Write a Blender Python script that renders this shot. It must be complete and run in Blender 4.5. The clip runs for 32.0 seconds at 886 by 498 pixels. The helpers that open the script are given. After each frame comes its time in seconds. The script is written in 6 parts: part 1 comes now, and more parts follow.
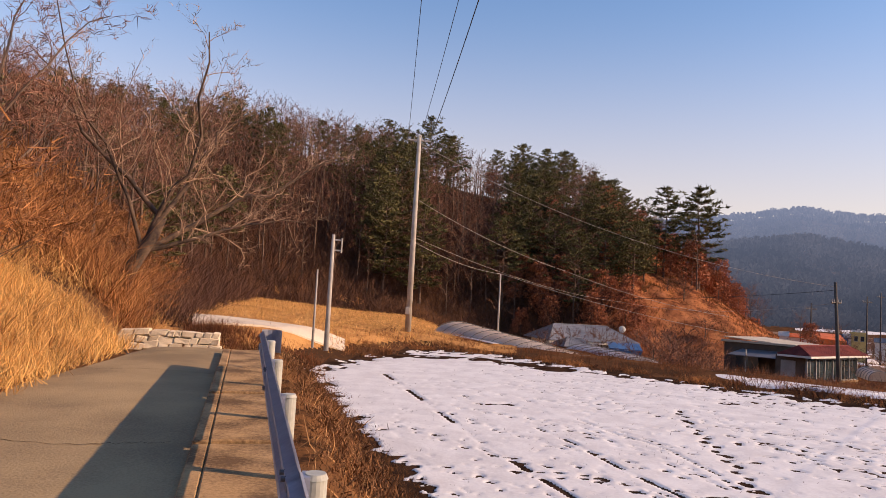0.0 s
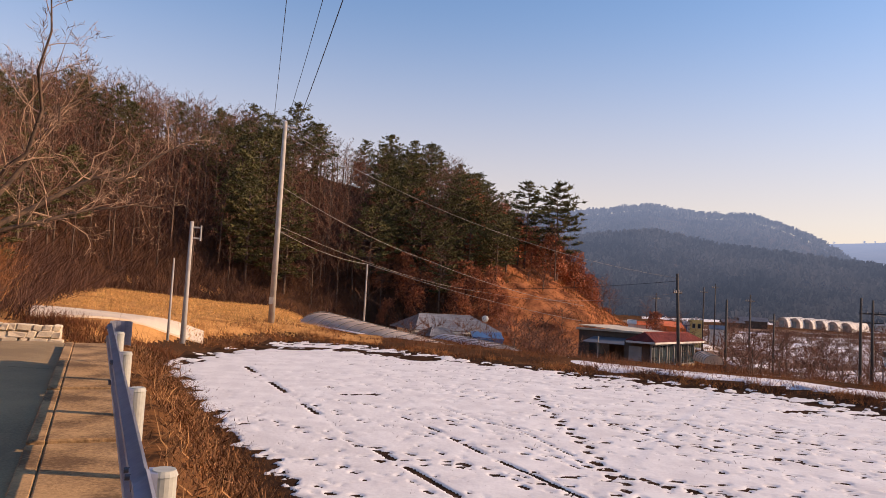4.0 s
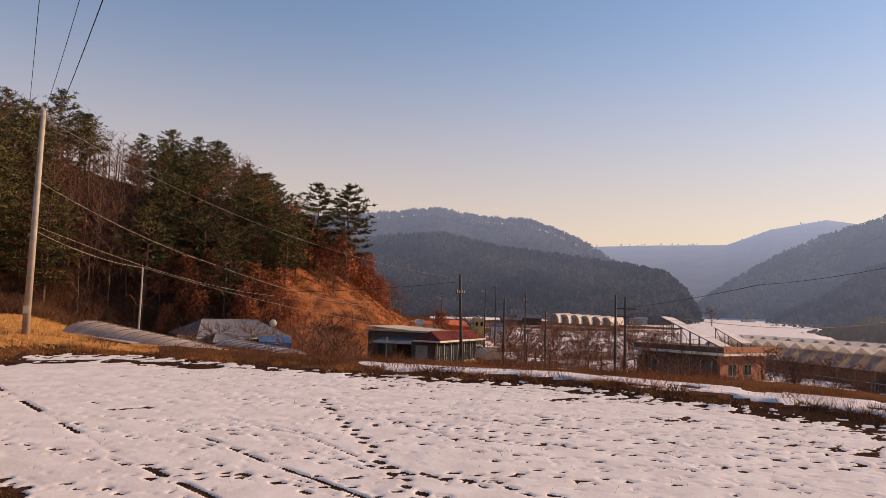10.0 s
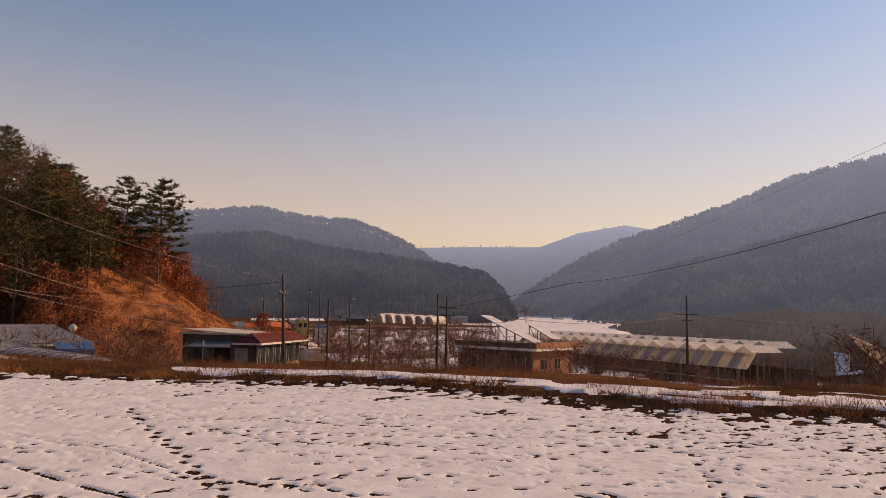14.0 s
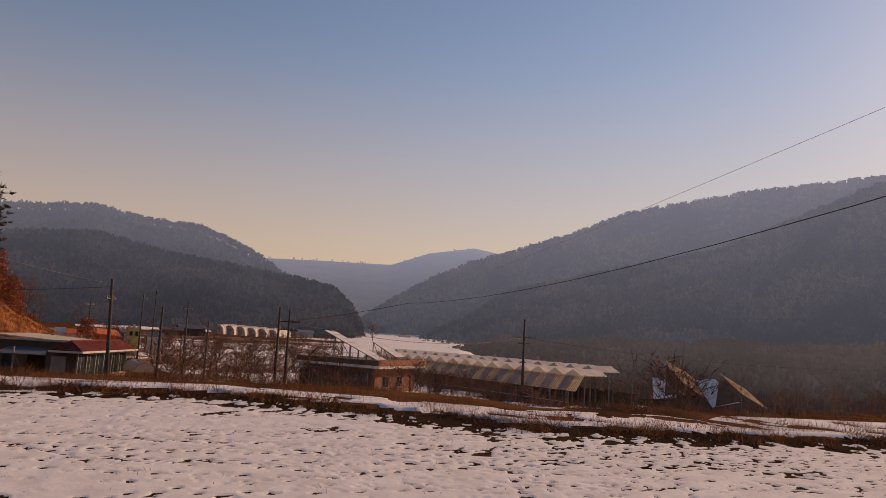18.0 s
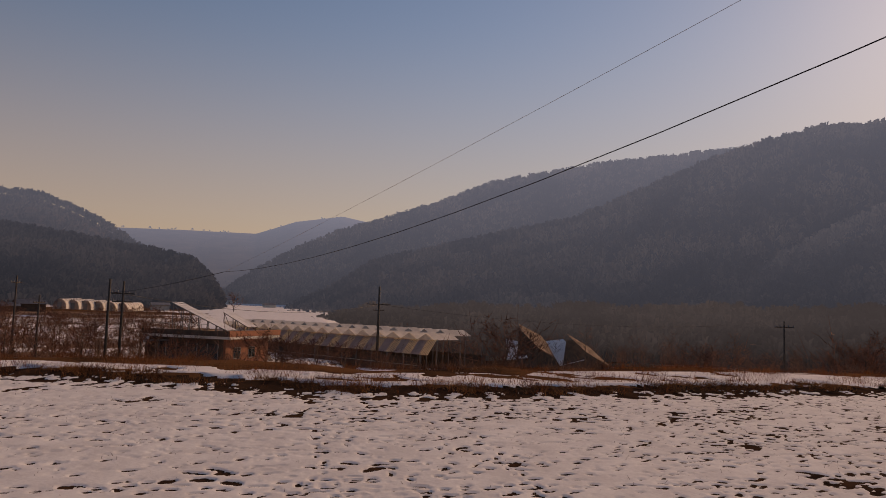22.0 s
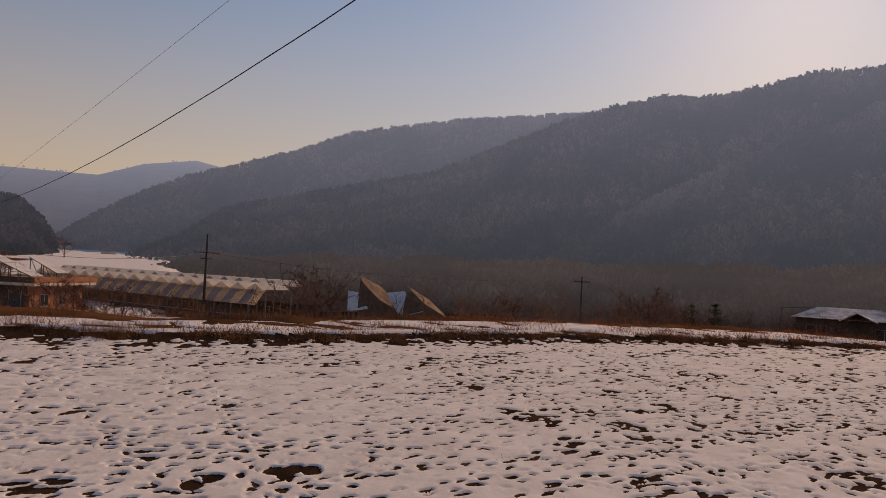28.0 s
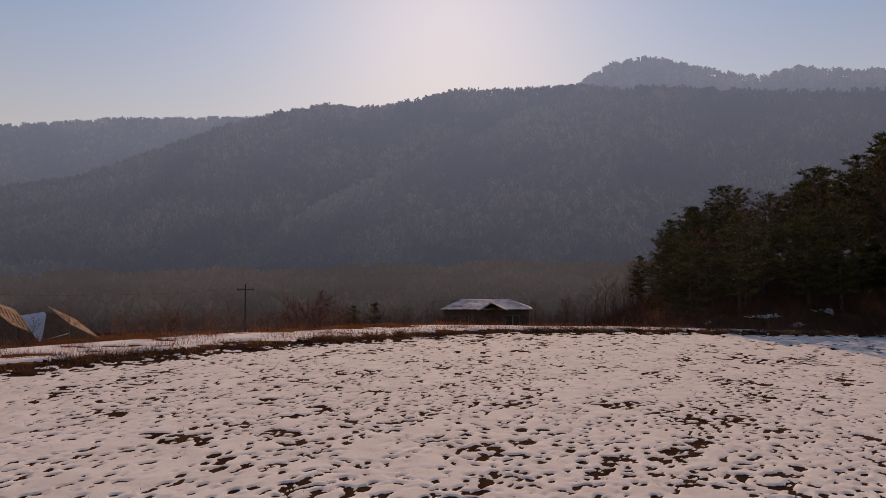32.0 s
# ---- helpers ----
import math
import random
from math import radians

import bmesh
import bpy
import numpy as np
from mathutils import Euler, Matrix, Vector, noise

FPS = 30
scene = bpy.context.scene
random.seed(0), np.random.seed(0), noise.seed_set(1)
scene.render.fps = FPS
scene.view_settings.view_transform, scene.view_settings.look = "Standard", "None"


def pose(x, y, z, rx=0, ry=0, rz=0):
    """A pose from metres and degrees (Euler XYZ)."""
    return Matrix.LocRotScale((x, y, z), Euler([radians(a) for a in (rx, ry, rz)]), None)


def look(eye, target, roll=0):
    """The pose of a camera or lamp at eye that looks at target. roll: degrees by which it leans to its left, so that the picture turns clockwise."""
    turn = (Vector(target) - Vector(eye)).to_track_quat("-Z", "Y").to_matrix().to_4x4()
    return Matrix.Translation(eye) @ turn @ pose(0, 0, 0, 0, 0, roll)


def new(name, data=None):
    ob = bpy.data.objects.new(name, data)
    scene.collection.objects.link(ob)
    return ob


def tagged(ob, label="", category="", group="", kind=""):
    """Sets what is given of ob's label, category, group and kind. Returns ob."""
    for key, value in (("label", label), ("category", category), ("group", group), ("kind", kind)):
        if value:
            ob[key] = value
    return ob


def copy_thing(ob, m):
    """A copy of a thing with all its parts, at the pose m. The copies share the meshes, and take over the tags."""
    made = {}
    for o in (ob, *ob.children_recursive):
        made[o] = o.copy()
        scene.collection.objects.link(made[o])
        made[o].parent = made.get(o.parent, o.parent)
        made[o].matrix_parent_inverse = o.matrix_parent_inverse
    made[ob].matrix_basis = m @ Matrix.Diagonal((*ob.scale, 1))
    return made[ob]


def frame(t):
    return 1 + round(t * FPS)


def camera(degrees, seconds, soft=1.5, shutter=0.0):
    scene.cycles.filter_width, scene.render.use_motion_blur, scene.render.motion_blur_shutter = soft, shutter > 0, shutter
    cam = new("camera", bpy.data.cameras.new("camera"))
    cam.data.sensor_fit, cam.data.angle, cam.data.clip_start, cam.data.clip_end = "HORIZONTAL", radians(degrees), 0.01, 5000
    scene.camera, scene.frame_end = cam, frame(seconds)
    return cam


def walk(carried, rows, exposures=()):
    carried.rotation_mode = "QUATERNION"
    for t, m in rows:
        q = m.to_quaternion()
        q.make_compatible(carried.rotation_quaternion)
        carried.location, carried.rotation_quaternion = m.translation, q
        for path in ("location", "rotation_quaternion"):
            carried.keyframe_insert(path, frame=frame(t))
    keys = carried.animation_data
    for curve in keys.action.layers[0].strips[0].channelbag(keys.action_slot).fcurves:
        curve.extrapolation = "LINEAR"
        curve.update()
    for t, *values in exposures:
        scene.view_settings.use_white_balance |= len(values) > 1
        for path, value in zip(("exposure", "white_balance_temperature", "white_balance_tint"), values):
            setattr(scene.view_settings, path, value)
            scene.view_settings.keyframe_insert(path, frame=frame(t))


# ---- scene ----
cam = camera(63.2, 32.0, soft=0.6)
METRES, EYE, TILT, LEAN, TURN = 8.0, 1.65, 4.15, -3.32, 0.0
ROWS = [
    (0.0, 0.0, 0.0, 0.0, 0.0, 0.0, -0.0),
    (0.5, 0.0026, -0.0005, 0.0003, -0.9, -0.21, 0.04),
    (1.0, 0.0047, -0.0005, 0.0001, -1.94, -0.52, 0.04),
    (1.5, 0.0061, -0.0018, -0.0002, -3.12, -0.74, -0.11),
    (2.0, 0.0083, -0.0018, 0.0002, -4.57, -0.86, -0.34),
    (2.5, 0.0072, 0.0005, -0.0007, -6.14, -0.82, -0.57),
    (3.0, 0.0038, 0.0044, -0.0018, -7.93, -0.76, -0.62),
    (3.5, -0.0008, 0.0094, -0.0037, -9.61, -0.73, -0.6),
    (5.5, 0.02, -0.0101, -0.0026, -12.13, -0.66, -0.81),
    (6.0, 0.0167, -0.0072, -0.0016, -13.58, -0.91, -0.42),
    (6.5, 0.0146, -0.0044, -0.0027, -14.99, -0.92, -0.08),
    (7.0, 0.0153, -0.0029, -0.0025, -16.52, -0.9, -0.08),
    (7.5, 0.0186, -0.0032, -0.0025, -18.42, -0.82, -0.25),
    (8.0, 0.0203, -0.0023, -0.0027, -20.43, -0.7, -0.43),
    (8.5, 0.023, -0.0031, -0.003, -22.28, -0.51, -0.47),
    (9.0, 0.0243, -0.0044, -0.0029, -24.04, -0.37, -0.53),
    (9.5, 0.0267, -0.0029, -0.0035, -25.58, -0.29, -0.7),
    (10.0, 0.0279, -0.0008, -0.0042, -26.97, -0.27, -0.85),
    (10.5, 0.0308, 0.0008, -0.0046, -28.46, -0.23, -0.9),
    (11.0, 0.0327, 0.0023, -0.005, -30.06, -0.14, -0.89),
    (11.5, 0.0336, 0.0015, -0.0052, -31.82, -0.1, -0.88),
    (12.0, 0.0345, 0.0025, -0.0055, -33.7, 0.01, -0.9),
    (12.5, 0.036, 0.004, -0.006, -35.62, 0.09, -1.01),
    (13.0, 0.0356, 0.0053, -0.0072, -37.64, 0.09, -1.14),
    (13.5, 0.0349, 0.0104, -0.009, -39.58, 0.03, -1.29),
    (15.5, 0.043, -0.0117, -0.0062, -42.77, 0.06, -1.37),
    (16.0, 0.0449, -0.0202, -0.0058, -44.25, -0.1, -1.78),
    (16.5, 0.0476, -0.0244, -0.0063, -47.3, -0.13, -2.98),
    (17.0, 0.0469, -0.0223, -0.0058, -50.76, 0.53, -3.99),
    (17.5, 0.0467, -0.0238, -0.0032, -52.57, 1.57, -4.6),
    (18.0, 0.0421, -0.0428, 0.0008, -52.62, 1.95, -4.62),
    (18.5, 0.0385, -0.0676, 0.0033, -53.33, 1.59, -3.74),
    (19.0, 0.0423, -0.0916, 0.0011, -55.59, 1.34, -2.87),
    (19.5, 0.058, -0.1187, 0.003, -58.31, 1.38, -2.46),
    (20.0, 0.0642, -0.1504, 0.0037, -59.85, 1.2, -2.48),
    (20.5, 0.0614, -0.187, 0.008, -60.39, 0.7, -2.94),
    (21.0, 0.0653, -0.2199, 0.0097, -61.56, 0.7, -3.28),
    (21.5, 0.0759, -0.261, 0.0129, -62.56, 0.41, -3.69),
    (22.0, 0.0765, -0.307, 0.0156, -63.03, 0.21, -4.08),
    (22.5, 0.0789, -0.3455, 0.02, -64.19, 0.71, -4.49),
    (23.0, 0.0923, -0.3818, 0.0233, -65.75, 1.22, -4.77),
    (23.5, 0.1012, -0.4217, 0.026, -66.96, 1.22, -4.93),
    (24.0, 0.0993, -0.4675, 0.0308, -68.5, 0.76, -5.04),
    (24.5, 0.1065, -0.5103, 0.0303, -70.62, 0.33, -4.87),
    (25.0, 0.119, -0.5477, 0.0317, -71.91, -0.19, -4.96),
    (25.5, 0.1272, -0.591, 0.0332, -71.75, -1.26, -5.37),
    (27.5, 0.1629, -0.7361, 0.0486, -72.83, -2.18, -5.94),
    (28.0, 0.1708, -0.7735, 0.0498, -74.0, -2.59, -6.1),
    (28.5, 0.1801, -0.805, 0.0533, -75.56, -3.1, -5.48),
    (29.0, 0.1777, -0.8266, 0.0536, -78.0, -4.09, -4.64),
    (29.5, 0.1846, -0.8355, 0.0515, -82.01, -5.12, -4.32),
    (30.0, 0.1903, -0.84, 0.0501, -87.03, -4.79, -4.25),
    (30.5, 0.1924, -0.8455, 0.0534, -91.96, -3.53, -4.14),
    (31.0, 0.1947, -0.848, 0.0563, -95.98, -2.2, -4.19),
    (31.5, 0.1952, -0.8489, 0.0585, -98.52, -0.81, -4.28),
    (32.0, 0.1946, -0.85, 0.0602, -99.96, 0.28, -4.42),
]
EXPOSURES = [(0, 0.3, 6850, 23), (6, 0.2, 7150, 22), (10, -0.02, 7900, 25), (13, -0.2, 8400, 27), (17, -0.4, 8700, 30), (18, -0.6, 8700, 30), (19, -0.5, 8700, 30), (21, -1.0, 8700, 30), (22, -1.02, 8700, 30), (23, -0.78, 8500, 28), (25, -0.74, 8200, 26), (28, -0.84, 8500, 27), (30, -0.74, 8900, 28), (32, -0.7, 8100, 26)]
walk(cam, [(t, pose(0, 0, EYE, TILT, LEAN, TURN) @ pose(METRES * x, METRES * y, METRES * z, 90 + pitch, roll, yaw)) for t, x, y, z, yaw, pitch, roll in ROWS], EXPOSURES)

# ---- world and sun ----
SUN_AZ, SUN_EL = 100.5, 23.5
world = bpy.data.worlds.new("sky")
scene.world = world
world.use_nodes = True
wn = world.node_tree.nodes
wl = world.node_tree.links
sky = wn.new("ShaderNodeTexSky")
sky.sky_type = "NISHITA"
sky.sun_disc = False
sky.sun_elevation = radians(SUN_EL)
sky.sun_rotation = radians(SUN_AZ)
sky.altitude = 100
sky.air_density, sky.dust_density, sky.ozone_density = 1.3, 0.2, 1.9
wn["Background"].inputs["Strength"].default_value = 0.15
# a warm haze lies along the horizon all round
wtc, wsep, wmr = wn.new("ShaderNodeTexCoord"), wn.new("ShaderNodeSeparateXYZ"), wn.new("ShaderNodeMapRange")
whs, wmix = wn.new("ShaderNodeHueSaturation"), wn.new("ShaderNodeMix")
wl.new(wtc.outputs["Generated"], wsep.inputs[0])
wl.new(wsep.outputs["Z"], wmr.inputs[0])
wmr.interpolation_type = "SMOOTHSTEP"
wmr.inputs[1].default_value, wmr.inputs[2].default_value, wmr.inputs[3].default_value, wmr.inputs[4].default_value = 0.0, 0.42, 0.66, 0.0
whs.inputs["Hue"].default_value, whs.inputs["Saturation"].default_value = 0.507, 1.22
wmix.data_type = "RGBA"
wl.new(sky.outputs[0], whs.inputs["Color"])
wl.new(wmr.outputs[0], wmix.inputs[0])
wl.new(whs.outputs[0], wmix.inputs[6])
wmix.inputs[7].default_value = (4.7, 3.38, 2.85, 1)
wl.new(wmix.outputs[2], wn["Background"].inputs[0])
sun = new("sun", bpy.data.lights.new("sun", "SUN"))
sun.data.energy, sun.data.angle, sun.data.color = 4.8, radians(0.6), (1.0, 0.73, 0.47)
sa, se = radians(SUN_AZ), radians(SUN_EL)
SUN_WAY = Vector((math.sin(sa) * math.cos(se), math.cos(sa) * math.cos(se), math.sin(se)))
sun.matrix_world = look(SUN_WAY * 100, (0, 0, 0))


# ---- materials ----
def mat(name, a, b=None, scale=2.0, rough=0.85, bump=0.3, metal=0.0, fine=30.0, island=0.0, glow=None, spec=0.4, third=None, stretch=(1, 1, 1)):
    """Two-scale noise between colours a and b, with bump; island: random brightness by piece."""
    m = bpy.data.materials.new(name)
    m.use_nodes = True
    n, l = m.node_tree.nodes, m.node_tree.links
    p = n["Principled BSDF"]
    p.inputs["Roughness"].default_value = rough
    p.inputs["Metallic"].default_value = metal
    p.inputs["Specular IOR Level"].default_value = spec
    b = b or tuple(v * 0.7 for v in a)
    tc = n.new("ShaderNodeTexCoord")
    mp = n.new("ShaderNodeMapping")
    mp.inputs["Scale"].default_value = stretch
    l.new(tc.outputs["Object"], mp.inputs[0])
    n1 = n.new("ShaderNodeTexNoise")
    n1.inputs["Scale"].default_value, n1.inputs["Detail"].default_value = scale, 6
    n2 = n.new("ShaderNodeTexNoise")
    n2.inputs["Scale"].default_value, n2.inputs["Detail"].default_value = fine, 3
    for k in (n1, n2):
        l.new(mp.outputs[0], k.inputs["Vector"])
    add = n.new("ShaderNodeMath")
    add.operation = "MULTIPLY_ADD"
    add.inputs[1].default_value, add.inputs[2].default_value = 0.45, -0.22
    l.new(n2.outputs[0], add.inputs[0])
    sm = n.new("ShaderNodeMath")
    l.new(add.outputs[0], sm.inputs[0])
    l.new(n1.outputs[0], sm.inputs[1])
    ramp = n.new("ShaderNodeValToRGB")
    e = ramp.color_ramp.elements
    e[0].position, e[1].position = 0.36, 0.64
    e[0].color, e[1].color = (*b, 1), (*a, 1)
    if third:
        k = e.new(0.5)
        k.color = (*third, 1)
    l.new(sm.outputs[0], ramp.inputs[0])
    out = ramp.outputs[0]
    if island:
        g = n.new("ShaderNodeNewGeometry")
        hv = n.new("ShaderNodeHueSaturation")
        mr = n.new("ShaderNodeMapRange")
        mr.inputs[3].default_value, mr.inputs[4].default_value = 1 - island, 1 + island
        l.new(g.outputs["Random Per Island"], mr.inputs[0])
        l.new(mr.outputs[0], hv.inputs["Value"])
        l.new(out, hv.inputs["Color"])
        out = hv.outputs[0]
    l.new(out, p.inputs["Base Color"])
    if bump:
        bp = n.new("ShaderNodeBump")
        bp.inputs["Strength"].default_value, bp.inputs["Distance"].default_value = bump, 0.02
        l.new(sm.outputs[0], bp.inputs["Height"])
        l.new(bp.outputs[0], p.inputs["Normal"])
    if glow:
        p.inputs["Emission Color"].default_value = (*glow[:3], 1)
        p.inputs["Emission Strength"].default_value = glow[3]
    return m


M_ASPHALT = mat("asphalt", (0.41, 0.295, 0.155), (0.25, 0.18, 0.10), 0.7, 0.95, 0.8, fine=45, spec=0.15)
M_CONC = mat("old_concrete", (0.48, 0.30, 0.14), (0.16, 0.095, 0.047), 2.2, 0.95, 0.7, fine=28, spec=0.2)
M_PATH = mat("pale_concrete", (0.74, 0.62, 0.46), (0.58, 0.48, 0.36), 0.5, 0.9, 0.3)
M_STEEL = mat("galvanized_steel", (0.33, 0.35, 0.42), (0.25, 0.27, 0.34), 3, 0.5, 0.1, metal=0.25)
M_POSTM = mat("painted_post", (0.46, 0.46, 0.39), (0.36, 0.36, 0.30), 4, 0.6, 0.1)
M_BOLT = mat("bolt_steel", (0.16, 0.16, 0.17), None, 5, 0.5, 0.1, metal=0.6)
M_SOIL = mat("soil_and_straw", (0.07, 0.038, 0.022), (0.028, 0.017, 0.012), 1.4, 1.0, 0.6, fine=25, spec=0.0)
M_SNOW = mat("old_snow", (0.80, 0.775, 0.75), (0.70, 0.675, 0.655), 0.8, 0.95, 0.45, fine=14, spec=0.05)
M_FIELD = mat("snow_over_soil", (0.81, 0.795, 0.755), (0.69, 0.67, 0.64), 1.1, 0.95, 0.55, fine=11, spec=0.05)


def bare_where_thin(m, soil_a, soil_b):
    """Soil shows, with a ragged rim, where the sheet's own thickness (attribute cover, in metres) runs out."""
    n, l = m.node_tree.nodes, m.node_tree.links
    p = n["Principled BSDF"]
    snow_col = p.inputs["Base Color"].links[0].from_socket
    at, tc, nz, mr, mix, sc = n.new("ShaderNodeAttribute"), n.new("ShaderNodeTexCoord"), n.new("ShaderNodeTexNoise"), n.new("ShaderNodeMapRange"), n.new("ShaderNodeMix"), n.new("ShaderNodeMix")
    at.attribute_name = "cover"
    nz.inputs["Scale"].default_value, nz.inputs["Detail"].default_value = 9.0, 5
    l.new(tc.outputs["Object"], nz.inputs["Vector"])
    add = n.new("ShaderNodeMath")
    add.operation = "MULTIPLY_ADD"
    add.inputs[1].default_value = 0.035
    l.new(nz.outputs[0], add.inputs[0])
    l.new(at.outputs["Fac"], add.inputs[2])
    mr.inputs[1].default_value, mr.inputs[2].default_value = 0.026, 0.034
    l.new(add.outputs[0], mr.inputs[0])
    sc.data_type = mix.data_type = "RGBA"
    sc.inputs[6].default_value, sc.inputs[7].default_value = (*soil_a, 1), (*soil_b, 1)
    l.new(nz.outputs[0], sc.inputs[0])
    l.new(mr.outputs[0], mix.inputs[0])
    l.new(sc.outputs[2], mix.inputs[6])
    l.new(snow_col, mix.inputs[7])
    l.new(mix.outputs[2], p.inputs["Base Color"])
    return m


bare_where_thin(M_FIELD, (0.018, 0.011, 0.008), (0.075, 0.04, 0.024))
M_EARTH = mat("brown_ground", (0.15, 0.07, 0.032), (0.06, 0.032, 0.018), 0.35, 1.0, 0.8, fine=6, third=(0.10, 0.05, 0.025), spec=0.0)
M_TURF = mat("straw_turf", (0.58, 0.30, 0.105), (0.30, 0.14, 0.05), 0.6, 1.0, 1.0, fine=7, third=(0.46, 0.23, 0.08), spec=0.0)
M_RUST = mat("rust_turf", (0.46, 0.18, 0.075), (0.15, 0.055, 0.028), 0.5, 1.0, 1.0, fine=2.2, third=(0.32, 0.12, 0.05), spec=0.0)
M_BANK = mat("bank_twigs", (0.43, 0.20, 0.075), (0.22, 0.095, 0.042), 1.0, 0.9, 0, island=0.55, spec=0.05)
M_GRASS = mat("dry_grass", (0.80, 0.49, 0.17), (0.52, 0.29, 0.10), 1.0, 0.8, 0, island=0.4)
M_STRAW = mat("brown_straw", (0.46, 0.25, 0.10), (0.26, 0.13, 0.05), 1.0, 0.85, 0, island=0.45)
M_WEED = mat("rust_weeds", (0.24, 0.09, 0.032), (0.11, 0.042, 0.02), 1.0, 0.85, 0, island=0.4)
M_BRUSH = mat("brush_twigs", (0.13, 0.058, 0.032), (0.06, 0.03, 0.02), 1.0, 0.85, 0, island=0.35)
def translucent(m, share):
    """Lets part of the light through a thin sheet."""
    n, l = m.node_tree.nodes, m.node_tree.links
    p, out = n["Principled BSDF"], n["Material Output"]
    t, mix = n.new("ShaderNodeBsdfTranslucent"), n.new("ShaderNodeMixShader")
    l.new(p.inputs["Base Color"].links[0].from_socket, t.inputs[0])
    mix.inputs[0].default_value = share
    l.new(p.outputs[0], mix.inputs[1])
    l.new(t.outputs[0], mix.inputs[2])
    l.new(mix.outputs[0], out.inputs[0])
    return m


translucent(M_WEED, 0.4)
translucent(M_GRASS, 0.3)
M_BARK = mat("bark", (0.17, 0.11, 0.075), (0.07, 0.048, 0.034), 3, 0.9, 0.8, fine=20)
M_TWIG = mat("bare_twigs", (0.30, 0.15, 0.095), (0.13, 0.066, 0.045), 0.3, 0.9, 0, island=0.5, spec=0.1)
M_NEEDLE = mat("pine_needles", (0.155, 0.138, 0.052), (0.05, 0.05, 0.022), 0.4, 0.85, 0, island=0.35, spec=0.15)
M_OAK = mat("dead_oak_leaves", (0.42, 0.14, 0.055), (0.22, 0.075, 0.034), 0.8, 0.85, 0, island=0.4)
M_POLE = mat("concrete_pole", (0.46, 0.42, 0.36), (0.36, 0.32, 0.27), 2, 0.85, 0.2)
M_DARKPOLE = mat("dark_pole", (0.09, 0.075, 0.06), (0.06, 0.05, 0.042), 2, 0.85, 0.2)
# sunlight on the cables is put into this pale base colour
M_PALEWIRE = mat("weathered_cable", (0.42, 0.36, 0.30), None, 2, 0.6, 0)
M_WIRE = mat("cable_black", (0.02, 0.02, 0.022), None, 2, 0.6, 0)


# ---- helpers ----
def vnoise(x, y, seed=0):
    """Smooth value noise on arrays, 0 to 1."""
    xi, yi = np.floor(x).astype(np.int64), np.floor(y).astype(np.int64)
    fx, fy = x - xi, y - yi
    fx, fy = fx * fx * (3 - 2 * fx), fy * fy * (3 - 2 * fy)

    def h(a, b):
        k = (a * 374761393 + b * 668265263 + seed * 974634777) & 0x7FFFFFFF
        k = ((k ^ (k >> 13)) * 1274126177) & 0x7FFFFFFF
        return ((k ^ (k >> 16)) & 0xFFFF) / 65535.0
    return (h(xi, yi) * (1 - fx) + h(xi + 1, yi) * fx) * (1 - fy) + (h(xi, yi + 1) * (1 - fx) + h(xi + 1, yi + 1) * fx) * fy


def fbm(x, y, seed=0, octaves=4):
    s, a = 0.0, 0.5
    for i in range(octaves):
        s = s + a * vnoise(x * 2 ** i, y * 2 ** i, seed + i)
        a *= 0.5
    return s / (1 - 0.5 ** octaves)


def step(a, b, v):
    k = np.clip((v - a) / (b - a), 0, 1)
    return k * k * (3 - 2 * k)


def tri_arrays(me):
    """Vertex and triangle arrays of a mesh made of triangles."""
    v = np.empty(len(me.vertices) * 3, np.float32)
    me.vertices.foreach_get("co", v)
    f = np.empty(len(me.loops), np.int32)
    me.loops.foreach_get("vertex_index", f)
    return v.reshape(-1, 3), f.reshape(-1, 3)


def mesh_arrays(name, verts, faces):
    """A mesh from a vertex array and an array of triangles or quads."""
    verts, faces = np.asarray(verts, np.float32), np.asarray(faces, np.int32)
    me = bpy.data.meshes.new(name)
    n, k = faces.shape
    me.vertices.add(len(verts))
    me.vertices.foreach_set("co", verts.ravel())
    me.loops.add(n * k)
    me.loops.foreach_set("vertex_index", faces.ravel())
    me.polygons.add(n)
    me.polygons.foreach_set("loop_start", np.arange(0, n * k, k, dtype=np.int32))
    me.update(calc_edges=True)
    me.validate()
    return me


def smooth(me):
    me.polygons.foreach_set("use_smooth", [True] * len(me.polygons))
    return me


def put(name, me, material, parent=None, label=""):
    ob = new(name, me)
    if material and not me.materials:
        me.materials.append(material)
    if parent:
        ob.parent = parent
    if label:
        ob["label"] = label
    return ob


def part(name, bm, material, parent, label="", soft=False):
    me = bpy.data.meshes.new(name)
    bm.to_mesh(me)
    bm.free()
    if soft:
        smooth(me)
    return put(name, me, material, parent, label)


def empty(name, m, label, category, group=""):
    ob = new(name)
    ob.matrix_world = m
    return tagged(ob, label, category, group)


def box(bm, x0, x1, y0, y1, z0, z1, bevel=0.0):
    r = bmesh.ops.create_cube(bm, size=1, matrix=Matrix.Translation(((x0 + x1) / 2, (y0 + y1) / 2, (z0 + z1) / 2)) @ Matrix.Diagonal((x1 - x0, y1 - y0, z1 - z0, 1)))
    if bevel:
        es = list({e for v in r["verts"] for e in v.link_edges})
        bmesh.ops.bevel(bm, geom=es, offset=bevel, segments=1, affect="EDGES")
    return bm


def boxm(*a, **k):
    return box(bmesh.new(), *a, **k)


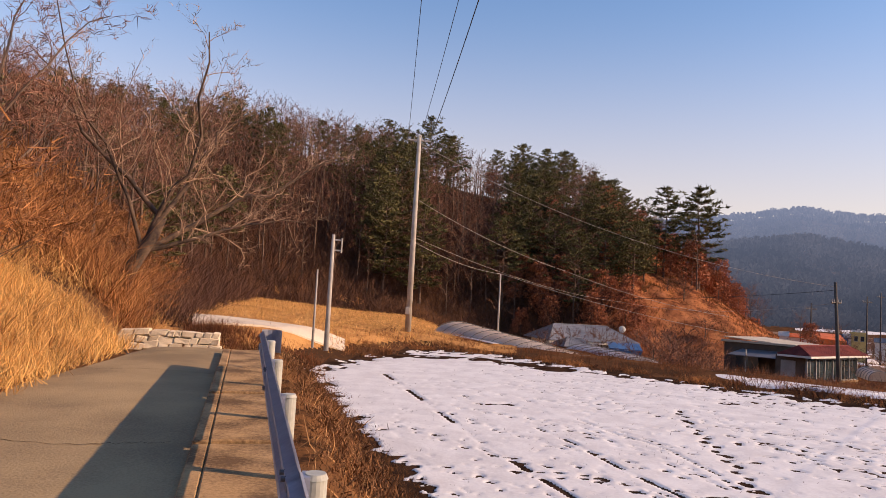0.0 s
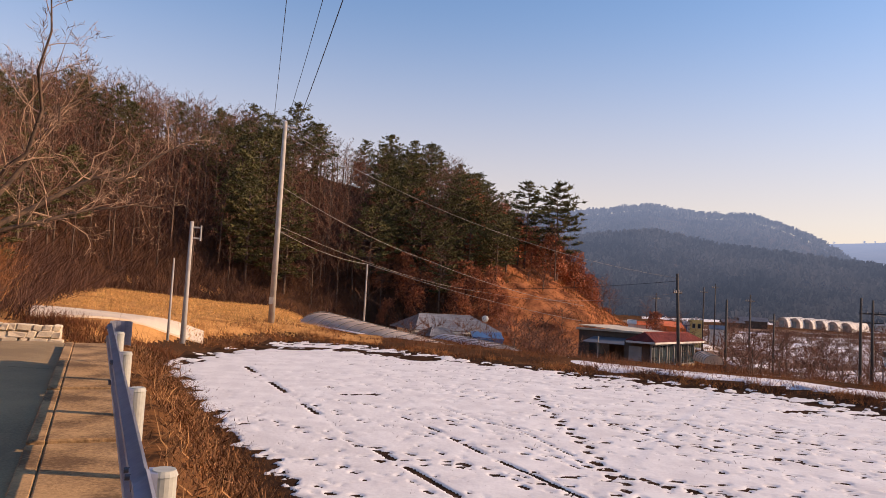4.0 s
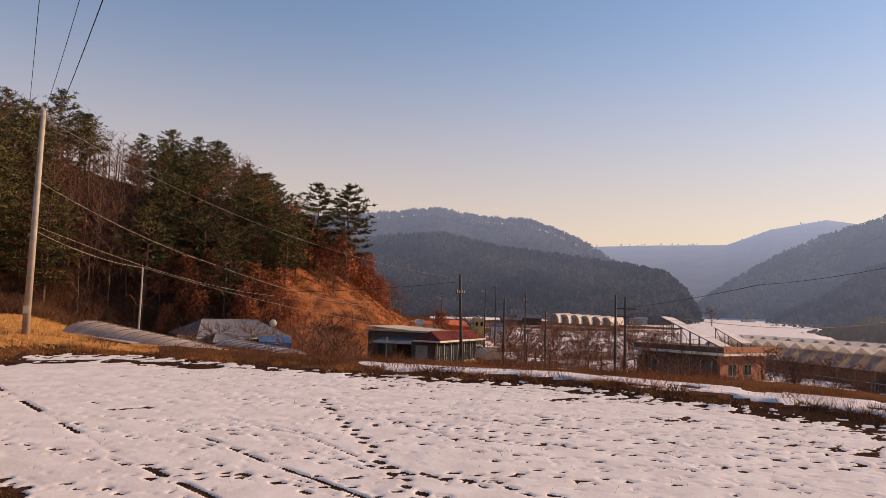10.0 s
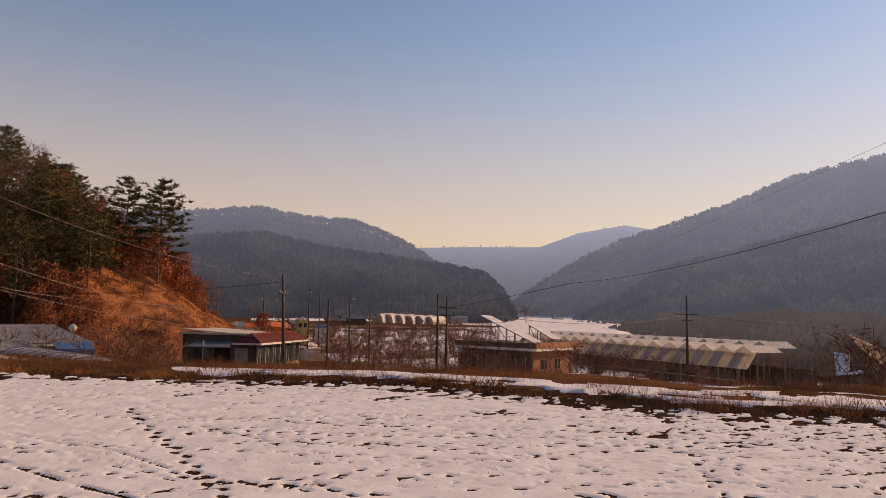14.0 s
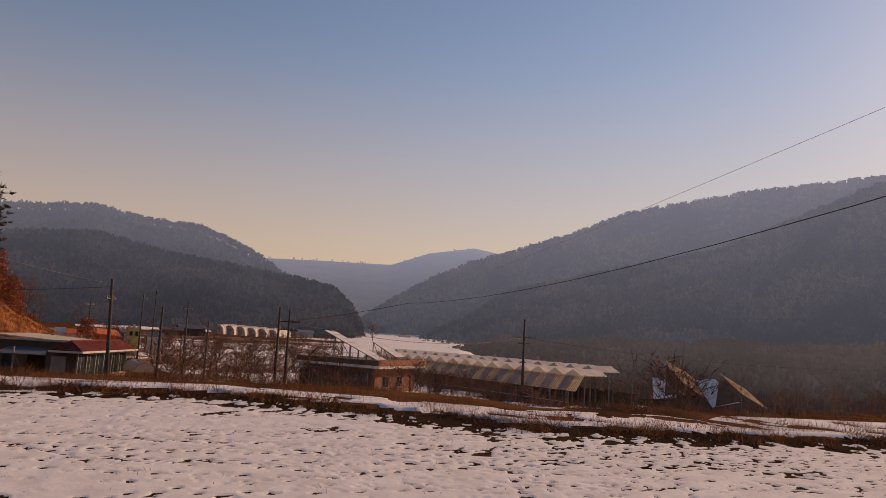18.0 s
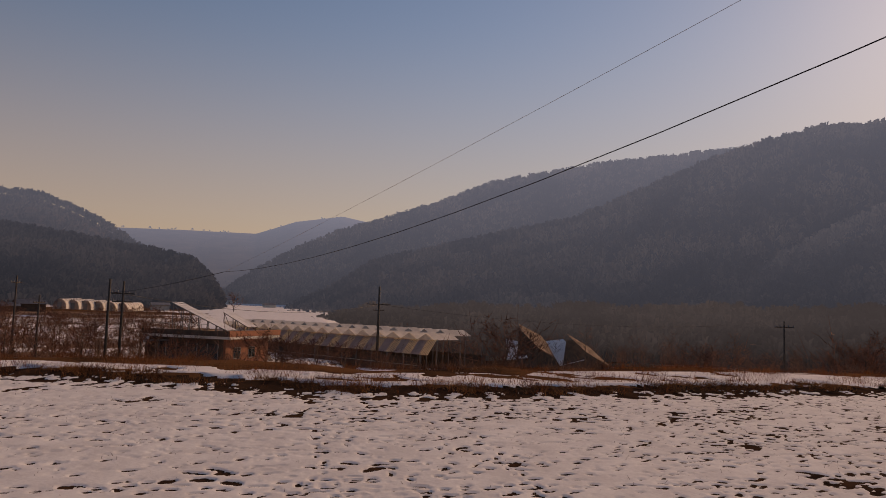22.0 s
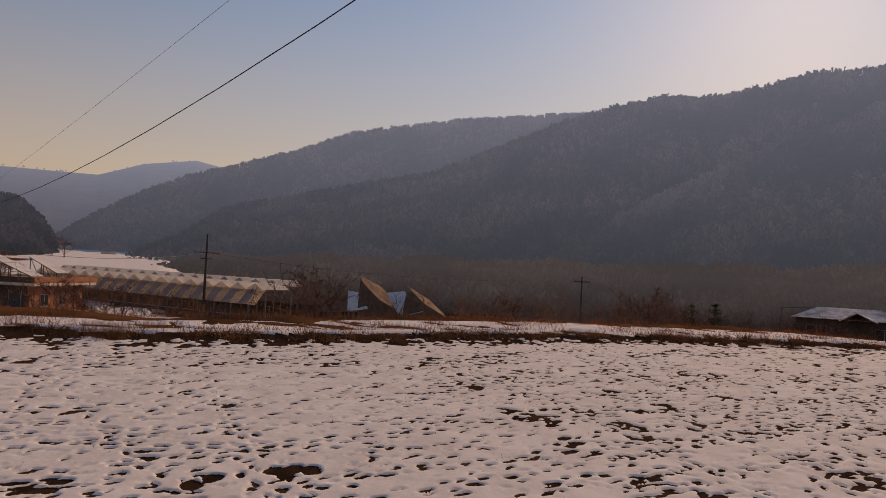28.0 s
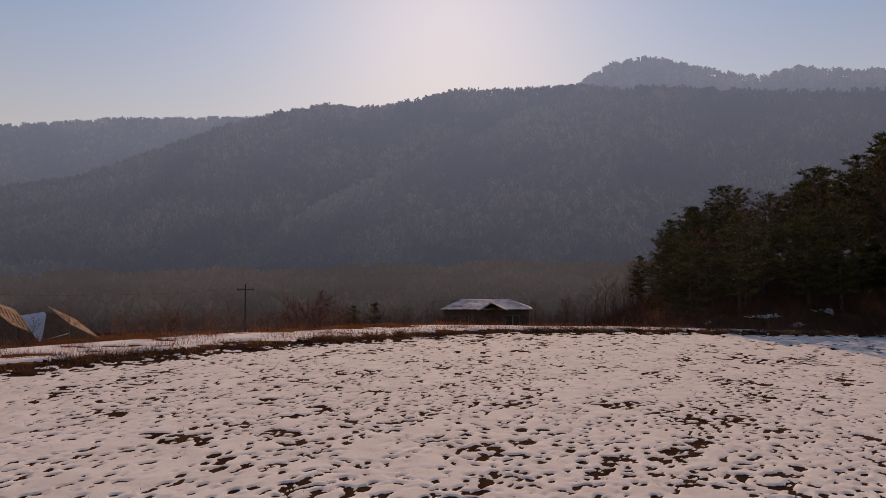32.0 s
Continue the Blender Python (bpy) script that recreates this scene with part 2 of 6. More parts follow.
def rod(bm, a, b, r0, r1=None, sides=8, cap=True):
    a, b = Vector(a), Vector(b)
    d = b - a
    m = Matrix.Translation((a + b) / 2) @ d.to_track_quat("Z", "Y").to_matrix().to_4x4()
    bmesh.ops.create_cone(bm, cap_ends=cap, segments=sides, radius1=r0, radius2=r0 if r1 is None else r1, depth=d.length, matrix=m)
    return bm


def rodm(*a, **k):
    return rod(bmesh.new(), *a, **k)


def tube(points, radii, sides=5):
    """Vertices and quads of a tapering tube along points."""
    pts = np.asarray(points, float)
    n = len(pts)
    t = np.gradient(pts, axis=0)
    t /= np.linalg.norm(t, axis=1)[:, None] + 1e-9
    up = np.array([0.3, 0.2, 1.0]) if abs(t[0][2]) < 0.8 else np.array([1.0, 0.1, 0.0])
    u = np.cross(t, up)
    u /= np.linalg.norm(u, axis=1)[:, None] + 1e-9
    v = np.cross(t, u)
    ang = np.arange(sides) * 2 * np.pi / sides
    ring = u[:, None, :] * np.cos(ang)[None, :, None] + v[:, None, :] * np.sin(ang)[None, :, None]
    vs = (pts[:, None, :] + ring * np.asarray(radii, float)[:, None, None]).reshape(-1, 3)
    i, j = np.meshgrid(np.arange(n - 1), np.arange(sides), indexing="ij")
    j2 = (j + 1) % sides
    f = np.stack([i * sides + j, i * sides + j2, (i + 1) * sides + j2, (i + 1) * sides + j], -1).reshape(-1, 4)
    return vs, f


class Gather:
    """Collects pieces of arrays into one mesh."""
    def __init__(self):
        self.v, self.f, self.n = [], [], 0

    def add(self, v, f):
        self.v.append(np.asarray(v))
        self.f.append(np.asarray(f) + self.n)
        self.n += len(v)

    def mesh(self, name):
        return mesh_arrays(name, np.concatenate(self.v), np.concatenate(self.f))


# ---- lie of the land ----
RU, RN = np.array((-0.262, 0.965)), np.array((0.965, 0.262))


def road_q(x, y):
    return (x - 0.42) * RN[0] + y * RN[1]


def road_s(x, y):
    return (x - 0.42) * RU[0] + y * RU[1]


def at_road(q, s, z=0.0):
    return Vector((0.42 + q * RN[0] + s * RU[0], q * RN[1] + s * RU[1], road_z(s) + z))


def road_z(s):
    return 0.023 * np.clip(s, -60, 15) - 0.02 * np.clip(s - 15.0, 0, 20)


EDGE = np.array([(-10, 27), (-7.6, 33), (-5.2, 39), (-0.9, 45.5), (4.1, 43.3), (9.2, 36.7), (13, 32.5), (18.8, 27.4), (22, 21.5), (25, 14), (30, 8.5), (34, 5), (41.7, -2), (49, -12), (54.4, -19.3), (57.5, -36), (58.5, -60), (58, -120)])
FOOT = np.array([(-16, 5), (-13, 24), (-17, 46), (-21, 70), (-14, 79), (-4, 85), (8, 86), (20, 80), (33, 73), (44, 76), (62, 98), (78, 150)])
WOODFOOT = np.array([(150, 10), (92, -28), (66, -44), (62, -64), (50, -95), (20, -125)])


def side(x, y, line):
    """Signed distance to a polyline, plus on its left hand."""
    best, sign = np.full(np.shape(x), 1e9), np.ones(np.shape(x))
    for (ax, ay), (bx, by) in zip(line[:-1], line[1:]):
        dx, dy = bx - ax, by - ay
        k = np.clip(((x - ax) * dx + (y - ay) * dy) / (dx * dx + dy * dy), 0, 1)
        d = np.hypot(x - ax - k * dx, y - ay - k * dy)
        near = d < best
        best = np.where(near, d, best)
        sign = np.where(near, np.sign(dx * (y - ay) - dy * (x - ax)), sign)
    return best * sign


def field_z(x, y):
    return -2.25 + 0.033 * np.clip(y, -60, 50) + 0.03 * (np.clip(x, -10, 60) - 22)


def land(x, y):
    """Height of the ground."""
    x, y = np.asarray(x, float), np.asarray(y, float)
    q, s = road_q(x, y), road_s(x, y)
    d = np.hypot(x, y)
    az = np.degrees(np.arctan2(x, y))
    e = side(x, y, EDGE)                     # beyond the field's edge
    z = field_z(x, y)
    # terrace lip, then the drop into the valley
    lip = 0.25 * np.exp(-((e - 1.0) / 1.2) ** 2) * step(10, 18, x)
    floor = np.interp(d, [0, 60, 110, 200, 500, 1200, 2500, 6000], [-3.6, -4.8, -7.0, -14, -16, -16, -14, -10])
    north = np.interp(d, [0, 60, 110, 160, 220, 300, 500, 900, 1300, 2500, 6000], [-3.6, -4.6, -6.0, -5.0, -2.6, -1.6, 0.6, 5, 9, 14, 30])
    floor = floor + (north - floor) * step(62, 54, az) * step(-20, -10, az)
    floor = np.where(az < 22, floor + 1.2 * step(24, 8, az), floor)
    terrace = 6.0 + 3.0 * step(20, 40, x)
    z = z + lip + (floor - z) * step(terrace, terrace + 9, e)
    # slope of dry grass behind the bend and the wooded hill
    f = side(x, y, FOOT)
    slope = np.interp(d, [28, 33, 38, 45, 60, 85, 120], [-1.3, -1.0, -0.75, -0.5, -0.3, -0.1, 0.2]) + step(-3, -20, az) * np.interp(d, [30, 38, 60, 85], [0.1, 0.7, 1.2, 1.8])
    z = z + (slope - z) * step(6, -4, az) * step(28, 36, d) * step(-1, 3, e) * step(0, 6, q + 40)
    top = np.interp(az, [-95, -40, -33, -26, -14, -3, 3, 10, 14, 17, 21, 25, 29], [14, 14, 17, 22, 25, 24, 24.5, 25, 21.5, 18, 15.5, 12, 5])
    z = z + top * (1 - np.exp(-np.clip(f, 0, 200) / 30.0)) * 1.25 * step(34, 28, az) * (1 - step(16, 22, az) * step(104, 150, d))
    # road bench, its outer slope and the bank on the hill side
    r = road_z(s)
    inner = step(2.6, 0.25, q) * step(24, 17, s)
    z = z + (r - 0.02 - z) * inner
    bank = 3.3 * np.exp(-((x + 10.4) ** 2 + (y - 21.3) ** 2) / 18.0) * step(-2.9, -3.7, q) + step(-3.1, -4.2, q) * 0.6 + np.clip(-4.0 - q, 0, 14) * 0.42
    z = z + np.where(q < -3.0, bank * step(36, 22, s), 0)
    # wooded hill at the far end of the field
    w = side(x, y, WOODFOOT)
    z = z + 22 * (1 - np.exp(-np.clip(w, 0, 300) / 45.0)) * step(110, 124, az) * step(300, 180, d)
    return z


def land1(x, y):
    return float(land(np.array([x]), np.array([y]))[0])


def polar(cx, cy, a0, a1, na, r0, r1, nr):
    a = np.radians(np.linspace(a0, a1, na))
    r = np.geomspace(r0, r1, nr)
    A, R = np.meshgrid(a, r, indexing="ij")
    i, j = np.meshgrid(np.arange(na - 1), np.arange(nr - 1), indexing="ij")
    f = np.stack([i * nr + j, i * nr + j + 1, (i + 1) * nr + j + 1, (i + 1) * nr + j], -1).reshape(-1, 4)[:, ::-1]
    return (cx + R * np.sin(A)).ravel(), (cy + R * np.cos(A)).ravel(), f[:, ::-1]


# ---- ground sheet ----
X, Y, Fq = polar(0.8, -3.0, -180, 180, 361, 0.04, 4800, 210)
Z = land(X, Y)
D = np.hypot(X, Y)
Z = Z + (fbm(X / 6, Y / 6, 5) - 0.5) * 0.5 * step(8, 30, D) * step(1, 8, side(X, Y, EDGE)) * (1 - step(9, 3, X) * step(92, 80, D))
qq, ss = road_q(X, Y), road_s(X, Y)
field_in = step(-0.4, -1.4, side(X, Y, EDGE)) * step(0.9, 1.6, qq) * step(2.6, 3.4, np.hypot(X - 0.8, Y + 3.0))
Z = Z - 0.35 * field_in - 0.2 * step(0.3, 0.1, qq) * step(-3.05, -2.85, qq) * step(21, 17.5, ss)
me = smooth(mesh_arrays("ground", np.stack([X, Y, Z], 1), Fq))
ground = tagged(put("ground", me, M_EARTH), "brown winter ground of the valley and slopes", "ground", kind="structure")

# ---- field: soil sheet and broken snow ----
FINE = polar(0.8, -3.0, -30, 172, 1050, 5.0, 82, 600)
X, Y, Fq = polar(0.8, -3.0, -35, 175, 420, 2.2, 82, 240)
E_, Q_ = side(X, Y, EDGE), road_q(X, Y)


def soil_z(x, y):
    return land(x, y) + (fbm(x * 1.3, y * 1.3, 11) - 0.5) * 0.04 + (fbm(x * 7, y * 7, 12, 2) - 0.5) * 0.025


me = smooth(mesh_arrays("soil", np.stack([X, Y, soil_z(X, Y)], 1), Fq[(((E_ < 0.8) & (Q_ > 0.3))[Fq]).all(axis=1)]))
tagged(put("field_soil", me, M_SOIL), "dark bare soil and straw showing through the snow", "soil", kind="structure")
X, Y, Fq = FINE
E_, Q_, S_ = side(X, Y, EDGE), road_q(X, Y), road_s(X, Y)
soil = soil_z(X, Y)


def to_seg(x, y, pts):
    return np.abs(side(x, y, np.array(pts, float)))


SHAPE = (1050, 600)
A0, A1, R0_, R1_ = radians(-30), radians(172), 5.0, 82.0


def press(grid, px, py, th, long, wide, depth):
    """Press one mark with a steep rim into the snow grid."""
    r = math.hypot(px - 0.8, py + 3.0)
    if not R0_ + 1 < r < R1_ - 2:
        return
    a = math.atan2(px - 0.8, py + 3.0)
    ia, ir = (a - A0) / (A1 - A0) * (SHAPE[0] - 1), math.log(r / R0_) / math.log(R1_ / R0_) * (SHAPE[1] - 1)
    da = int(1.6 * long / r / (A1 - A0) * SHAPE[0]) + 2
    dr = int(1.6 * long / r / math.log(R1_ / R0_) * SHAPE[1]) + 2
    i0, i1, j0, j1 = int(ia) - da, int(ia) + da + 1, int(ir) - dr, int(ir) + dr + 1
    if i0 < 0 or j0 < 0 or i1 > SHAPE[0] or j1 > SHAPE[1]:
        return
    dx, dy = GX_[i0:i1, j0:j1] - px, GY_[i0:i1, j0:j1] - py
    u, v = dx * math.cos(th) + dy * math.sin(th), -dx * math.sin(th) + dy * math.cos(th)
    rr = np.hypot(u / long, v / wide) + (WOB[i0:i1, j0:j1] - 0.5) * 0.7
    grid[i0:i1, j0:j1] = np.minimum(grid[i0:i1, j0:j1], np.where(rr < 1.35, -depth * step(1.10, 0.84, rr) + 0.007 * np.exp(-((rr - 1.25) / 0.12) ** 2), 0.0))


GX_, GY_ = X.reshape(SHAPE), Y.reshape(SHAPE)
WOB = fbm(X * 5, Y * 5, 29, 3).reshape(SHAPE)
marks = np.zeros(SHAPE)
sr = random.Random(5)


def busy(x, y):
    """How trodden the field is: 0 smooth, 1 thick with prints."""
    near, way = math.hypot(x - 1, y + 4), math.atan2(x - 1, y + 4)
    calm = 1 - 0.55 * float(step(27, 18, near)) * float(step(1.75, 1.4, way))
    return float(np.clip((0.8 * x - 0.55 * y + 4) / 24, 0.07, 1)) * calm


# lines of footprints wandering over the field, most of them on its far half
for k in range(700):
    x, y = sr.uniform(2, 55), sr.uniform(-50, 36)
    if sr.random() > busy(x, y) * 1.1:
        continue
    th = sr.choice((2.4, 2.5, 2.3, 5.5, 5.6, 2.45, 0.7)) + sr.uniform(-0.18, 0.18)
    for i in range(sr.randint(14, 70)):
        th += sr.uniform(-0.06, 0.06)
        x, y = x + 0.52 * math.cos(th), y + 0.52 * math.sin(th)
        o = 0.12 * (-1) ** i
        press(marks, x - o * math.sin(th), y + o * math.cos(th), th + sr.uniform(-0.25, 0.25), sr.uniform(0.12, 0.21), sr.uniform(0.06, 0.095), sr.choice((0.025, 0.04, 0.052, 0.06)))
# groups of prints and worn holes
for k in range(2900):
    x, y = sr.uniform(1, 58), sr.uniform(-56, 42)
    b_ = busy(x, y)
    if sr.random() > b_ * 1.05:
        continue
    for i in range(sr.randint(1, 7)):
        along, across = sr.gauss(0, 1.1), sr.gauss(0, 0.3)
        press(marks, x - 0.77 * along + 0.64 * across, y + 0.64 * along + 0.77 * across, 2.45 + sr.gauss(0, 0.4), sr.uniform(0.10, 0.26), sr.uniform(0.05, 0.085), sr.choice((0.022, 0.045, 0.05, 0.06)))
    if sr.random() < 0.28:
        for i in range(sr.randint(3, 9)):
            press(marks, x + sr.gauss(0, 0.4), y + sr.gauss(0, 0.35), 2.4 + sr.gauss(0, 0.6), sr.uniform(0.14, 0.32), sr.uniform(0.08, 0.16), 0.06)
for x, y in ((14.3, 0.7), (14.6, 0.4), (14.2, 0.4), (14.7, 0.1), (12.9, 1.6), (13.4, 1.5)):
    press(marks, x, y, 0.4, 0.30, 0.2, 0.10)
# small scattered pocks, and short dashes in rows, thickest towards the field's far edge
for k in range(7000):
    x, y = sr.uniform(-3, 40), sr.uniform(-45, 40)
    press(marks, x, y, sr.uniform(0, 3.14), sr.uniform(0.05, 0.13), sr.uniform(0.04, 0.08), sr.choice((0.015, 0.026, 0.04)))
px, py = np.array([sr.uniform(-2, 58) for k in range(18000)]), np.array([sr.uniform(-55, 42) for k in range(18000)])
rim = side(px, py, EDGE)
for x, y, e in zip(px, py, rim):
    if -16 < e < 0 and x > 3 and sr.random() < (e + 16) / 16:
        n_ = sr.choice((1, 1, 2, 4))
        for i in range(n_):
            press(marks, x - 0.3 * i * 0.77, y + 0.3 * i * 0.64, 2.45 + sr.gauss(0, 0.3), sr.uniform(0.08, 0.2), sr.uniform(0.035, 0.06), sr.choice((0.022, 0.035, 0.05)))
for k in range(14):
    press(marks, sr.uniform(1.4, 2.7), 26.4 + sr.gauss(0, 0.12), sr.uniform(-0.3, 0.3), sr.uniform(0.08, 0.22), 0.08, 0.06)
# one trail across the smooth snow
trail = np.array([(8.6, 26.0), (8.3, 24.3), (7.9, 21.5), (7.7, 19.5), (7.5, 18.1), (7.2, 16.5), (6.7, 12)])
tl = np.concatenate([[0], np.cumsum(np.hypot(*np.diff(trail, axis=0).T))])
for i, s in enumerate(np.arange(0, tl[-1], 0.55)):
    px, py = np.interp(s, tl, trail[:, 0]), np.interp(s, tl, trail[:, 1])
    press(marks, px + 0.09 * (-1) ** i, py, 1.5 + sr.uniform(-0.3, 0.3), 0.22, 0.14, sr.choice((0.034, 0.038, 0.045)))
thick = 0.042 + (fbm(X / 5, Y / 5, 21) - 0.5) * 0.02 + (fbm(X * 1.5, Y * 1.5, 22, 3) - 0.5) * 0.008 + marks.ravel()
soil = land(X, Y) + (soil - land(X, Y)) * 0.35
# bare band below the guard rail, wheel lines, the ragged edge
rag = 0.6 * fbm(X * 1.1, Y * 1.1, 25, 5) + 0.4 * fbm(X * 4.5, Y * 4.5, 24, 3)
band = Q_ + 0.05 * np.clip(S_ - 14, 0, 30)
strip = step(1.4, 2.0, band) * step(4.0, 2.9, band)
thick = thick - 0.11 * step(0.47, 0.57, rag + 0.34 * strip + 0.14 * step(1.9, 1.2, band) * step(26, 14, S_) - 0.07) * step(4.6, 3.8, band)
for line, wide in (([(-7.2, 34), (-5.2, 30), (-3.9, 25), (-2.6, 20), (-1.2, 16)], 0.35), ([(-2.5, 33.6), (-0.4, 26.4), (1.1, 20.9), (2.0, 18.2), (2.9, 15.6), (4.4, 11)], 0.085), ([(3.1, 22.4), (3.9, 20.4), (4.2, 19.1), (4.8, 17.1), (5.3, 15.8), (6.8, 11)], 0.055), ([(4.5, 24.4), (5.2, 22.2), (6.0, 20.8), (6.4, 19.8), (6.7, 18.0), (7.2, 16.2)], 0.03), ([(9.3, 21.5), (9.8, 19.8), (10.1, 18.2), (10.6, 17.3)], 0.03), ([(-6.4, 36), (-3.6, 41.5), (2, 41), (6, 37)], 0.8)):
    brk = step(0.40, 0.47, fbm(X / 0.9, Y / 0.9, 27, 4))
    thick = thick - 0.06 * step(1.4, 0.7, to_seg(X, Y, line) / wide + 0.9 * (rag - 0.5)) * (0.15 + 0.85 * brk)
thick = thick - 0.22 * step(0.505, 0.535, fbm(X * 2.2, Y * 2.2, 28, 5) + 0.16 * step(-1.2, 0.3, E_)) * step(-2.2, -0.2, E_ + 1.6 * (rag - 0.5))
inside = (E_ < 0.3) & (Q_ > 0.35)
keep_f = inside[Fq].all(axis=1)
thick = np.where(Q_ < 0.8 + 1.2 * step(21, 15, S_) + 0.5 * (rag - 0.5), thick - 0.2, thick)
thick = np.where(E_ > -0.2, -0.1, thick)
thick = thick + 0.10 * step(20, 23, S_) * step(34, 31, S_) * step(0.6, 0.9, Q_) * step(2.0, 1.6, Q_ + 0.8 * (rag - 0.5))
Ts = np.clip(thick, -0.035, 0.10)
Fk = Fq[keep_f]
Fk = Fk[Ts[Fk].max(axis=1) > -0.03]
me = smooth(mesh_arrays("snow", np.stack([X, Y, soil + Ts], 1), Fk))
me.attributes.new("cover", "FLOAT", "POINT").data.foreach_set("value", Ts.astype(np.float32))
tagged(put("snow_cover", me, M_FIELD), "thin trodden snow lying over the ploughed field", "snow", kind="structure")
# second strip of snow on the terrace beyond the grass band
X, Y, Fq = polar(0.8, -3.0, 10, 130, 700, 24, 90, 200)
E_ = side(X, Y, EDGE)
base = land(X, Y)
wide = 6.0 + 3.0 * step(20, 40, X)
t2 = 0.07 - 0.16 * step(1.0, 0.5, E_ + 1.4 * (fbm(X / 1.5, Y / 1.5, 31) - 0.5)) - 0.2 * step(wide - 2.5, wide, E_) - 0.14 * step(0.60, 0.62, fbm(X * 0.9, Y * 0.5, 32, 5)) - 0.3 * step(15, 11, X)
k = ((E_ > 0.4) & (E_ < wide + 1))[Fq].all(axis=1)
me = smooth(mesh_arrays("snow_strip", np.stack([X, Y, base + np.clip(t2, -0.3, 0.09)], 1), Fq[k]))
tagged(put("snow_strip", me, M_SNOW), "patchy snow on the terrace past the grass verge", "snow", kind="structure")

# sheets of dry turf on the slopes
X, Y, Fq = polar(0.0, 0.0, -30, 6, 200, 30, 92, 120)
q_, e_, f_ = road_q(X, Y), side(X, Y, EDGE), side(X, Y, FOOT)
k = ((e_ > 0.8) & (f_ < 1.5) & (road_s(X, Y) > 19))[Fq].all(axis=1)
me = smooth(mesh_arrays("turf", np.stack([X, Y, land(X, Y) + 0.03 + (fbm(X * 1.2, Y * 1.2, 71) - 0.5) * 0.12], 1), Fq[k]))
tagged(put("slope_turf", me, M_TURF), "sunlit straw-yellow turf of the slope behind the bend", "turf", kind="structure")
X, Y, Fq = polar(0.0, 0.0, 12.5, 29, 110, 60, 130, 110)
f_ = side(X, Y, FOOT)
az_ = np.degrees(np.arctan2(X, Y))
k = ((f_ > -3) & (f_ < 34))[Fq].all(axis=1)
me = smooth(mesh_arrays("rust_turf", np.stack([X, Y, land(X, Y) + 0.2 + (fbm(X * 0.5, Y * 0.5, 73, 5) - 0.5) * 0.9], 1), Fq[k]))
tagged(put("rust_turf", me, M_RUST), "rust-orange dead growth on the open hill slope", "turf", kind="structure")
X, Y, Fq = polar(0.8, -3.0, -30, 30, 260, 3.0, 40, 150)
q_, s_ = road_q(X, Y), road_s(X, Y)
k = ((q_ > -0.2) & (q_ < 0.7 + 0.5 * fbm(X, Y, 75)) & (s_ > -2) & (side(X, Y, EDGE) < -0.5))[Fq].all(axis=1)
M_VERGE = mat("rusty_verge_turf", (0.20, 0.095, 0.04), (0.06, 0.032, 0.018), 1.6, 1.0, 0.9, fine=12, third=(0.20, 0.09, 0.035), spec=0.0)
me = smooth(mesh_arrays("verge_turf", np.stack([X, Y, land(X, Y) + 0.02 + (fbm(X * 3, Y * 3, 77) - 0.5) * 0.09 * step(0.2, 0.6, q_)], 1), Fq[k]))
tagged(put("verge_turf", me, M_VERGE), "short rusty turf on the bare band under the guard rail", "turf", kind="structure")

# ---- road ----
def az_place(az, d):
    return d * math.sin(radians(az)), d * math.cos(radians(az))


def ribbon(name, rows, material, up=0.0, deep=0.18):
    """A strip with thickness between pairs of edge points."""
    bm = bmesh.new()
    top = [[bm.verts.new((*p[:2], p[2] + up)) for p in r] for r in rows]
    for a, b in zip(top[:-1], top[1:]):
        for i in range(len(a) - 1):
            bm.faces.new((a[i], a[i + 1], b[i + 1], b[i]))
    g = bmesh.ops.extrude_face_region(bm, geom=bm.faces[:])
    bmesh.ops.translate(bm, verts=[v for v in g["geom"] if isinstance(v, bmesh.types.BMVert)], vec=(0, 0, -deep))
    bmesh.ops.recalc_face_normals(bm, faces=bm.faces[:])
    return part(name, bm, material, None)


rows = []
for s in np.arange(-40, 17.6, 0.8):
    w = 2.45 + 0.25 * math.sin(s * 0.2) - 0.9 * float(step(8, 16, s))
    rows.append([at_road(-0.78 - w * k, s, 0.03 * math.sin(math.pi * k)) for k in (1, 0.75, 0.5, 0.25, 0)])
tagged(ribbon("road", rows, M_ASPHALT), "narrow worn asphalt lane with fine cracks", "road", kind="structure")
rows = []
for az in np.arange(-19.0, -7.4, 0.5):
    far, near = 40.8 + 0.06 * (az + 19), 36.8 + 0.28 * (az + 19)
    rows.append([Vector((*az_place(az, d), land1(*az_place(az, d)) + 0.13)) for d in np.linspace(far, near, 6)])
tagged(ribbon("farm_track", rows, M_PATH, deep=0.10), "pale concrete farm track behind the bend", "track", kind="structure")

# kerb slabs beside the road
slab_mesh = None
for i in range(-9, 3):
    s0 = 7.19 + i * 2.78
    e = empty("kerb_slab", Matrix.Translation(at_road(0, s0)) @ Matrix.Rotation(math.atan2(-RU[0], RU[1]), 4, "Z") @ Matrix.Rotation(math.atan(0.023), 4, "X"), "weathered brown concrete kerb slab beside the lane", "kerb slab", "kerb slabs along the lane")
    L = 2.68
    part("slab", boxm(-0.64, -0.05, 0, L, -0.15, 0.085 + 0.012 * math.sin(i * 2.1), bevel=0.014), M_CONC, e)
    part("joint_dirt", boxm(-0.78, -0.06, L - 0.01, 2.79, -0.15, -0.06), M_SOIL, e)
    part("gutter_strip", boxm(-0.79, -0.645, 0.005, L, -0.15, 0.078 + 0.01 * math.sin(i * 1.3), bevel=0.012), M_CONC, e)

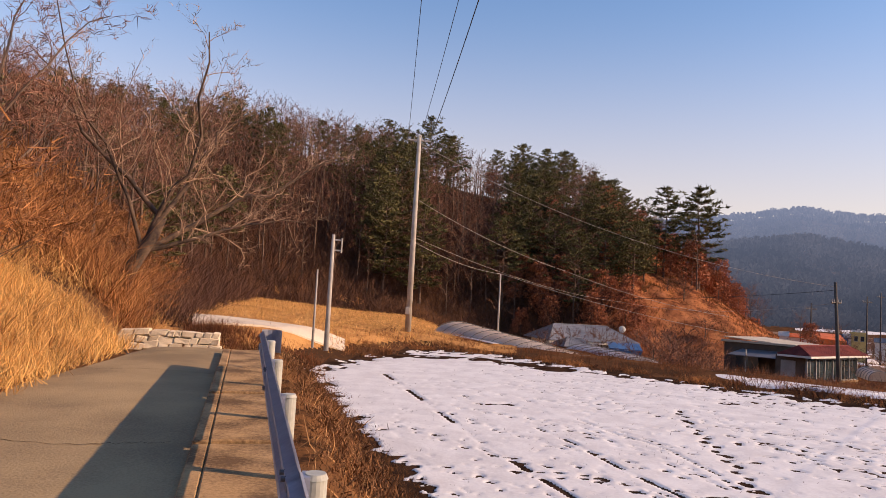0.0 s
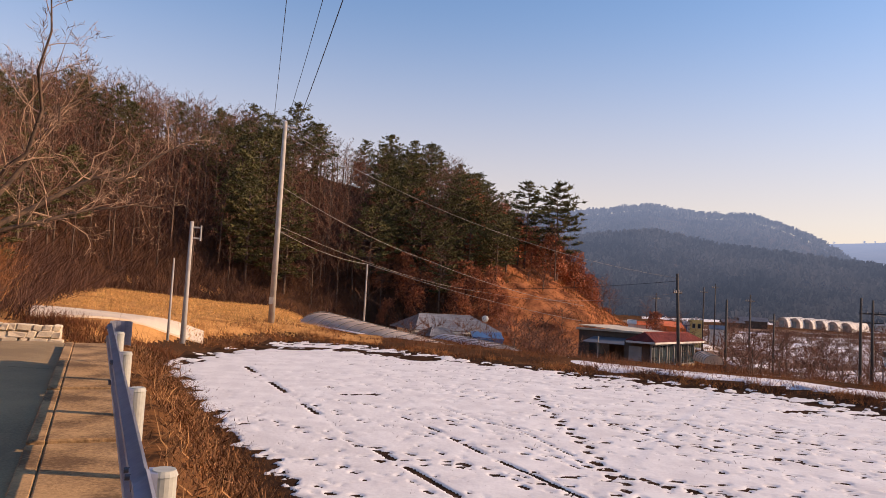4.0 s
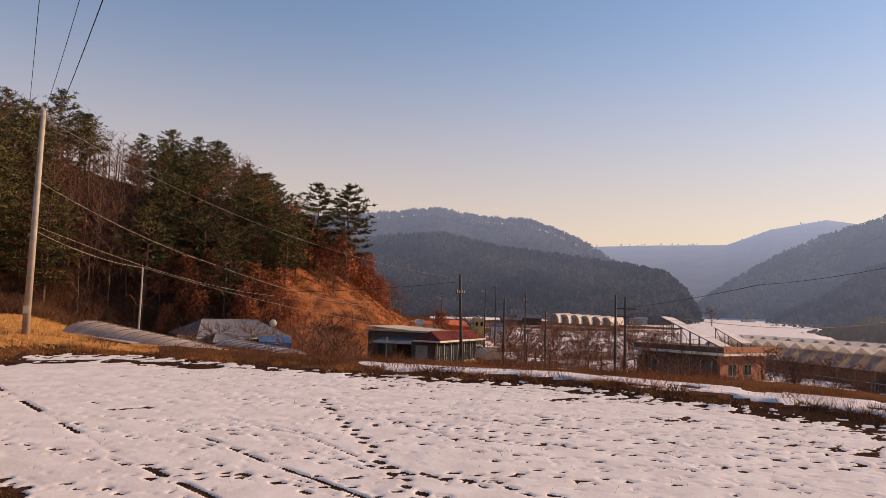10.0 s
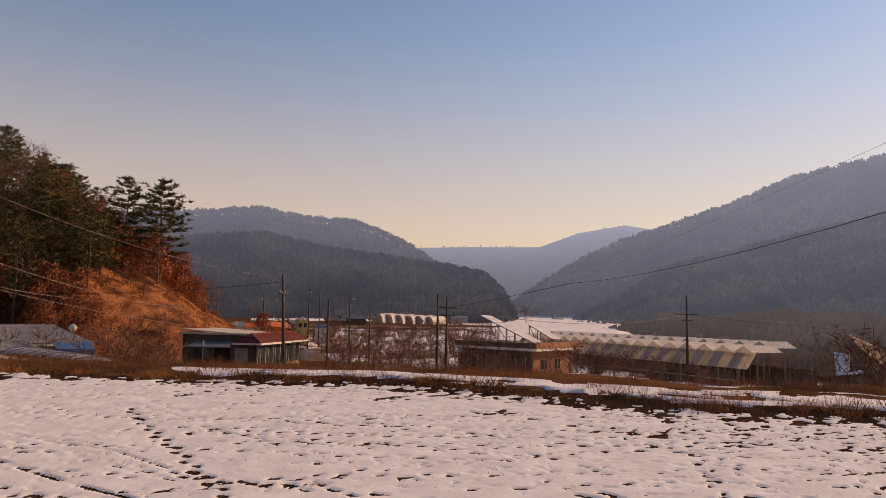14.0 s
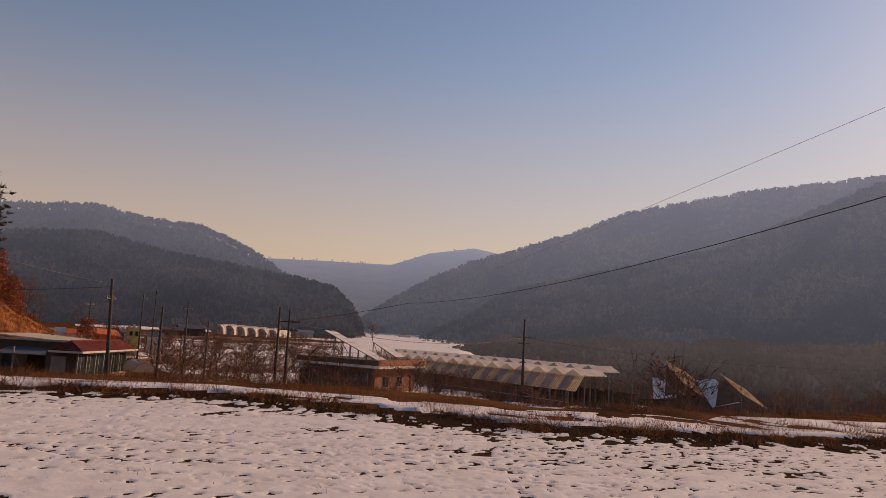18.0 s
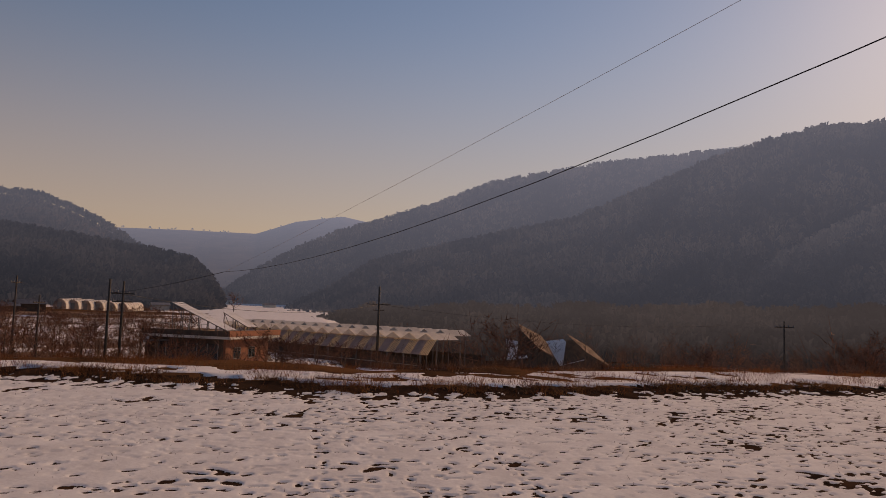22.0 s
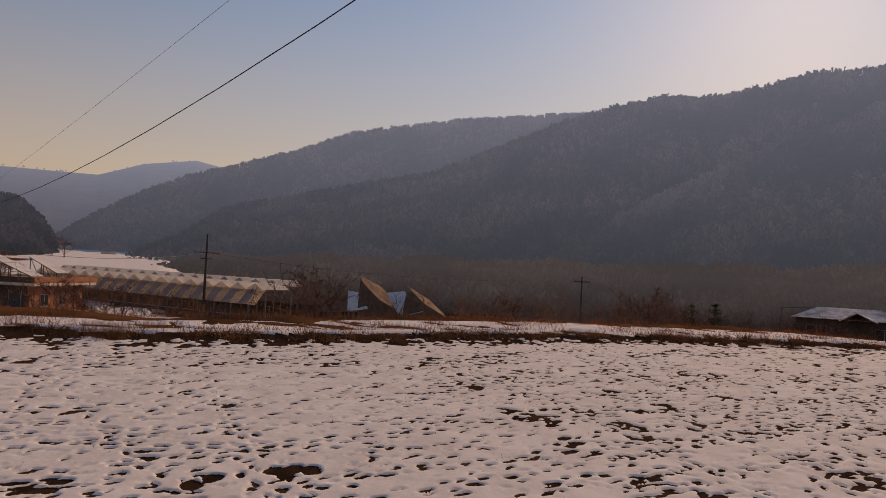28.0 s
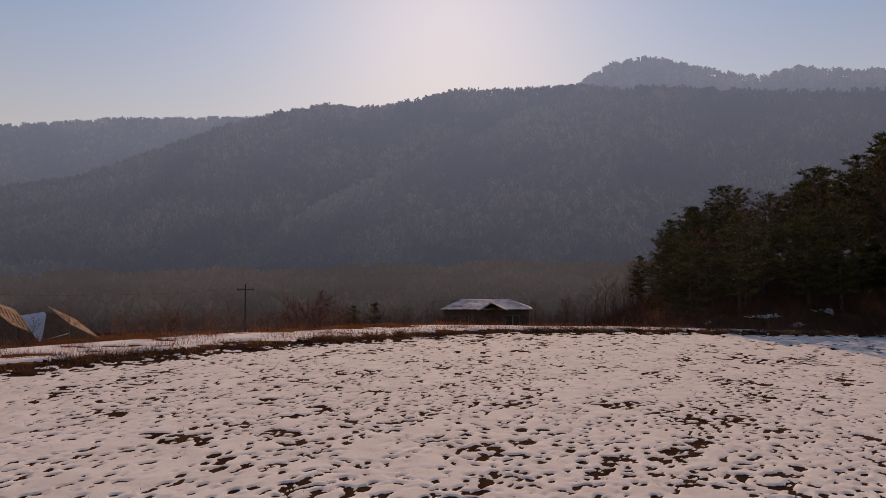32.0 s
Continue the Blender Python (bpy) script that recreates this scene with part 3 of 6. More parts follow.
# fine cracks across the lane, and the ragged seam along the kerb
def crack(pts, wide, seed):
    rg = np.random.RandomState(seed)
    bm = bmesh.new()
    row = []
    for (qa, sa_), (qb, sb_) in zip(pts[:-1], pts[1:]):
        for t in np.linspace(0, 1, 14, endpoint=False):
            q, s_ = qa + (qb - qa) * t, sa_ + (sb_ - sa_) * t
            k = (-0.78 - q) / 2.5
            p = at_road(q, s_ + rg.normal() * 0.025, 0.03 * math.sin(math.pi * min(max(k, 0), 1)) + 0.004)
            w = wide * rg.uniform(0.4, 1.2)
            a, b = p + Vector((RU[0], RU[1], 0)) * w, p - Vector((RU[0], RU[1], 0)) * w
            row.append((bm.verts.new(a), bm.verts.new(b)))
    for (a, b), (c, d) in zip(row[:-1], row[1:]):
        bm.faces.new((a, b, d, c))
    bmesh.ops.recalc_face_normals(bm, faces=bm.faces[:])
    return bm


ROAD = [o for o in scene.objects if o.name == "road"][0]
for k, pts in enumerate((((-0.85, 12.2), (-1.7, 12.4), (-2.6, 12.3), (-3.1, 12.6)), ((-1.0, 7.4), (-1.9, 7.2), (-2.9, 7.6)), ((-1.4, 15.4), (-2.3, 15.2)))):
    part("crack", crack(pts, 0.007, k), M_SOIL, ROAD)

# ---- guard rail ----
yaw = math.atan2(-RU[0], RU[1])
rail = empty("guard_rail", Matrix.Translation(at_road(-0.06, 0)) @ Matrix.Rotation(yaw, 4, "Z") @ Matrix.Rotation(math.atan(0.023), 4, "X"), "bluish galvanized steel guard rail on pale round posts", "guard rail")
prof = [(-0.02, 0.74), (0.0, 0.72), (-0.07, 0.68), (-0.07, 0.64), (0.0, 0.59), (0.0, 0.56), (-0.07, 0.51), (-0.07, 0.45), (0.0, 0.39), (-0.02, 0.37)]
for k in range(-6, 5):
    y0 = -0.4 + k * 4.0
    y1 = min(y0 + 4.03, 12.2)
    if y1 <= y0:
        continue
    bm = bmesh.new()
    a = [bm.verts.new((x - 0.03 - 0.004 * (k % 2), y0, z)) for x, z in prof]
    b = [bm.verts.new((x - 0.03 - 0.004 * (k % 2), y1, z)) for x, z in prof]
    for i in range(len(prof) - 1):
        bm.faces.new((a[i], a[i + 1], b[i + 1], b[i]))
    bmesh.ops.solidify(bm, geom=bm.faces[:], thickness=0.006)
    beam = part("beam", bm, M_STEEL, rail)
    for yy in (y0 + 0.12, y0 + 0.24):
        for zz in (0.67, 0.48):
            part("bolt", rodm((-0.125, yy, zz), (-0.085, yy, zz), 0.014, sides=6), M_BOLT, beam)
for k in range(-12, 9):
    y0 = -1.1 + k * 2.3
    if y0 > 12.0:
        continue
    post = part("post", rodm((0.03, y0 + 0.12, -0.6), (0.03, y0 + 0.12, 0.70), 0.057, sides=18), M_POSTM, rail, soft=False)
    bm = rodm((0.03, y0 + 0.12, 0.70), (0.03, y0 + 0.12, 0.725), 0.062, 0.05, sides=18)
    part("cap", bm, M_POSTM, post)
    part("bracket", boxm(-0.03, 0.0, y0 + 0.06, y0 + 0.18, 0.42, 0.72), M_STEEL, rail)

bm = bmesh.new()
ring = [bm.verts.new((-0.03 + 0.16 * (1 - math.cos(a)) - 0.04, 12.2 + 0.16 * math.sin(a), z)) for z in (0.37, 0.74) for a in np.linspace(0, math.pi, 9)]
for i in range(8):
    bm.faces.new((ring[i], ring[i + 1], ring[i + 10], ring[i + 9]))
bmesh.ops.solidify(bm, geom=bm.faces[:], thickness=0.006)
part("end_terminal", bm, M_STEEL, rail, "rounded steel end of the rail")

# ---- low stone wall at the bend ----
M_STONE = mat("pale_stone", (0.78, 0.66, 0.47), (0.60, 0.49, 0.34), 2.5, 0.9, 0.6, island=0.15)
M_MORTAR = mat("old_mortar", (0.60, 0.49, 0.35), None, 4, 0.95, 0.5)
wa, wb = Vector((-7.0, 16.6, 0)), Vector((-5.2, 16.9, 0))
wall = new("retaining_wall")
tagged(wall, "low retaining wall of pale angular stones", "stone wall", kind="structure")
wz = float(road_z(17.2)) - 0.14
ang = math.atan2(wb.y - wa.y, wb.x - wa.x)
wall.matrix_world = Matrix.Translation((wa.x, wa.y, wz)) @ Matrix.Rotation(ang, 4, "Z")
WL = (wb - wa).length
part("core", boxm(-0.3, WL, 0.05, 0.5, -0.2, 0.41), M_MORTAR, wall)
rng = random.Random(4)
z0 = 0.0
for course in range(3):
    # uneven courses of angular stones, joints slanting
    hgt = (0.16, 0.15, 0.14)[course]
    x = -0.35 - rng.uniform(0, 0.1)
    while x < WL:
        w = rng.uniform(0.14, 0.40)
        g0, g1 = rng.uniform(-0.02, 0.015), rng.uniform(-0.02, 0.02)
        bm = boxm(x + 0.004, x + w - 0.004, -0.03 - rng.uniform(0, 0.02), 0.2, z0 + g0 + 0.004, z0 + hgt + g1, bevel=0.018)
        sh, tw = rng.uniform(0.1, 0.6), rng.uniform(-0.18, 0.18)
        for v in bm.verts:
            v.co += Vector((sh * (v.co.z - z0) + rng.uniform(-0.014, 0.014), rng.uniform(-0.014, 0.014), rng.uniform(-0.012, 0.012) + tw * (v.co.x - x)))
        part("stone", bm, M_STONE, wall)
        x += w
    z0 += hgt

# ---- poles and cables ----
def utility_pole(x, y, top, r=0.15, arms=(), material=None, label="", lean=(0, 0), z=None, name="utility_pole", extras=True):
    g = land1(x, y) if z is None else z
    e = empty(name, Matrix.Translation((x, y, g - 0.1)), label, "utility pole")
    h = top - g + 0.1
    m = material or M_POLE
    pole = part("pole", rodm((0, 0, 0), (lean[0], lean[1], h), r, r * 0.62, sides=12), m, e, soft=True)
    for k, (zz, length, a) in enumerate(arms):
        c, s_ = math.cos(radians(a)) * length / 2, math.sin(radians(a)) * length / 2
        ox, oy = lean[0] * (h - zz) / h, lean[1] * (h - zz) / h
        arm = part("crossarm", rodm((-c + ox, -s_ + oy, h - zz), (c + ox, s_ + oy, h - zz), 0.05, sides=6), m, e)
        for t in (-0.95, -0.45, 0.45, 0.95):
            part("insulator", rodm((c * t + ox, s_ * t + oy, h - zz), (c * t + ox, s_ * t + oy, h - zz + 0.2), 0.06, 0.035, sides=7), M_BOLT, arm)
    return e


def cable(pts, sag=0.0, r=0.012, label="thin black overhead cable", n=24, material=None):
    """A hanging cable through the points, one sag for each span."""
    p = []
    for a, b in zip(pts[:-1], pts[1:]):
        a, b = Vector(a), Vector(b)
        for i in range(n + 1):
            t = i / n
            v = a.lerp(b, t)
            p.append((v.x, v.y, v.z - 4 * sag * t * (1 - t)))
    v, f = tube(p, [r] * len(p), 5)
    return tagged(put("overhead_cable", smooth(mesh_arrays("overhead_cable", v, f)), material or M_WIRE), label, "cable", "overhead cables")


AX, AY = az_place(-2.65, 48)
ATOP = 1.65 + 48 * math.tan(radians(12.98))
poleA = utility_pole(AX, AY, ATOP, 0.21, ((0.35, 1.6, 8),), M_POLE, "tall pale concrete utility pole at the field's end")
zA = land1(AX, AY)
part("meter_box", boxm(-0.22, 0.05, -0.32, -0.14, 1.3, 1.75, bevel=0.01), M_POLE, poleA)
for zz in (4.5, 6.8, 8.2, 10.4):
    part("step_bolt", rodm((-0.3, 0, zz), (0.3, 0, zz), 0.02, sides=5), M_BOLT, poleA)
bx, by = az_place(-8.95, 33)
zb = 1.65 + 33 * math.tan(radians(-4.19))
pb = utility_pole(bx, by, 1.65 + 33 * math.tan(radians(4.74)), 0.12, (), M_POLE, "pale round pole with a small lamp bracket", z=zb)
hB = 33 * (math.tan(radians(4.74)) + math.tan(radians(4.19)))
for zz in (0.15, 0.62):
    part("bracket_arm", rodm((0, 0, hB - zz), (0.42, 0, hB - zz), 0.035, sides=6), M_POLE, pb)
part("bracket_bar", rodm((0.4, 0, hB - 0.72), (0.4, 0, hB - 0.05), 0.04, sides=6), M_POLE, pb)
cx, cy = az_place(-10.0, 33)
utility_pole(cx, cy, 1.65 + 33 * math.tan(radians(1.92)), 0.06, (), M_POLE, "slim pale pole in the grass", z=1.65 + 33 * math.tan(radians(-4.02)))
CX, CY = az_place(4.45, 60)
CTOP = 1.65 + 60 * math.tan(radians(2.43))
utility_pole(CX, CY, CTOP, 0.09, (), M_POLE, "slim pole behind the plastic tunnel")
DX, DY = az_place(28.9, 52)
DTOP = 1.65 + 52 * math.tan(radians(2.9))
utility_pole(DX, DY, DTOP, 0.14, ((1.3, 1.0, 30),), M_DARKPOLE, "dark utility pole beside the red-roofed house", lean=(-0.45, 0))
EX, EY = az_place(40.6, 50)
ETOP = 1.65 + 50 * math.tan(radians(1.69))
utility_pole(EX, EY, ETOP, 0.11, (), M_DARKPOLE, "dark slim pole at the terrace edge")
ux, uy = az_place(41.3, 56)
utility_pole(ux, uy, 1.65 + 56 * math.tan(radians(1.55)), 0.12, ((0.9, 1.6, -30), (1.5, 1.4, -30)), M_DARKPOLE, "dark utility pole with two crossarms")
FX, FY = az_place(59.5, 97)
FTOP = 1.65 + 97 * math.tan(radians(1.9))
utility_pole(FX, FY, FTOP, 0.2, ((2.4, 3.4, -35), (3.2, 1.6, -35)), M_DARKPOLE, "dark utility pole with crossarms before the barns")
GX, GY = az_place(84.2, 68)
gx, gy = GX + 1.5, GY - 6.8
GX, GY = 67.5, -0.6
utility_pole(GX, GY, 1.85, 0.1, ((0.5, 1.7, 60),), M_DARKPOLE, "dark wooden pole with one crossarm")
for az, d, el in ((32.0, 62, 1.15), (33.6, 95, 1.6), (30.4, 120, 2.0), (35.2, 85, 0.3), (27.0, 105, 1.4), (31.2, 150, 2.3)):
    x, y = az_place(az, d)
    utility_pole(x, y, 1.65 + d * math.tan(radians(el)), 0.13, ((0.8, 1.8, 20),) if d > 80 else (), M_DARKPOLE, "dark utility pole among the village houses")
SPACER, THICK0, THIN0, THINSAG = (20.47, 16.6, 2.86), (-9.23, -30, 12.12), (-9.14, -30, 9.64), 0.447
# lines from the tall pole over the lane to behind the walker
for dx, far in ((-0.75, (2.6, -34, ATOP + 0.6)), (0.05, (4.7, -34, ATOP + 0.6)), (0.75, (5.2, -34, ATOP + 0.6))):
    cable([(AX + dx, AY + 0.1 * dx, ATOP - 0.15), far], 1.6, 0.013 if dx < 0.5 else 0.02, n=40)
cable([(AX, AY, ATOP - 0.5), (DX - 0.4, DY, DTOP - 0.3)], 1.5, 0.014, "overhead cable coloured pale as in sunlight", material=M_PALEWIRE)
cable([(AX, AY, ATOP - 4.3), az_place(9.5, 55) + (1.65 + 55 * math.tan(radians(2.91)),), az_place(21.6, 62) + (1.65 + 62 * math.tan(radians(0.1)),)], 0.4, 0.016, "overhead cable coloured pale as in sunlight", material=M_PALEWIRE)
cable([(AX, AY, ATOP - 7.2), (CX, CY, CTOP), az_place(21.6, 64) + (1.65 + 64 * math.tan(radians(-1.1)),)], 0.35, 0.017, "overhead cable coloured pale as in sunlight", material=M_PALEWIRE)
cable([(AX, AY, ATOP - 6.9), az_place(14, 75) + (2.6,), (DX - 0.3, DY, DTOP - 1.3)], 0.7, 0.012, "overhead cable coloured pale as in sunlight", material=M_PALEWIRE)
cable([THICK0, SPACER], 2.63, 0.007)
cable([SPACER, (EX, EY, 2.2)], 0.12, 0.011)
cable([THIN0, SPACER], THINSAG, 0.003, "very thin pale overhead wire", material=M_PALEWIRE)
cable([(ux, uy, ETOP - 0.9), (FX, FY, FTOP - 2.4), (gx + 60, gy + 10, 1)], 1.2, 0.02)
cable([(DX - 0.4, DY, DTOP - 0.5), (ux - 30, uy + 40, 3.5)], 0.8, 0.015)


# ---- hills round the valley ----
def haze_emission(m, glow, low, high):
    """Paints haze into a distant backdrop's emission: stronger high over the valley, weaker down in the mountain's
    shadow.
    """
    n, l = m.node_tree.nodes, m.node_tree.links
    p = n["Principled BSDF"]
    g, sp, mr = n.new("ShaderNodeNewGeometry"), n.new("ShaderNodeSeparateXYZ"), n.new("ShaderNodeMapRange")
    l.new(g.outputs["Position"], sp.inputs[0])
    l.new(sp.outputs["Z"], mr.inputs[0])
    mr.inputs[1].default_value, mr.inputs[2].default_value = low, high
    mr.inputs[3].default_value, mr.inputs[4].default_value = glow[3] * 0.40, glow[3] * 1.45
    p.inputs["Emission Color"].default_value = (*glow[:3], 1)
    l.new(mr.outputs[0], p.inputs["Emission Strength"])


def hill(name, crest, dist, depth, glow, label, trees=900, tree_h=9.0, seed=0, base=-12.0, front=0.55):
    """A wooded ridge. crest: (bearing, elevation of the tree tops) in degrees; dist: metres; a long uneven slope falls to the valley."""
    a = np.array([c[0] for c in crest], float)
    el = np.array([c[1] for c in crest], float)
    na, nr = int((a[-1] - a[0]) * 5) + 2, 40
    az = np.linspace(a[0], a[-1], na)
    top = 1.65 + dist * np.tan(np.radians(np.interp(az, a, el))) - tree_h * 0.8
    t = np.linspace(0, 1, nr)
    A, T = np.meshgrid(az, t, indexing="ij")
    R = dist * (1 - front * (1 - T))
    Xh, Yh = R * np.sin(np.radians(A)), R * np.cos(np.radians(A))
    wav = (fbm(A / 4 + seed, T * 1.5, 60 + seed) - 0.5) * 0.5 * T * (1 - T)
    Zh = base + (top[:, None] - base) * np.clip(T ** 1.25 + wav, 0, 1)
    # back slope
    Rb = dist * 1.25
    v = np.stack([Xh, Yh, Zh], -1)
    back = np.stack([Rb * np.sin(np.radians(az)), Rb * np.cos(np.radians(az)), np.full(na, base)], -1)[:, None, :]
    v = np.concatenate([v, back], 1)
    nr += 1
    i, j = np.meshgrid(np.arange(na - 1), np.arange(nr - 1), indexing="ij")
    f = np.stack([i * nr + j, i * nr + j + 1, (i + 1) * nr + j + 1, (i + 1) * nr + j], -1).reshape(-1, 4)
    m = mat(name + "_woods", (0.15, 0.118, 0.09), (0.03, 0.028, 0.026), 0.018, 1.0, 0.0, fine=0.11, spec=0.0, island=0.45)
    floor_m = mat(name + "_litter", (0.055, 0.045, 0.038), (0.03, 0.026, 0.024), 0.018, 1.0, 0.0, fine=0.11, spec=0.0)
    # haze is painted onto woods and litter alike as emission
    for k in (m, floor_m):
        haze_emission(k, glow, base, float(top.max()))
    ob = tagged(put(name, smooth(mesh_arrays(name, v.reshape(-1, 3), f)), floor_m), label, "hill", kind="structure")
    # bare trees standing all over the slope, denser on the crest
    rg = np.random.RandomState(seed + 7)
    n = trees
    ta = rg.uniform(a[0], a[-1], n)
    tt = np.where(rg.rand(n) < 0.22, 1 - 0.05 * rg.rand(n), rg.uniform(0.02, 1, n))
    ai = np.clip(((ta - a[0]) / (a[-1] - a[0]) * (na - 1)), 0, na - 2)
    ti = np.clip(tt * (nr - 2), 0, nr - 3)
    i0, j0 = ai.astype(int), ti.astype(int)
    fi, fj = (ai - i0)[:, None], (ti - j0)[:, None]
    p = (v[i0, j0] * (1 - fi) + v[i0 + 1, j0] * fi) * (1 - fj) + (v[i0, j0 + 1] * (1 - fi) + v[i0 + 1, j0 + 1] * fi) * fj
    K = 10
    hh = tree_h * (0.55 + 0.6 * rg.rand(n))
    sidev = np.stack([np.cos(np.radians(ta)), -np.sin(np.radians(ta)), np.zeros(n)], -1)
    vv, ff, c = [], [], 0
    th = dist * 0.0003
    lo = p - np.array((0, 0, 0.5))
    tip = p + np.stack([np.zeros(n), np.zeros(n), hh * 0.6], -1)
    vv += [lo - sidev * th, lo + sidev * th, tip]
    ff.append(np.stack([np.arange(n), n + np.arange(n), 2 * n + np.arange(n)], -1))
    c = 3 * n
    for k in range(K):
        # limbs fan out from the upper trunk into a rounded head of twigs
        fan = rg.uniform(-1.25, 1.25, n)
        st = p + np.stack([np.zeros(n), np.zeros(n), hh * rg.uniform(0.28, 0.6, n)], -1)
        end = p + sidev * (np.sin(fan) * 0.36 * hh)[:, None] + np.stack([np.zeros(n), np.zeros(n), hh * (0.52 + 0.48 * np.cos(fan)) * rg.uniform(0.85, 1.08, n)], -1)
        wide = sidev * (hh * rg.uniform(0.035, 0.09, n))[:, None] + np.stack([np.zeros(n), np.zeros(n), hh * rg.uniform(-0.05, 0.05, n)], -1)
        vv += [st, end - wide, end + wide]
        ff.append(np.stack([c + np.arange(n), c + n + np.arange(n), c + 2 * n + np.arange(n)], -1))
        c += 3 * n
    tm = mesh_arrays(name + "_trees", np.concatenate(vv), np.concatenate(ff))
    tagged(put("far_woods", tm, m), "leafless woods on the distant hillside", "woods", kind="stuff")
    return ob


# haze tints that the hill materials emit
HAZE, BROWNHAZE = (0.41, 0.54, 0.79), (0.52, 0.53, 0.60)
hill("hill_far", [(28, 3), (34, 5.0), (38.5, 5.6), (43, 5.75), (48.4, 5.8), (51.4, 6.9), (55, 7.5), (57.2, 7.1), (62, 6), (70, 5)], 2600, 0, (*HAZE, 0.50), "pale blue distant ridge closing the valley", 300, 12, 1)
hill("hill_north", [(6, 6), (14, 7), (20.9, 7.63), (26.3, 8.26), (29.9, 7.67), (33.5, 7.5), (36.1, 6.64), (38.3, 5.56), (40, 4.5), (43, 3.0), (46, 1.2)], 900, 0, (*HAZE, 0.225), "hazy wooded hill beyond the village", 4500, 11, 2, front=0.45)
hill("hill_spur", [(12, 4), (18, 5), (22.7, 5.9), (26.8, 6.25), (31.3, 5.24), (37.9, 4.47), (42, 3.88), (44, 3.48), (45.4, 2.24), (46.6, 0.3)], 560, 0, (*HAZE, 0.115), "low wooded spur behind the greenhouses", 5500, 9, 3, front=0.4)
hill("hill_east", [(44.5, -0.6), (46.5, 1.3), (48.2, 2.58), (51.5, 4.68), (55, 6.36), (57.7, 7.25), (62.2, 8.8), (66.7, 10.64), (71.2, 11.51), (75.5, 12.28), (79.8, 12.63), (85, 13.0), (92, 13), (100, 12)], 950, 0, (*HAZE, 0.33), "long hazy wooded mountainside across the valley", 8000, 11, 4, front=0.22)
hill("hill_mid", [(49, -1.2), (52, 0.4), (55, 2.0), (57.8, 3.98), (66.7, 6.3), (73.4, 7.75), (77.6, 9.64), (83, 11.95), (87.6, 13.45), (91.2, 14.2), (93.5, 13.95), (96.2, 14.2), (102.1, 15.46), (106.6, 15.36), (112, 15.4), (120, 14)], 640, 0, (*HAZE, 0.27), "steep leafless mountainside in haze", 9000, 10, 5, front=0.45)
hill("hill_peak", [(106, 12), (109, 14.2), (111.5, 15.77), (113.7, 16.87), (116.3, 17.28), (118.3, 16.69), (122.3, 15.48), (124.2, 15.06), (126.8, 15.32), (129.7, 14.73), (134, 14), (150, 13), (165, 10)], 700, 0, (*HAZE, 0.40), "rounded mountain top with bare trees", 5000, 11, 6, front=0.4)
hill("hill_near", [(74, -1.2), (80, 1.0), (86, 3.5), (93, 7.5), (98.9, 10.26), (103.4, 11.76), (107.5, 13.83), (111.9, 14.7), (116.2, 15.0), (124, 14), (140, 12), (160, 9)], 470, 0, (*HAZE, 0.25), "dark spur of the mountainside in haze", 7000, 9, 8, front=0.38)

# low ridge added with weak haze emission, so the mountain's base looks darker
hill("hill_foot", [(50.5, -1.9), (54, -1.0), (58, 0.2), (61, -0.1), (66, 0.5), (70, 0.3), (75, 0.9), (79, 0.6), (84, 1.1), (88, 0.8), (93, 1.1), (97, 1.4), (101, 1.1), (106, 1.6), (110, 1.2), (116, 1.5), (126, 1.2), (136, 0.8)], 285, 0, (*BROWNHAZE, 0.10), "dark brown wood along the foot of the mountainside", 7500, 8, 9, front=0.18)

def edge_d(x, y):
    return side(x, y, EDGE)


def foot_d(x, y):
    return side(x, y, FOOT)


# ---- plants ----
def twigs(starts, ways, widths, rg, bend=0.15, simple=False):
    """One thin blade for each start and way, bent in the middle, or a single triangle where it stays far off."""
    s, w = np.asarray(starts), np.asarray(ways)
    n = len(s)
    rnd = rg.normal(size=(n, 3))
    sv = np.cross(w, rnd)
    sv /= np.linalg.norm(sv, axis=1)[:, None] + 1e-9
    L = np.linalg.norm(w, axis=1)[:, None]
    mid = s + w * 0.5 + rg.normal(size=(n, 3)) * L * bend * 0.5
    tip = s + w + rg.normal(size=(n, 3)) * L * bend
    wd = np.asarray(widths).reshape(-1, 1) * np.ones((n, 1))
    if simple:
        i = np.arange(n)
        return np.concatenate([s - sv * wd * 0.6, s + sv * wd * 0.6, tip]), np.stack([i, i + n, i + 2 * n], -1)
    v = np.concatenate([s - sv * wd * 0.5, s + sv * wd * 0.5, mid - sv * wd * 0.4, mid + sv * wd * 0.4, tip])
    i = np.arange(n)
    f = np.concatenate([np.stack([i, i + n, i + 3 * n], -1), np.stack([i, i + 3 * n, i + 2 * n], -1), np.stack([i + 2 * n, i + 3 * n, i + 4 * n], -1)])
    return v, f


def quads_to_tris(f):
    f = np.asarray(f)
    return np.concatenate([f[:, [0, 1, 2]], f[:, [0, 2, 3]]])


def bend_path(a, way, n, rg, wob=0.06, lift=0.0):
    a, way = np.asarray(a, float), np.asarray(way, float)
    L = np.linalg.norm(way)
    t = np.linspace(0, 1, n)[:, None]
    off = np.cumsum(rg.normal(size=(n, 3)) * wob * L / n, axis=0) * t
    p = a + way * t + off
    p[:, 2] += lift * L * t[:, 0] ** 2
    return p


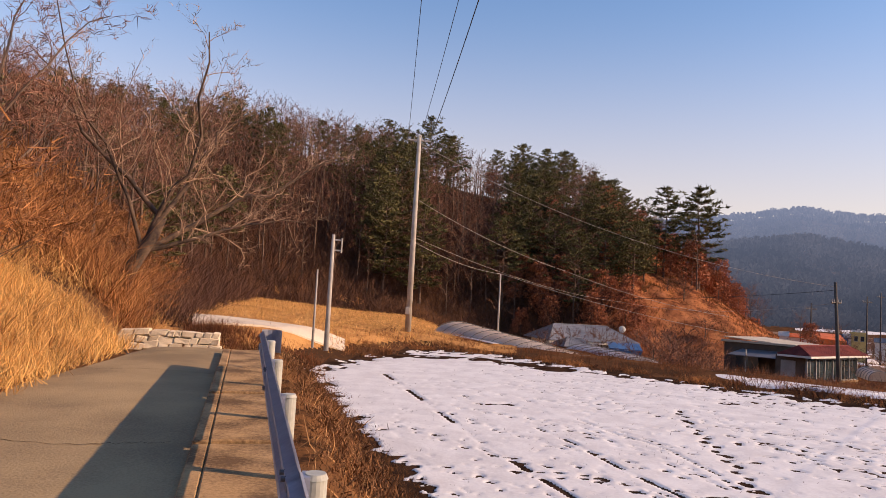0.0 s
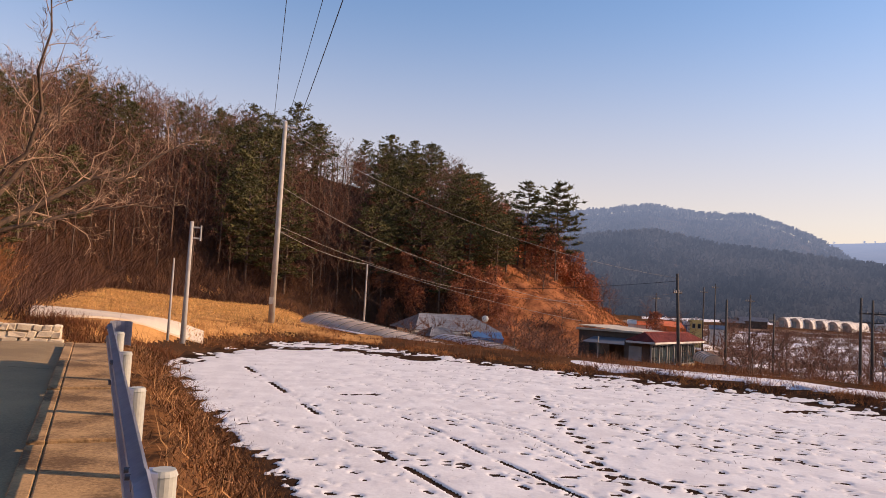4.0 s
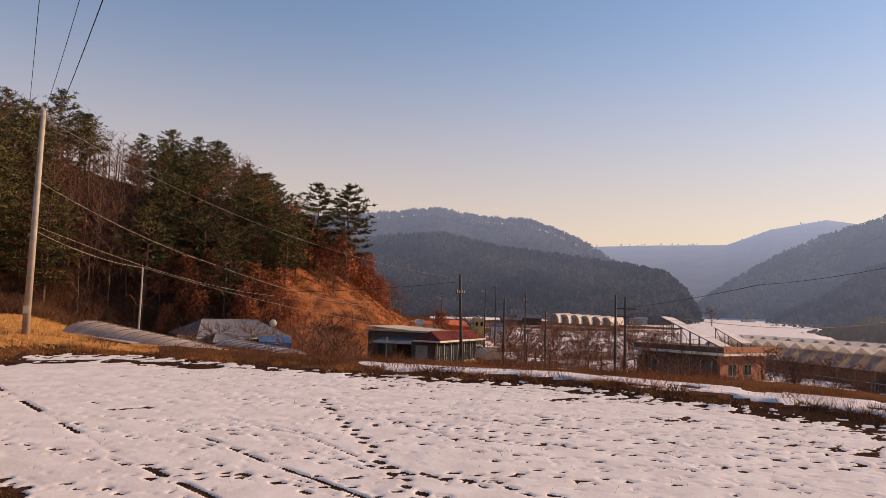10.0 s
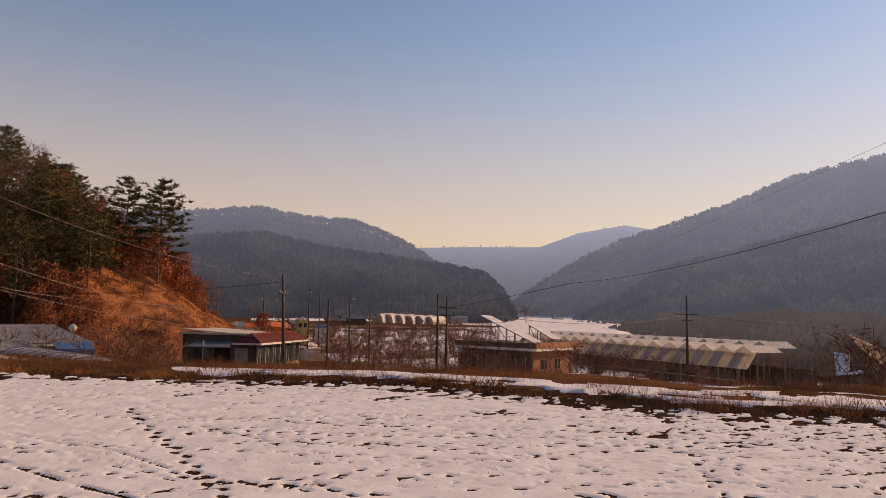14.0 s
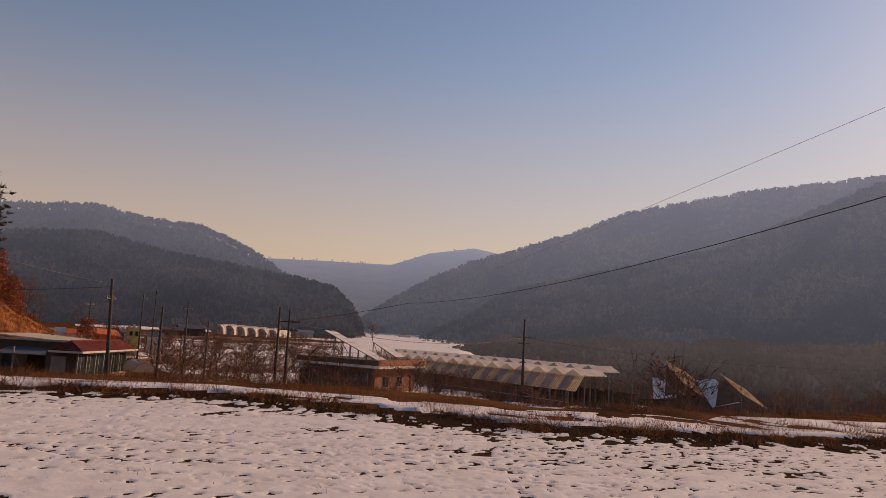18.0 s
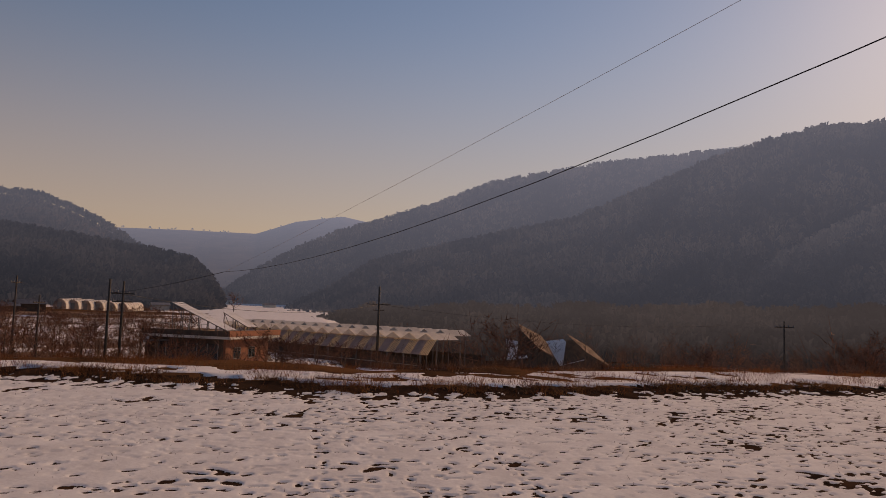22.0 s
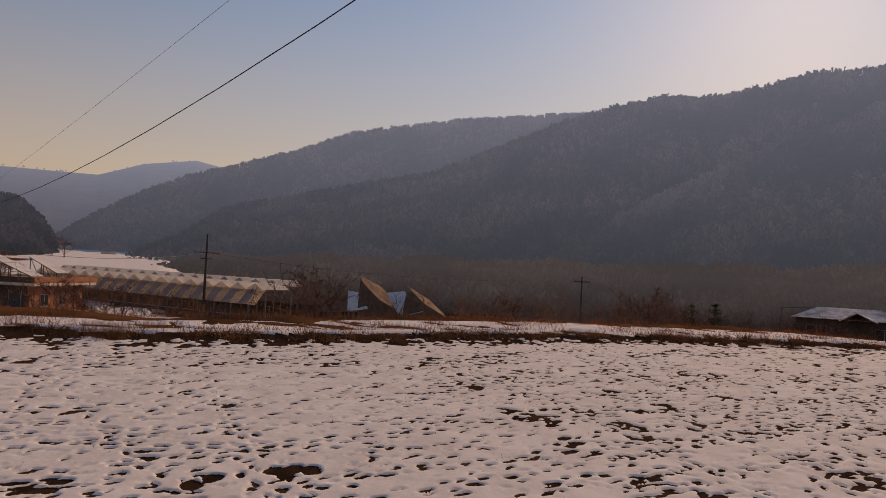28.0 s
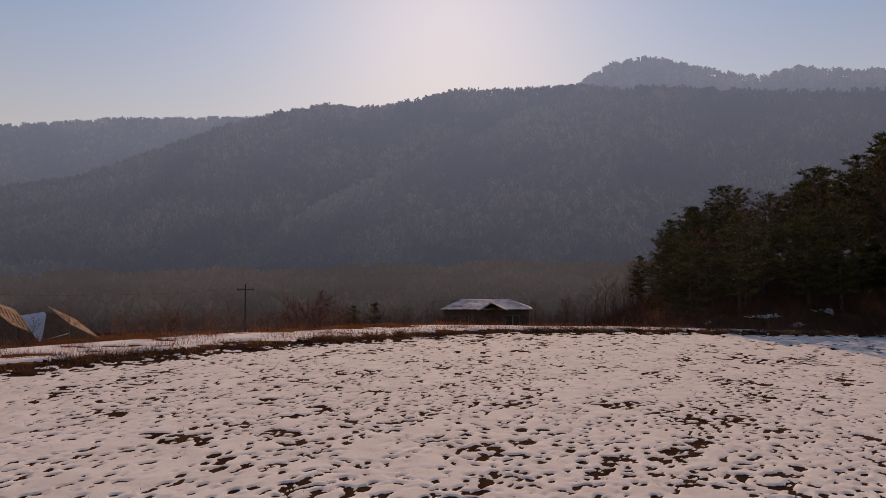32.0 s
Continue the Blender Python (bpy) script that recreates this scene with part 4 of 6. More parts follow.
def bare_tree_meshes(seed, h=9.0, spread=0.4, limbs=11, fork=0.35, twig_n=5, trunk_r=None, lean=(0, 0), fine=0.028):
    rg = np.random.RandomState(seed)
    r0 = trunk_r or h * 0.014
    tr, cr = Gather(), Gather()
    path = bend_path((0, 0, -0.3), (lean[0] * h, lean[1] * h, h * 0.92), 9, rg, 0.10)
    rad = np.linspace(r0, r0 * 0.12, 9)
    v, f = tube(path, rad, 6)
    tr.add(v, quads_to_tris(f))
    st, wy, wd = [], [], []
    for k in range(limbs):
        t = fork + (0.97 - fork) * (k / limbs) ** 0.9
        i = t * 8
        p0 = path[int(i)] + (path[min(int(i) + 1, 8)] - path[int(i)]) * (i - int(i))
        a = k * 2.4 + rg.uniform(-0.5, 0.5)
        L = h * spread * (1.15 - t * 0.75) * rg.uniform(0.75, 1.2)
        up = rg.uniform(0.5, 1.1)
        way = np.array([math.cos(a), math.sin(a), up])
        way *= L / np.linalg.norm(way)
        lp = bend_path(p0, way, 6, rg, 0.22, 0.12)
        lr = r0 * 0.42 * (1.1 - t * 0.7)
        v, f = tube(lp[::2] if h < 20 else lp, np.linspace(lr, lr * 0.25, 3), 3)
        tr.add(v, quads_to_tris(f))
        for m in range(6):
            tt = rg.uniform(0.25, 1.0)
            q0 = lp[min(int(tt * 5), 5)]
            a2 = a + rg.uniform(-1.2, 1.2)
            L2 = L * rg.uniform(0.3, 0.55)
            w2 = np.array([math.cos(a2), math.sin(a2), rg.uniform(0.2, 1.3)])
            w2 *= L2 / np.linalg.norm(w2)
            sp = bend_path(q0, w2, 4, rg, 0.25)
            v, f = twigs(sp[:-1], np.diff(sp, axis=0), np.linspace(lr * 0.7, lr * 0.3, 3), rg, 0.0, True)
            cr.add(v, f)
            for u in range(twig_n):
                j = rg.randint(0, 4)
                w3 = w2 / L2 * 0.6 + rg.normal(size=3) * 0.55 + np.array((0, 0, 0.35))
                st.append(sp[j])
                wy.append(w3 * L2 * rg.uniform(0.25, 0.6))
                wd.append(max(lr * 0.18, fine))
    v, f = twigs(st, wy, wd, rg, 0.2, True)
    cr.add(v, f)
    return smooth(tr.mesh("trunk")), cr.mesh("crown")


def pine_meshes(seed, h=10.0, width=0.30, low=0.22, layers=9, droop=0.0, gap=0.0, tuft=1.0):
    """Whorls of spreading boughs under a rounded head; each bough carries flat pads of needle tufts, with shade between the whorls."""
    rg = np.random.RandomState(seed)
    tr, cr = Gather(), Gather()
    path = bend_path((0, 0, -0.3), (0, 0, h), 8, rg, 0.05)
    v, f = tube(path, np.linspace(h * 0.017, h * 0.003, 8), 6)
    tr.add(v, quads_to_tris(f))
    cs, cdir, size = [], [], []
    for k in range(layers):
        u = k / (layers - 1)
        t = low + (0.96 - low) * u
        n = rg.randint(5, 8) if u < 0.75 else 5
        prof = (1 - u ** 2.4) ** 0.75 * (0.6 + 0.4 * min(1, u * 4)) + 0.05
        ph = rg.uniform(0, 6.283)
        for m in range(n):
            a = ph + m * 6.283 / n + rg.uniform(-0.4, 0.4)
            L = h * width * prof * rg.uniform(0.55, 1.2) + 0.25
            z0 = t * h + rg.uniform(-0.2, 0.2) * (1 - gap)
            rise = 0.10 + 0.55 * u * u - droop + rg.uniform(-0.12, 0.12)
            way = np.array([math.cos(a), math.sin(a), rise])
            p0 = np.array([0, 0, z0])
            v, f = tube(np.stack([p0, p0 + way * L * 0.9]), np.array((h * 0.005, h * 0.0012)), 3)
            tr.add(v, quads_to_tris(f))
            nc = max(2, int(L / 0.34))
            for c in range(nc):
                tt = 0.28 + 0.72 * (c + rg.rand()) / nc
                off = rg.normal(size=3) * np.array((0.24, 0.24, 0.08)) * (0.5 + L * 0.22)
                cs.append(p0 + way * L * tt + off + np.array((0, 0, 0.10 * tt * tt * L)))
                cdir.append(way / np.linalg.norm(way))
                size.append(rg.uniform(0.8, 1.25))
    for u in np.linspace(0, 1, 7):
        cs.append(np.array((0, 0, h * (0.88 + 0.11 * u))) + rg.normal(size=3) * 0.08)
        cdir.append(np.array((0, 0, 1.0)))
        size.append(0.8)
    cs, cdir, size = np.array(cs), np.array(cdir), np.array(size)
    K = 12
    s = np.repeat(cs, K, 0) + rg.normal(size=(len(cs) * K, 3)) * np.array((0.14, 0.14, 0.05))
    d = np.repeat(cdir, K, 0) * 0.45 + rg.normal(size=(len(s), 3)) * np.array((0.7, 0.7, 0.28)) + np.array((0, 0, 0.20))
    d /= np.linalg.norm(d, axis=1)[:, None]
    z_ = np.repeat(size, K) * tuft
    v, f = twigs(s, d * (rg.uniform(0.20, 0.48, len(s)) * z_)[:, None], rg.uniform(0.06, 0.13, len(s)) * z_, rg, 0.12, True)
    cr.add(v, f)
    return smooth(tr.mesh("trunk")), cr.mesh("crown")


def leafy_meshes(seed, h=6.0):
    """An oak that keeps its rusty dead leaves."""
    tr, tw = bare_tree_meshes(seed, h, 0.45, 10, 0.25, 3)
    rg = np.random.RandomState(seed + 100)
    n = 900
    a = rg.uniform(0, 6.283, n)
    zz = rg.uniform(0.18, 0.98, n)
    rr = h * 0.40 * np.sqrt(rg.rand(n)) * (1.1 - zz * 0.75)
    c = np.stack([rr * np.cos(a), rr * np.sin(a), zz * h], -1)
    c = c[fbm(c[:, 0] * 1.2 + seed, c[:, 2] * 1.2 + c[:, 1], seed) > 0.42]
    s = np.repeat(c, 3, 0) + rg.normal(size=(len(c) * 3, 3)) * 0.12
    v, f = twigs(s, rg.normal(size=s.shape) * 0.15, rg.uniform(0.10, 0.18, len(s)), rg, 0.1, True)
    return tr, mesh_arrays("leaves", v, f), tw


def tree_thing(name, meshes, mats, names, label, category, group):
    e = new(name)
    tagged(e, label, category, group)
    for me, m, n in zip(meshes, mats, names):
        put(n, me, m, e)
    return e


def place(proto, x, y, z, scale, turn, tilt=0.0):
    return copy_thing(proto, Matrix.Translation((x, y, z)) @ Matrix.Rotation(turn, 4, "Z") @ Matrix.Rotation(tilt, 4, "X") @ Matrix.Scale(scale, 4))


rng = random.Random(11)
PINES = [tree_thing("pine_tree", pine_meshes(s, 10, w, lo, la), (M_BARK, M_NEEDLE), ("trunk", "crown"), "dark green pine on the wooded hill", "pine tree", "pines of the hill wood") for s, w, lo, la in ((1, 0.27, 0.14, 12), (2, 0.31, 0.10, 12), (3, 0.25, 0.2, 11), (4, 0.30, 0.3, 9), (5, 0.34, 0.22, 10))]
BARES = [tree_thing("bare_tree", bare_tree_meshes(s, 9, sp, 13, fk, 7, fine=0.022), (M_BARK, M_TWIG), ("trunk", "crown"), "leafless brown tree on the wooded hill", "bare tree", "leafless trees of the hill wood") for s, sp, fk in ((21, 0.30, 0.4), (22, 0.36, 0.3), (23, 0.26, 0.45), (24, 0.40, 0.35), (25, 0.33, 0.25))]
OAKS = [tree_thing("oak_tree", leafy_meshes(s, 6.0), (M_BARK, M_OAK, M_TWIG), ("trunk", "leaves", "crown"), "small oak keeping its rusty dead leaves", "oak tree", "rusty oaks of the slope") for s in (31, 32, 33)]
used = {id(p): False for p in PINES + BARES + OAKS}


FARWOOD = {"wood_trunks": Gather(), "wood_crowns": Gather()}
ARR = {}


def plant_far(kind, x, y, scale):
    """Adds a leafless tree to the joined far part of the wood."""
    p = rng.choice(kind)
    if id(p) not in ARR:
        ARR[id(p)] = [tri_arrays(o.data) for o in sorted(p.children, key=lambda o: o.name, reverse=True)]
    z = land1(x, y) - 0.15
    t = rng.uniform(0, 6.28)
    c_, s_ = math.cos(t) * scale, math.sin(t) * scale
    m = np.array(((c_, -s_, 0), (s_, c_, 0), (0, 0, scale)))
    for g, (v, f) in zip(FARWOOD.values(), ARR[id(p)]):
        g.add(v @ m.T + np.array((x, y, z)), f)


def plant(kind, x, y, scale, tilt=0.0):
    p = rng.choice(kind)
    z = land1(x, y) - 0.15
    m = Matrix.Translation((x, y, z)) @ Matrix.Rotation(rng.uniform(0, 6.28), 4, "Z") @ Matrix.Rotation(tilt, 4, "X") @ Matrix.Scale(scale, 4)
    if not used[id(p)]:
        used[id(p)] = True
        p.matrix_world = m
        return p
    return place_at(p, m)


def place_at(p, m):
    made = {}
    for o in (p, *p.children_recursive):
        c = o.copy()
        scene.collection.objects.link(c)
        made[o] = c
        if o.parent in made:
            c.parent = made[o.parent]
    made[p].matrix_basis = m
    return made[p]


# the wooded hill: pines thick in its middle and along the crest, leafless trees between
spots = []
for i in range(9000):
    az = rng.uniform(-40, 27.5)
    d = rng.uniform(40, 150) if i % 3 else rng.uniform(70, 105)
    x, y = az_place(az, d)
    f = float(side(np.array([x]), np.array([y]), FOOT)[0])
    if f < 1.5 or f > 82 or len(spots) > 960:
        continue
    gap = 2.0 if f < 30 else (2.7 if f < 48 else 3.4)
    if any((x - a) ** 2 + (y - b) ** 2 < gap ** 2 for a, b in spots):
        continue
    spots.append((x, y))
    pine_share = 0.10
    if -7 < az < 15.5:
        pine_share = 0.2 if az < 4 else 0.42
    if az <= -7:
        pine_share = 0.06 if f < 16 else (0.15 if f < 45 else 0.3)
    if az > 15.5:
        pine_share = 0.06
    open_slope = az > 15.8 and f < 22 - (az - 16) * 0.5
    if open_slope:
        if rng.random() < 0.035:
            plant(OAKS, x, y, rng.uniform(0.4, 0.85))
        continue
    if az > 5.5 and f < 9 and rng.random() < 0.75:
        plant(OAKS, x, y, rng.uniform(0.6, 0.95))
        continue
    r = rng.random()
    if r < pine_share:
        plant(PINES, x, y, rng.uniform(0.72, 1.15) * (1.1 if -7 < az < 12.5 else 0.85))
    elif az > 12 or (az > 3 and rng.random() < 0.06):
        plant(OAKS if rng.random() < 0.6 else BARES, x, y, rng.uniform(0.75, 1.15))
    else:
        (plant_far if f > 34 else plant)(BARES, x, y, rng.uniform(0.75, 1.2))
for i in range(400):
    az, d = rng.uniform(15.5, 27.5), rng.uniform(102, 148)
    x, y = az_place(az, d)
    f = float(side(np.array([x]), np.array([y]), FOOT)[0])
    if f < 21 - (az - 16) * 0.75 or any((x - a) ** 2 + (y - b) ** 2 < 5.0 for a, b in spots):
        continue
    spots.append((x, y))
    plant(OAKS if rng.random() < 0.6 else BARES, x, y, rng.uniform(0.8, 1.2) * (1.1 - 0.035 * (az - 16)))
BIGPINES = [tree_thing("big_pine", pine_meshes(sd, 13, wd, 0.30, ly, 0.06, 0.8, 1.3), (M_BARK, M_NEEDLE), ("trunk", "crown"), "tall dark pine with layered level boughs on the ridge end", "pine tree", "tall pines on the ridge end") for sd, wd, ly in ((71, 0.26, 10), (72, 0.24, 11))]
for p in BIGPINES:
    used[id(p)] = False
for p, (az, d, top) in zip(BIGPINES, ((16.85, 104, 9.75), (19.4, 106, 9.75))):
    x, y = az_place(az, d)
    g_ = land1(x, y)
    plant([p], x, y, (1.65 + d * math.tan(radians(top)) - g_) / 13.0)
# the wood at the far end of the field
spots = []
for i in range(4000):
    x, y = rng.uniform(45, 130), rng.uniform(-140, -36)
    w = float(side(np.array([x]), np.array([y]), WOODFOOT)[0])
    if w < 2 or w > 60 or math.atan2(x - 1.5, y + 6.8) < radians(114.5 + rng.uniform(0, 3)) or any((x - a) ** 2 + (y - b) ** 2 < 8.0 for a, b in spots) or len(spots) > 230:
        continue
    spots.append((x, y))
    grow_ = 0.72 + 0.05 * (math.degrees(math.atan2(x - 1.5, y + 6.8)) - 115)
    if rng.random() < 0.55:
        plant(PINES, x, y, rng.uniform(0.7, 1.25) * grow_)
    else:
        (plant if w < 14 else plant_far)(BARES, x, y, rng.uniform(0.8, 1.25) * grow_)
# leafless belts along the foot of the mountain
for i in range(380):
    az, d = rng.uniform(60, 126), rng.uniform(140, 260)
    plant_far(BARES, *az_place(az, d), rng.uniform(0.7, 1.15))
for n_, g in FARWOOD.items():
    tagged(put(n_, g.mesh(n_), M_BARK if "trunk" in n_ else M_TWIG), "far leafless trees of the woods" if "trunk" in n_ else "twigs of the far leafless woods", "woods", kind="stuff")

# the leafless tree leaning over the lane
def roadside_tree(seed, limbs, fork, r0, scale=1.0):
    """A short leaning trunk that parts into long limbs; limbs: reach sideways, away, and height of each tip."""
    rg = np.random.RandomState(seed)
    tr, cr = Gather(), Gather()
    fk = np.array(fork) * scale
    base = bend_path((-0.25, 0, -0.9), fk + np.array((0.25, 0, 0.9)), 6, rg, 0.12)
    v, f = tube(base, np.linspace(r0, r0 * 0.78, 6), 9)
    tr.add(v, quads_to_tris(f))
    st, wy, wd = [], [], []

    def grow(p0, way, r, depth):
        n = 9 if depth == 0 else 6
        lp = bend_path(p0, way, n, rg, 0.5 if depth == 0 else 0.55, 0.06)
        v, f = tube(lp, np.linspace(r, r * 0.22, n), 6 if depth == 0 else 4)
        (tr if depth == 0 else cr).add(v, quads_to_tris(f))
        L = np.linalg.norm(way)
        kids = (15, 7, 5)[depth]
        for k in range(kids):
            t = 0.22 + 0.76 * (k + rg.rand()) / kids
            i = min(int(t * (n - 1)), n - 2)
            q = lp[i] + (lp[i + 1] - lp[i]) * (t * (n - 1) - i)
            d_ = way / L * 0.7 + rg.normal(size=3) * np.array((0.62, 0.62, 0.45)) + np.array((0, 0, 0.18))
            d_ /= np.linalg.norm(d_)
            l2 = L * rg.uniform(0.22, 0.42) * (1.15 - 0.5 * t)
            if depth < 2:
                grow(q, d_ * l2, r * (1 - 0.7 * t) * 0.40, depth + 1)
            else:
                st.append(q)
                wy.append(d_ * max(l2, 0.22))
                wd.append(0.015)

    for x, y, z in limbs:
        j = rg.randint(3, 6)
        grow(base[j], np.array((x, y, z)) * scale - base[j], r0 * rg.uniform(0.30, 0.42), 0)
    v, f = twigs(st, wy, wd, rg, 0.2)
    cr.add(v, f)
    return smooth(tr.mesh("trunk")), cr.mesh("crown")


tx, ty = az_place(-24.0, 22)
bt = roadside_tree(7, ((-0.6, 0.3, 7.5), (1.2, -0.6, 5.8), (3.3, 0.6, 5.3), (5.4, 0.3, 3.9), (5.0, -0.9, 2.2), (-2.4, 0.5, 5.2)), (0.75, 0.0, 1.5), 0.21)
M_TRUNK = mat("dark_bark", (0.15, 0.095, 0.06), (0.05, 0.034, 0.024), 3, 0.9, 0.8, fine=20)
# sunlight on the limbs is put into this paler crown colour
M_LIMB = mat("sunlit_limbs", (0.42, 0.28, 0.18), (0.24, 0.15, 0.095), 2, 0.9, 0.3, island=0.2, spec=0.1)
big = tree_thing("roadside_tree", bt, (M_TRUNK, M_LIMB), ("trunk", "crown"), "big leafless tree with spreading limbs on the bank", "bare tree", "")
big.matrix_world = Matrix.Translation((tx, ty, 1.65 + 22 * math.tan(radians(0.9)))) @ Matrix.Rotation(radians(24), 4, "Z")
tx, ty = az_place(-35.5, 16)
bt = roadside_tree(17, ((1.2, 0.3, 5.6), (2.2, -0.6, 4.9), (-1.0, 1.0, 5.2), (2.6, 0.8, 3.4)), (0.3, 0.0, 1.4), 0.13)
big2 = tree_thing("roadside_tree", bt, (M_BARK, M_TWIG), ("trunk", "crown"), "slender leafless tree at the top of the bank", "bare tree", "")
big2.matrix_world = Matrix.Translation((tx, ty, land1(tx, ty) - 0.1)) @ Matrix.Rotation(radians(34), 4, "Z")


# twiggy shrubs crowding the bank above the lane
BANKS = [tree_thing("bank_shrub", bare_tree_meshes(sd, 2.6, 0.62, 20, 0.04, 10, 0.035, fine=0.015), (M_BARK, M_BANK), ("trunk", "crown"), "rusty tangle of a leafless shrub on the bank", "shrub", "shrubs on the bank") for sd in (91, 92, 93, 94)]
for p in BANKS:
    used[id(p)] = False
spots = []
for i in range(3000):
    x, y = rng.uniform(-34, -6), rng.uniform(6, 46)
    q_, f_ = float(road_q(x, y)), float(foot_d(np.array([x]), np.array([y]))[0])
    if q_ > -5.2 or f_ > 14 or road_s(x, y) < 7 or len(spots) > 230 or math.hypot(x + 8.9, y - 20.1) < 1.2 or any((x - a) ** 2 + (y - b) ** 2 < 1.6 for a, b in spots):
        continue
    spots.append((x, y))
    plant(BANKS, x, y, rng.uniform(0.7, 1.4), rng.uniform(-0.2, 0.2))

# ---- brush, weeds and dry grass ----
def scatter(n, region, rg, tries=6):
    """Random places where region(x, y) is true."""
    x0, x1, y0, y1, test = region
    x, y = rg.uniform(x0, x1, n * tries), rg.uniform(y0, y1, n * tries)
    k = test(x, y)
    return x[k][:n], y[k][:n]


def tufts(name, n, region, height, width, per, material, label, seed, spread=0.12, lean=0.35, clump=None, simple=False):
    rg = np.random.RandomState(seed)
    x, y = region(n, rg) if callable(region) else scatter(n, region, rg)
    if clump:
        k = fbm(x / clump, y / clump, seed) > 0.47
        x, y = x[k], y[k]
    z = land(x, y)
    m = len(x)
    hh = np.repeat(height[0] + (height[1] - height[0]) * rg.rand(m) ** 1.3, per)
    s = np.repeat(np.stack([x, y, z - 0.03], -1), per, 0)
    s[:, :2] += rg.normal(size=(m * per, 2)) * spread
    w = rg.normal(size=(m * per, 3)) * lean
    w[:, 2] = np.abs(w[:, 2]) * 0.4 + 0.9
    w *= (hh * rg.uniform(0.6, 1.1, m * per))[:, None]
    v, f = twigs(s, w, rg.uniform(0.7, 1.3, m * per) * width, rg, 0.22, simple)
    return tagged(put(name, mesh_arrays(name, v, f), material), label, "dry grass" if "grass" in name else "brush", kind="stuff")


def edge_band(e0, e1, first=2, last=16):
    """Places along the field's edge, e0 to e1 metres beyond it."""
    def spread(n, rg):
        a, b = EDGE[first:last], EDGE[first + 1:last + 1]
        w = np.hypot(*(b - a).T)
        k = rg.choice(len(a), n, p=w / w.sum())
        t, o = rg.rand(n)[:, None], rg.uniform(e0, e1, n)[:, None]
        d = (b - a)[k] / w[k][:, None]
        p = a[k] + (b - a)[k] * t + np.stack([-d[:, 1], d[:, 0]], -1) * o
        return p[:, 0], p[:, 1]
    return spread


M_STUB = mat("field_stubble", (0.24, 0.115, 0.05), (0.085, 0.042, 0.022), 0.8, 0.9, 0, island=0.5, spec=0.05)
M_EDGE = mat("edge_grass", (0.40, 0.175, 0.062), (0.11, 0.045, 0.022), 0.5, 0.85, 0, island=0.5, spec=0.1)
M_PLOT = mat("grey_brown_twigs", (0.30, 0.17, 0.105), (0.16, 0.09, 0.058), 1.0, 0.9, 0, island=0.4, spec=0.05)
tufts("tall_dry_grass", 2600, (-14, -2, -4, 20, lambda x, y: (road_q(x, y) < -3.25 + 0.06 * (road_s(x, y) - 10)) & (road_q(x, y) > -6.0) & (road_s(x, y) < 17)), (0.22, 0.5), 0.014, 17, M_GRASS, "tall straw-yellow grass on the bank beside the lane", 101, 0.16, 0.38)
tufts("bank_brush", 1500, (-40, -4, 4, 55, lambda x, y: (road_q(x, y) < -5.0) & (foot_d(x, y) < 12) & (road_s(x, y) > 2)), (0.3, 0.85), 0.013, 16, M_BANK, "tangled rust-brown brush on the hillside", 102, 0.35, 0.6)
tufts("bank_grass", 2200, (-30, -4, 8, 45, lambda x, y: (road_q(x, y) < -4.2) & (foot_d(x, y) < 6)), (0.3, 0.8), 0.02, 10, M_GRASS, "dry grass under the brush", 112, 0.3, 0.5, clump=3.0)
tufts("slope_grass", 9000, (-30, 12, 36, 86, lambda x, y: (edge_d(x, y) > 0.5) & (foot_d(x, y) < 1) & (road_q(x, y) > -6) & (x < 0.02 * y) & ((np.hypot(x, y) > 41) | (np.arctan2(x, y) > -0.16))), (0.08, 0.24), 0.03, 7, M_GRASS, "short dry grass on the slope behind the bend", 103, 0.3, 0.7, simple=True)
tufts("rail_grass", 1300, (-9, 3, 1, 40, lambda x, y: (road_s(x, y) < 21) & (road_q(x, y) > 0.15) & (road_q(x, y) < 1.7) & (edge_d(x, y) < 0)), (0.05, 0.22), 0.010, 9, M_STRAW, "dry grass on the slope under the guard rail", 104, 0.15, 0.5)
tufts("verge_grass", 8000, edge_band(-0.5, 1.3), (0.05, 0.30), 0.022, 9, M_EDGE, "rusty dead grass along the field's edge", 105, 0.2, 0.6, clump=1.8, simple=True)
tufts("verge_stalks", 1500, edge_band(-0.6, 2.2), (0.25, 0.75), 0.016, 6, M_WEED, "dark dead weed stalks standing in the verge", 115, 0.15, 0.3, clump=2.5, simple=True)
tufts("snow_stubble", 15000, (-3, 58, -52, 42, lambda x, y: (edge_d(x, y) < -0.3) & (road_q(x, y) > 3.2)), (0.045, 0.10), 0.012, 2, M_BRUSH, "fine stubble poking through the snow", 116, 0.12, 0.8, simple=True)
tufts("verge_weeds", 7500, (-6, 64, -40, 50, lambda x, y: (np.abs(edge_d(x, y) - 8.0) < 5.5) & (x > -4)), (0.1, 0.5), 0.018, 8, M_WEED, "dead weeds on the terrace edge", 106, 0.25, 0.45, clump=2.0, simple=True)
tufts("field_stubble", 22000, (-6, 8, 2, 44, lambda x, y: (road_q(x, y) > np.where(road_s(x, y) < 21, 0.2, 1.8)) & (road_q(x, y) < 3.4) & (edge_d(x, y) < -0.5)), (0.03, 0.10), 0.012, 7, M_STUB, "short brown stubble in the bare band of the field", 107, 0.2, 0.8, simple=True)
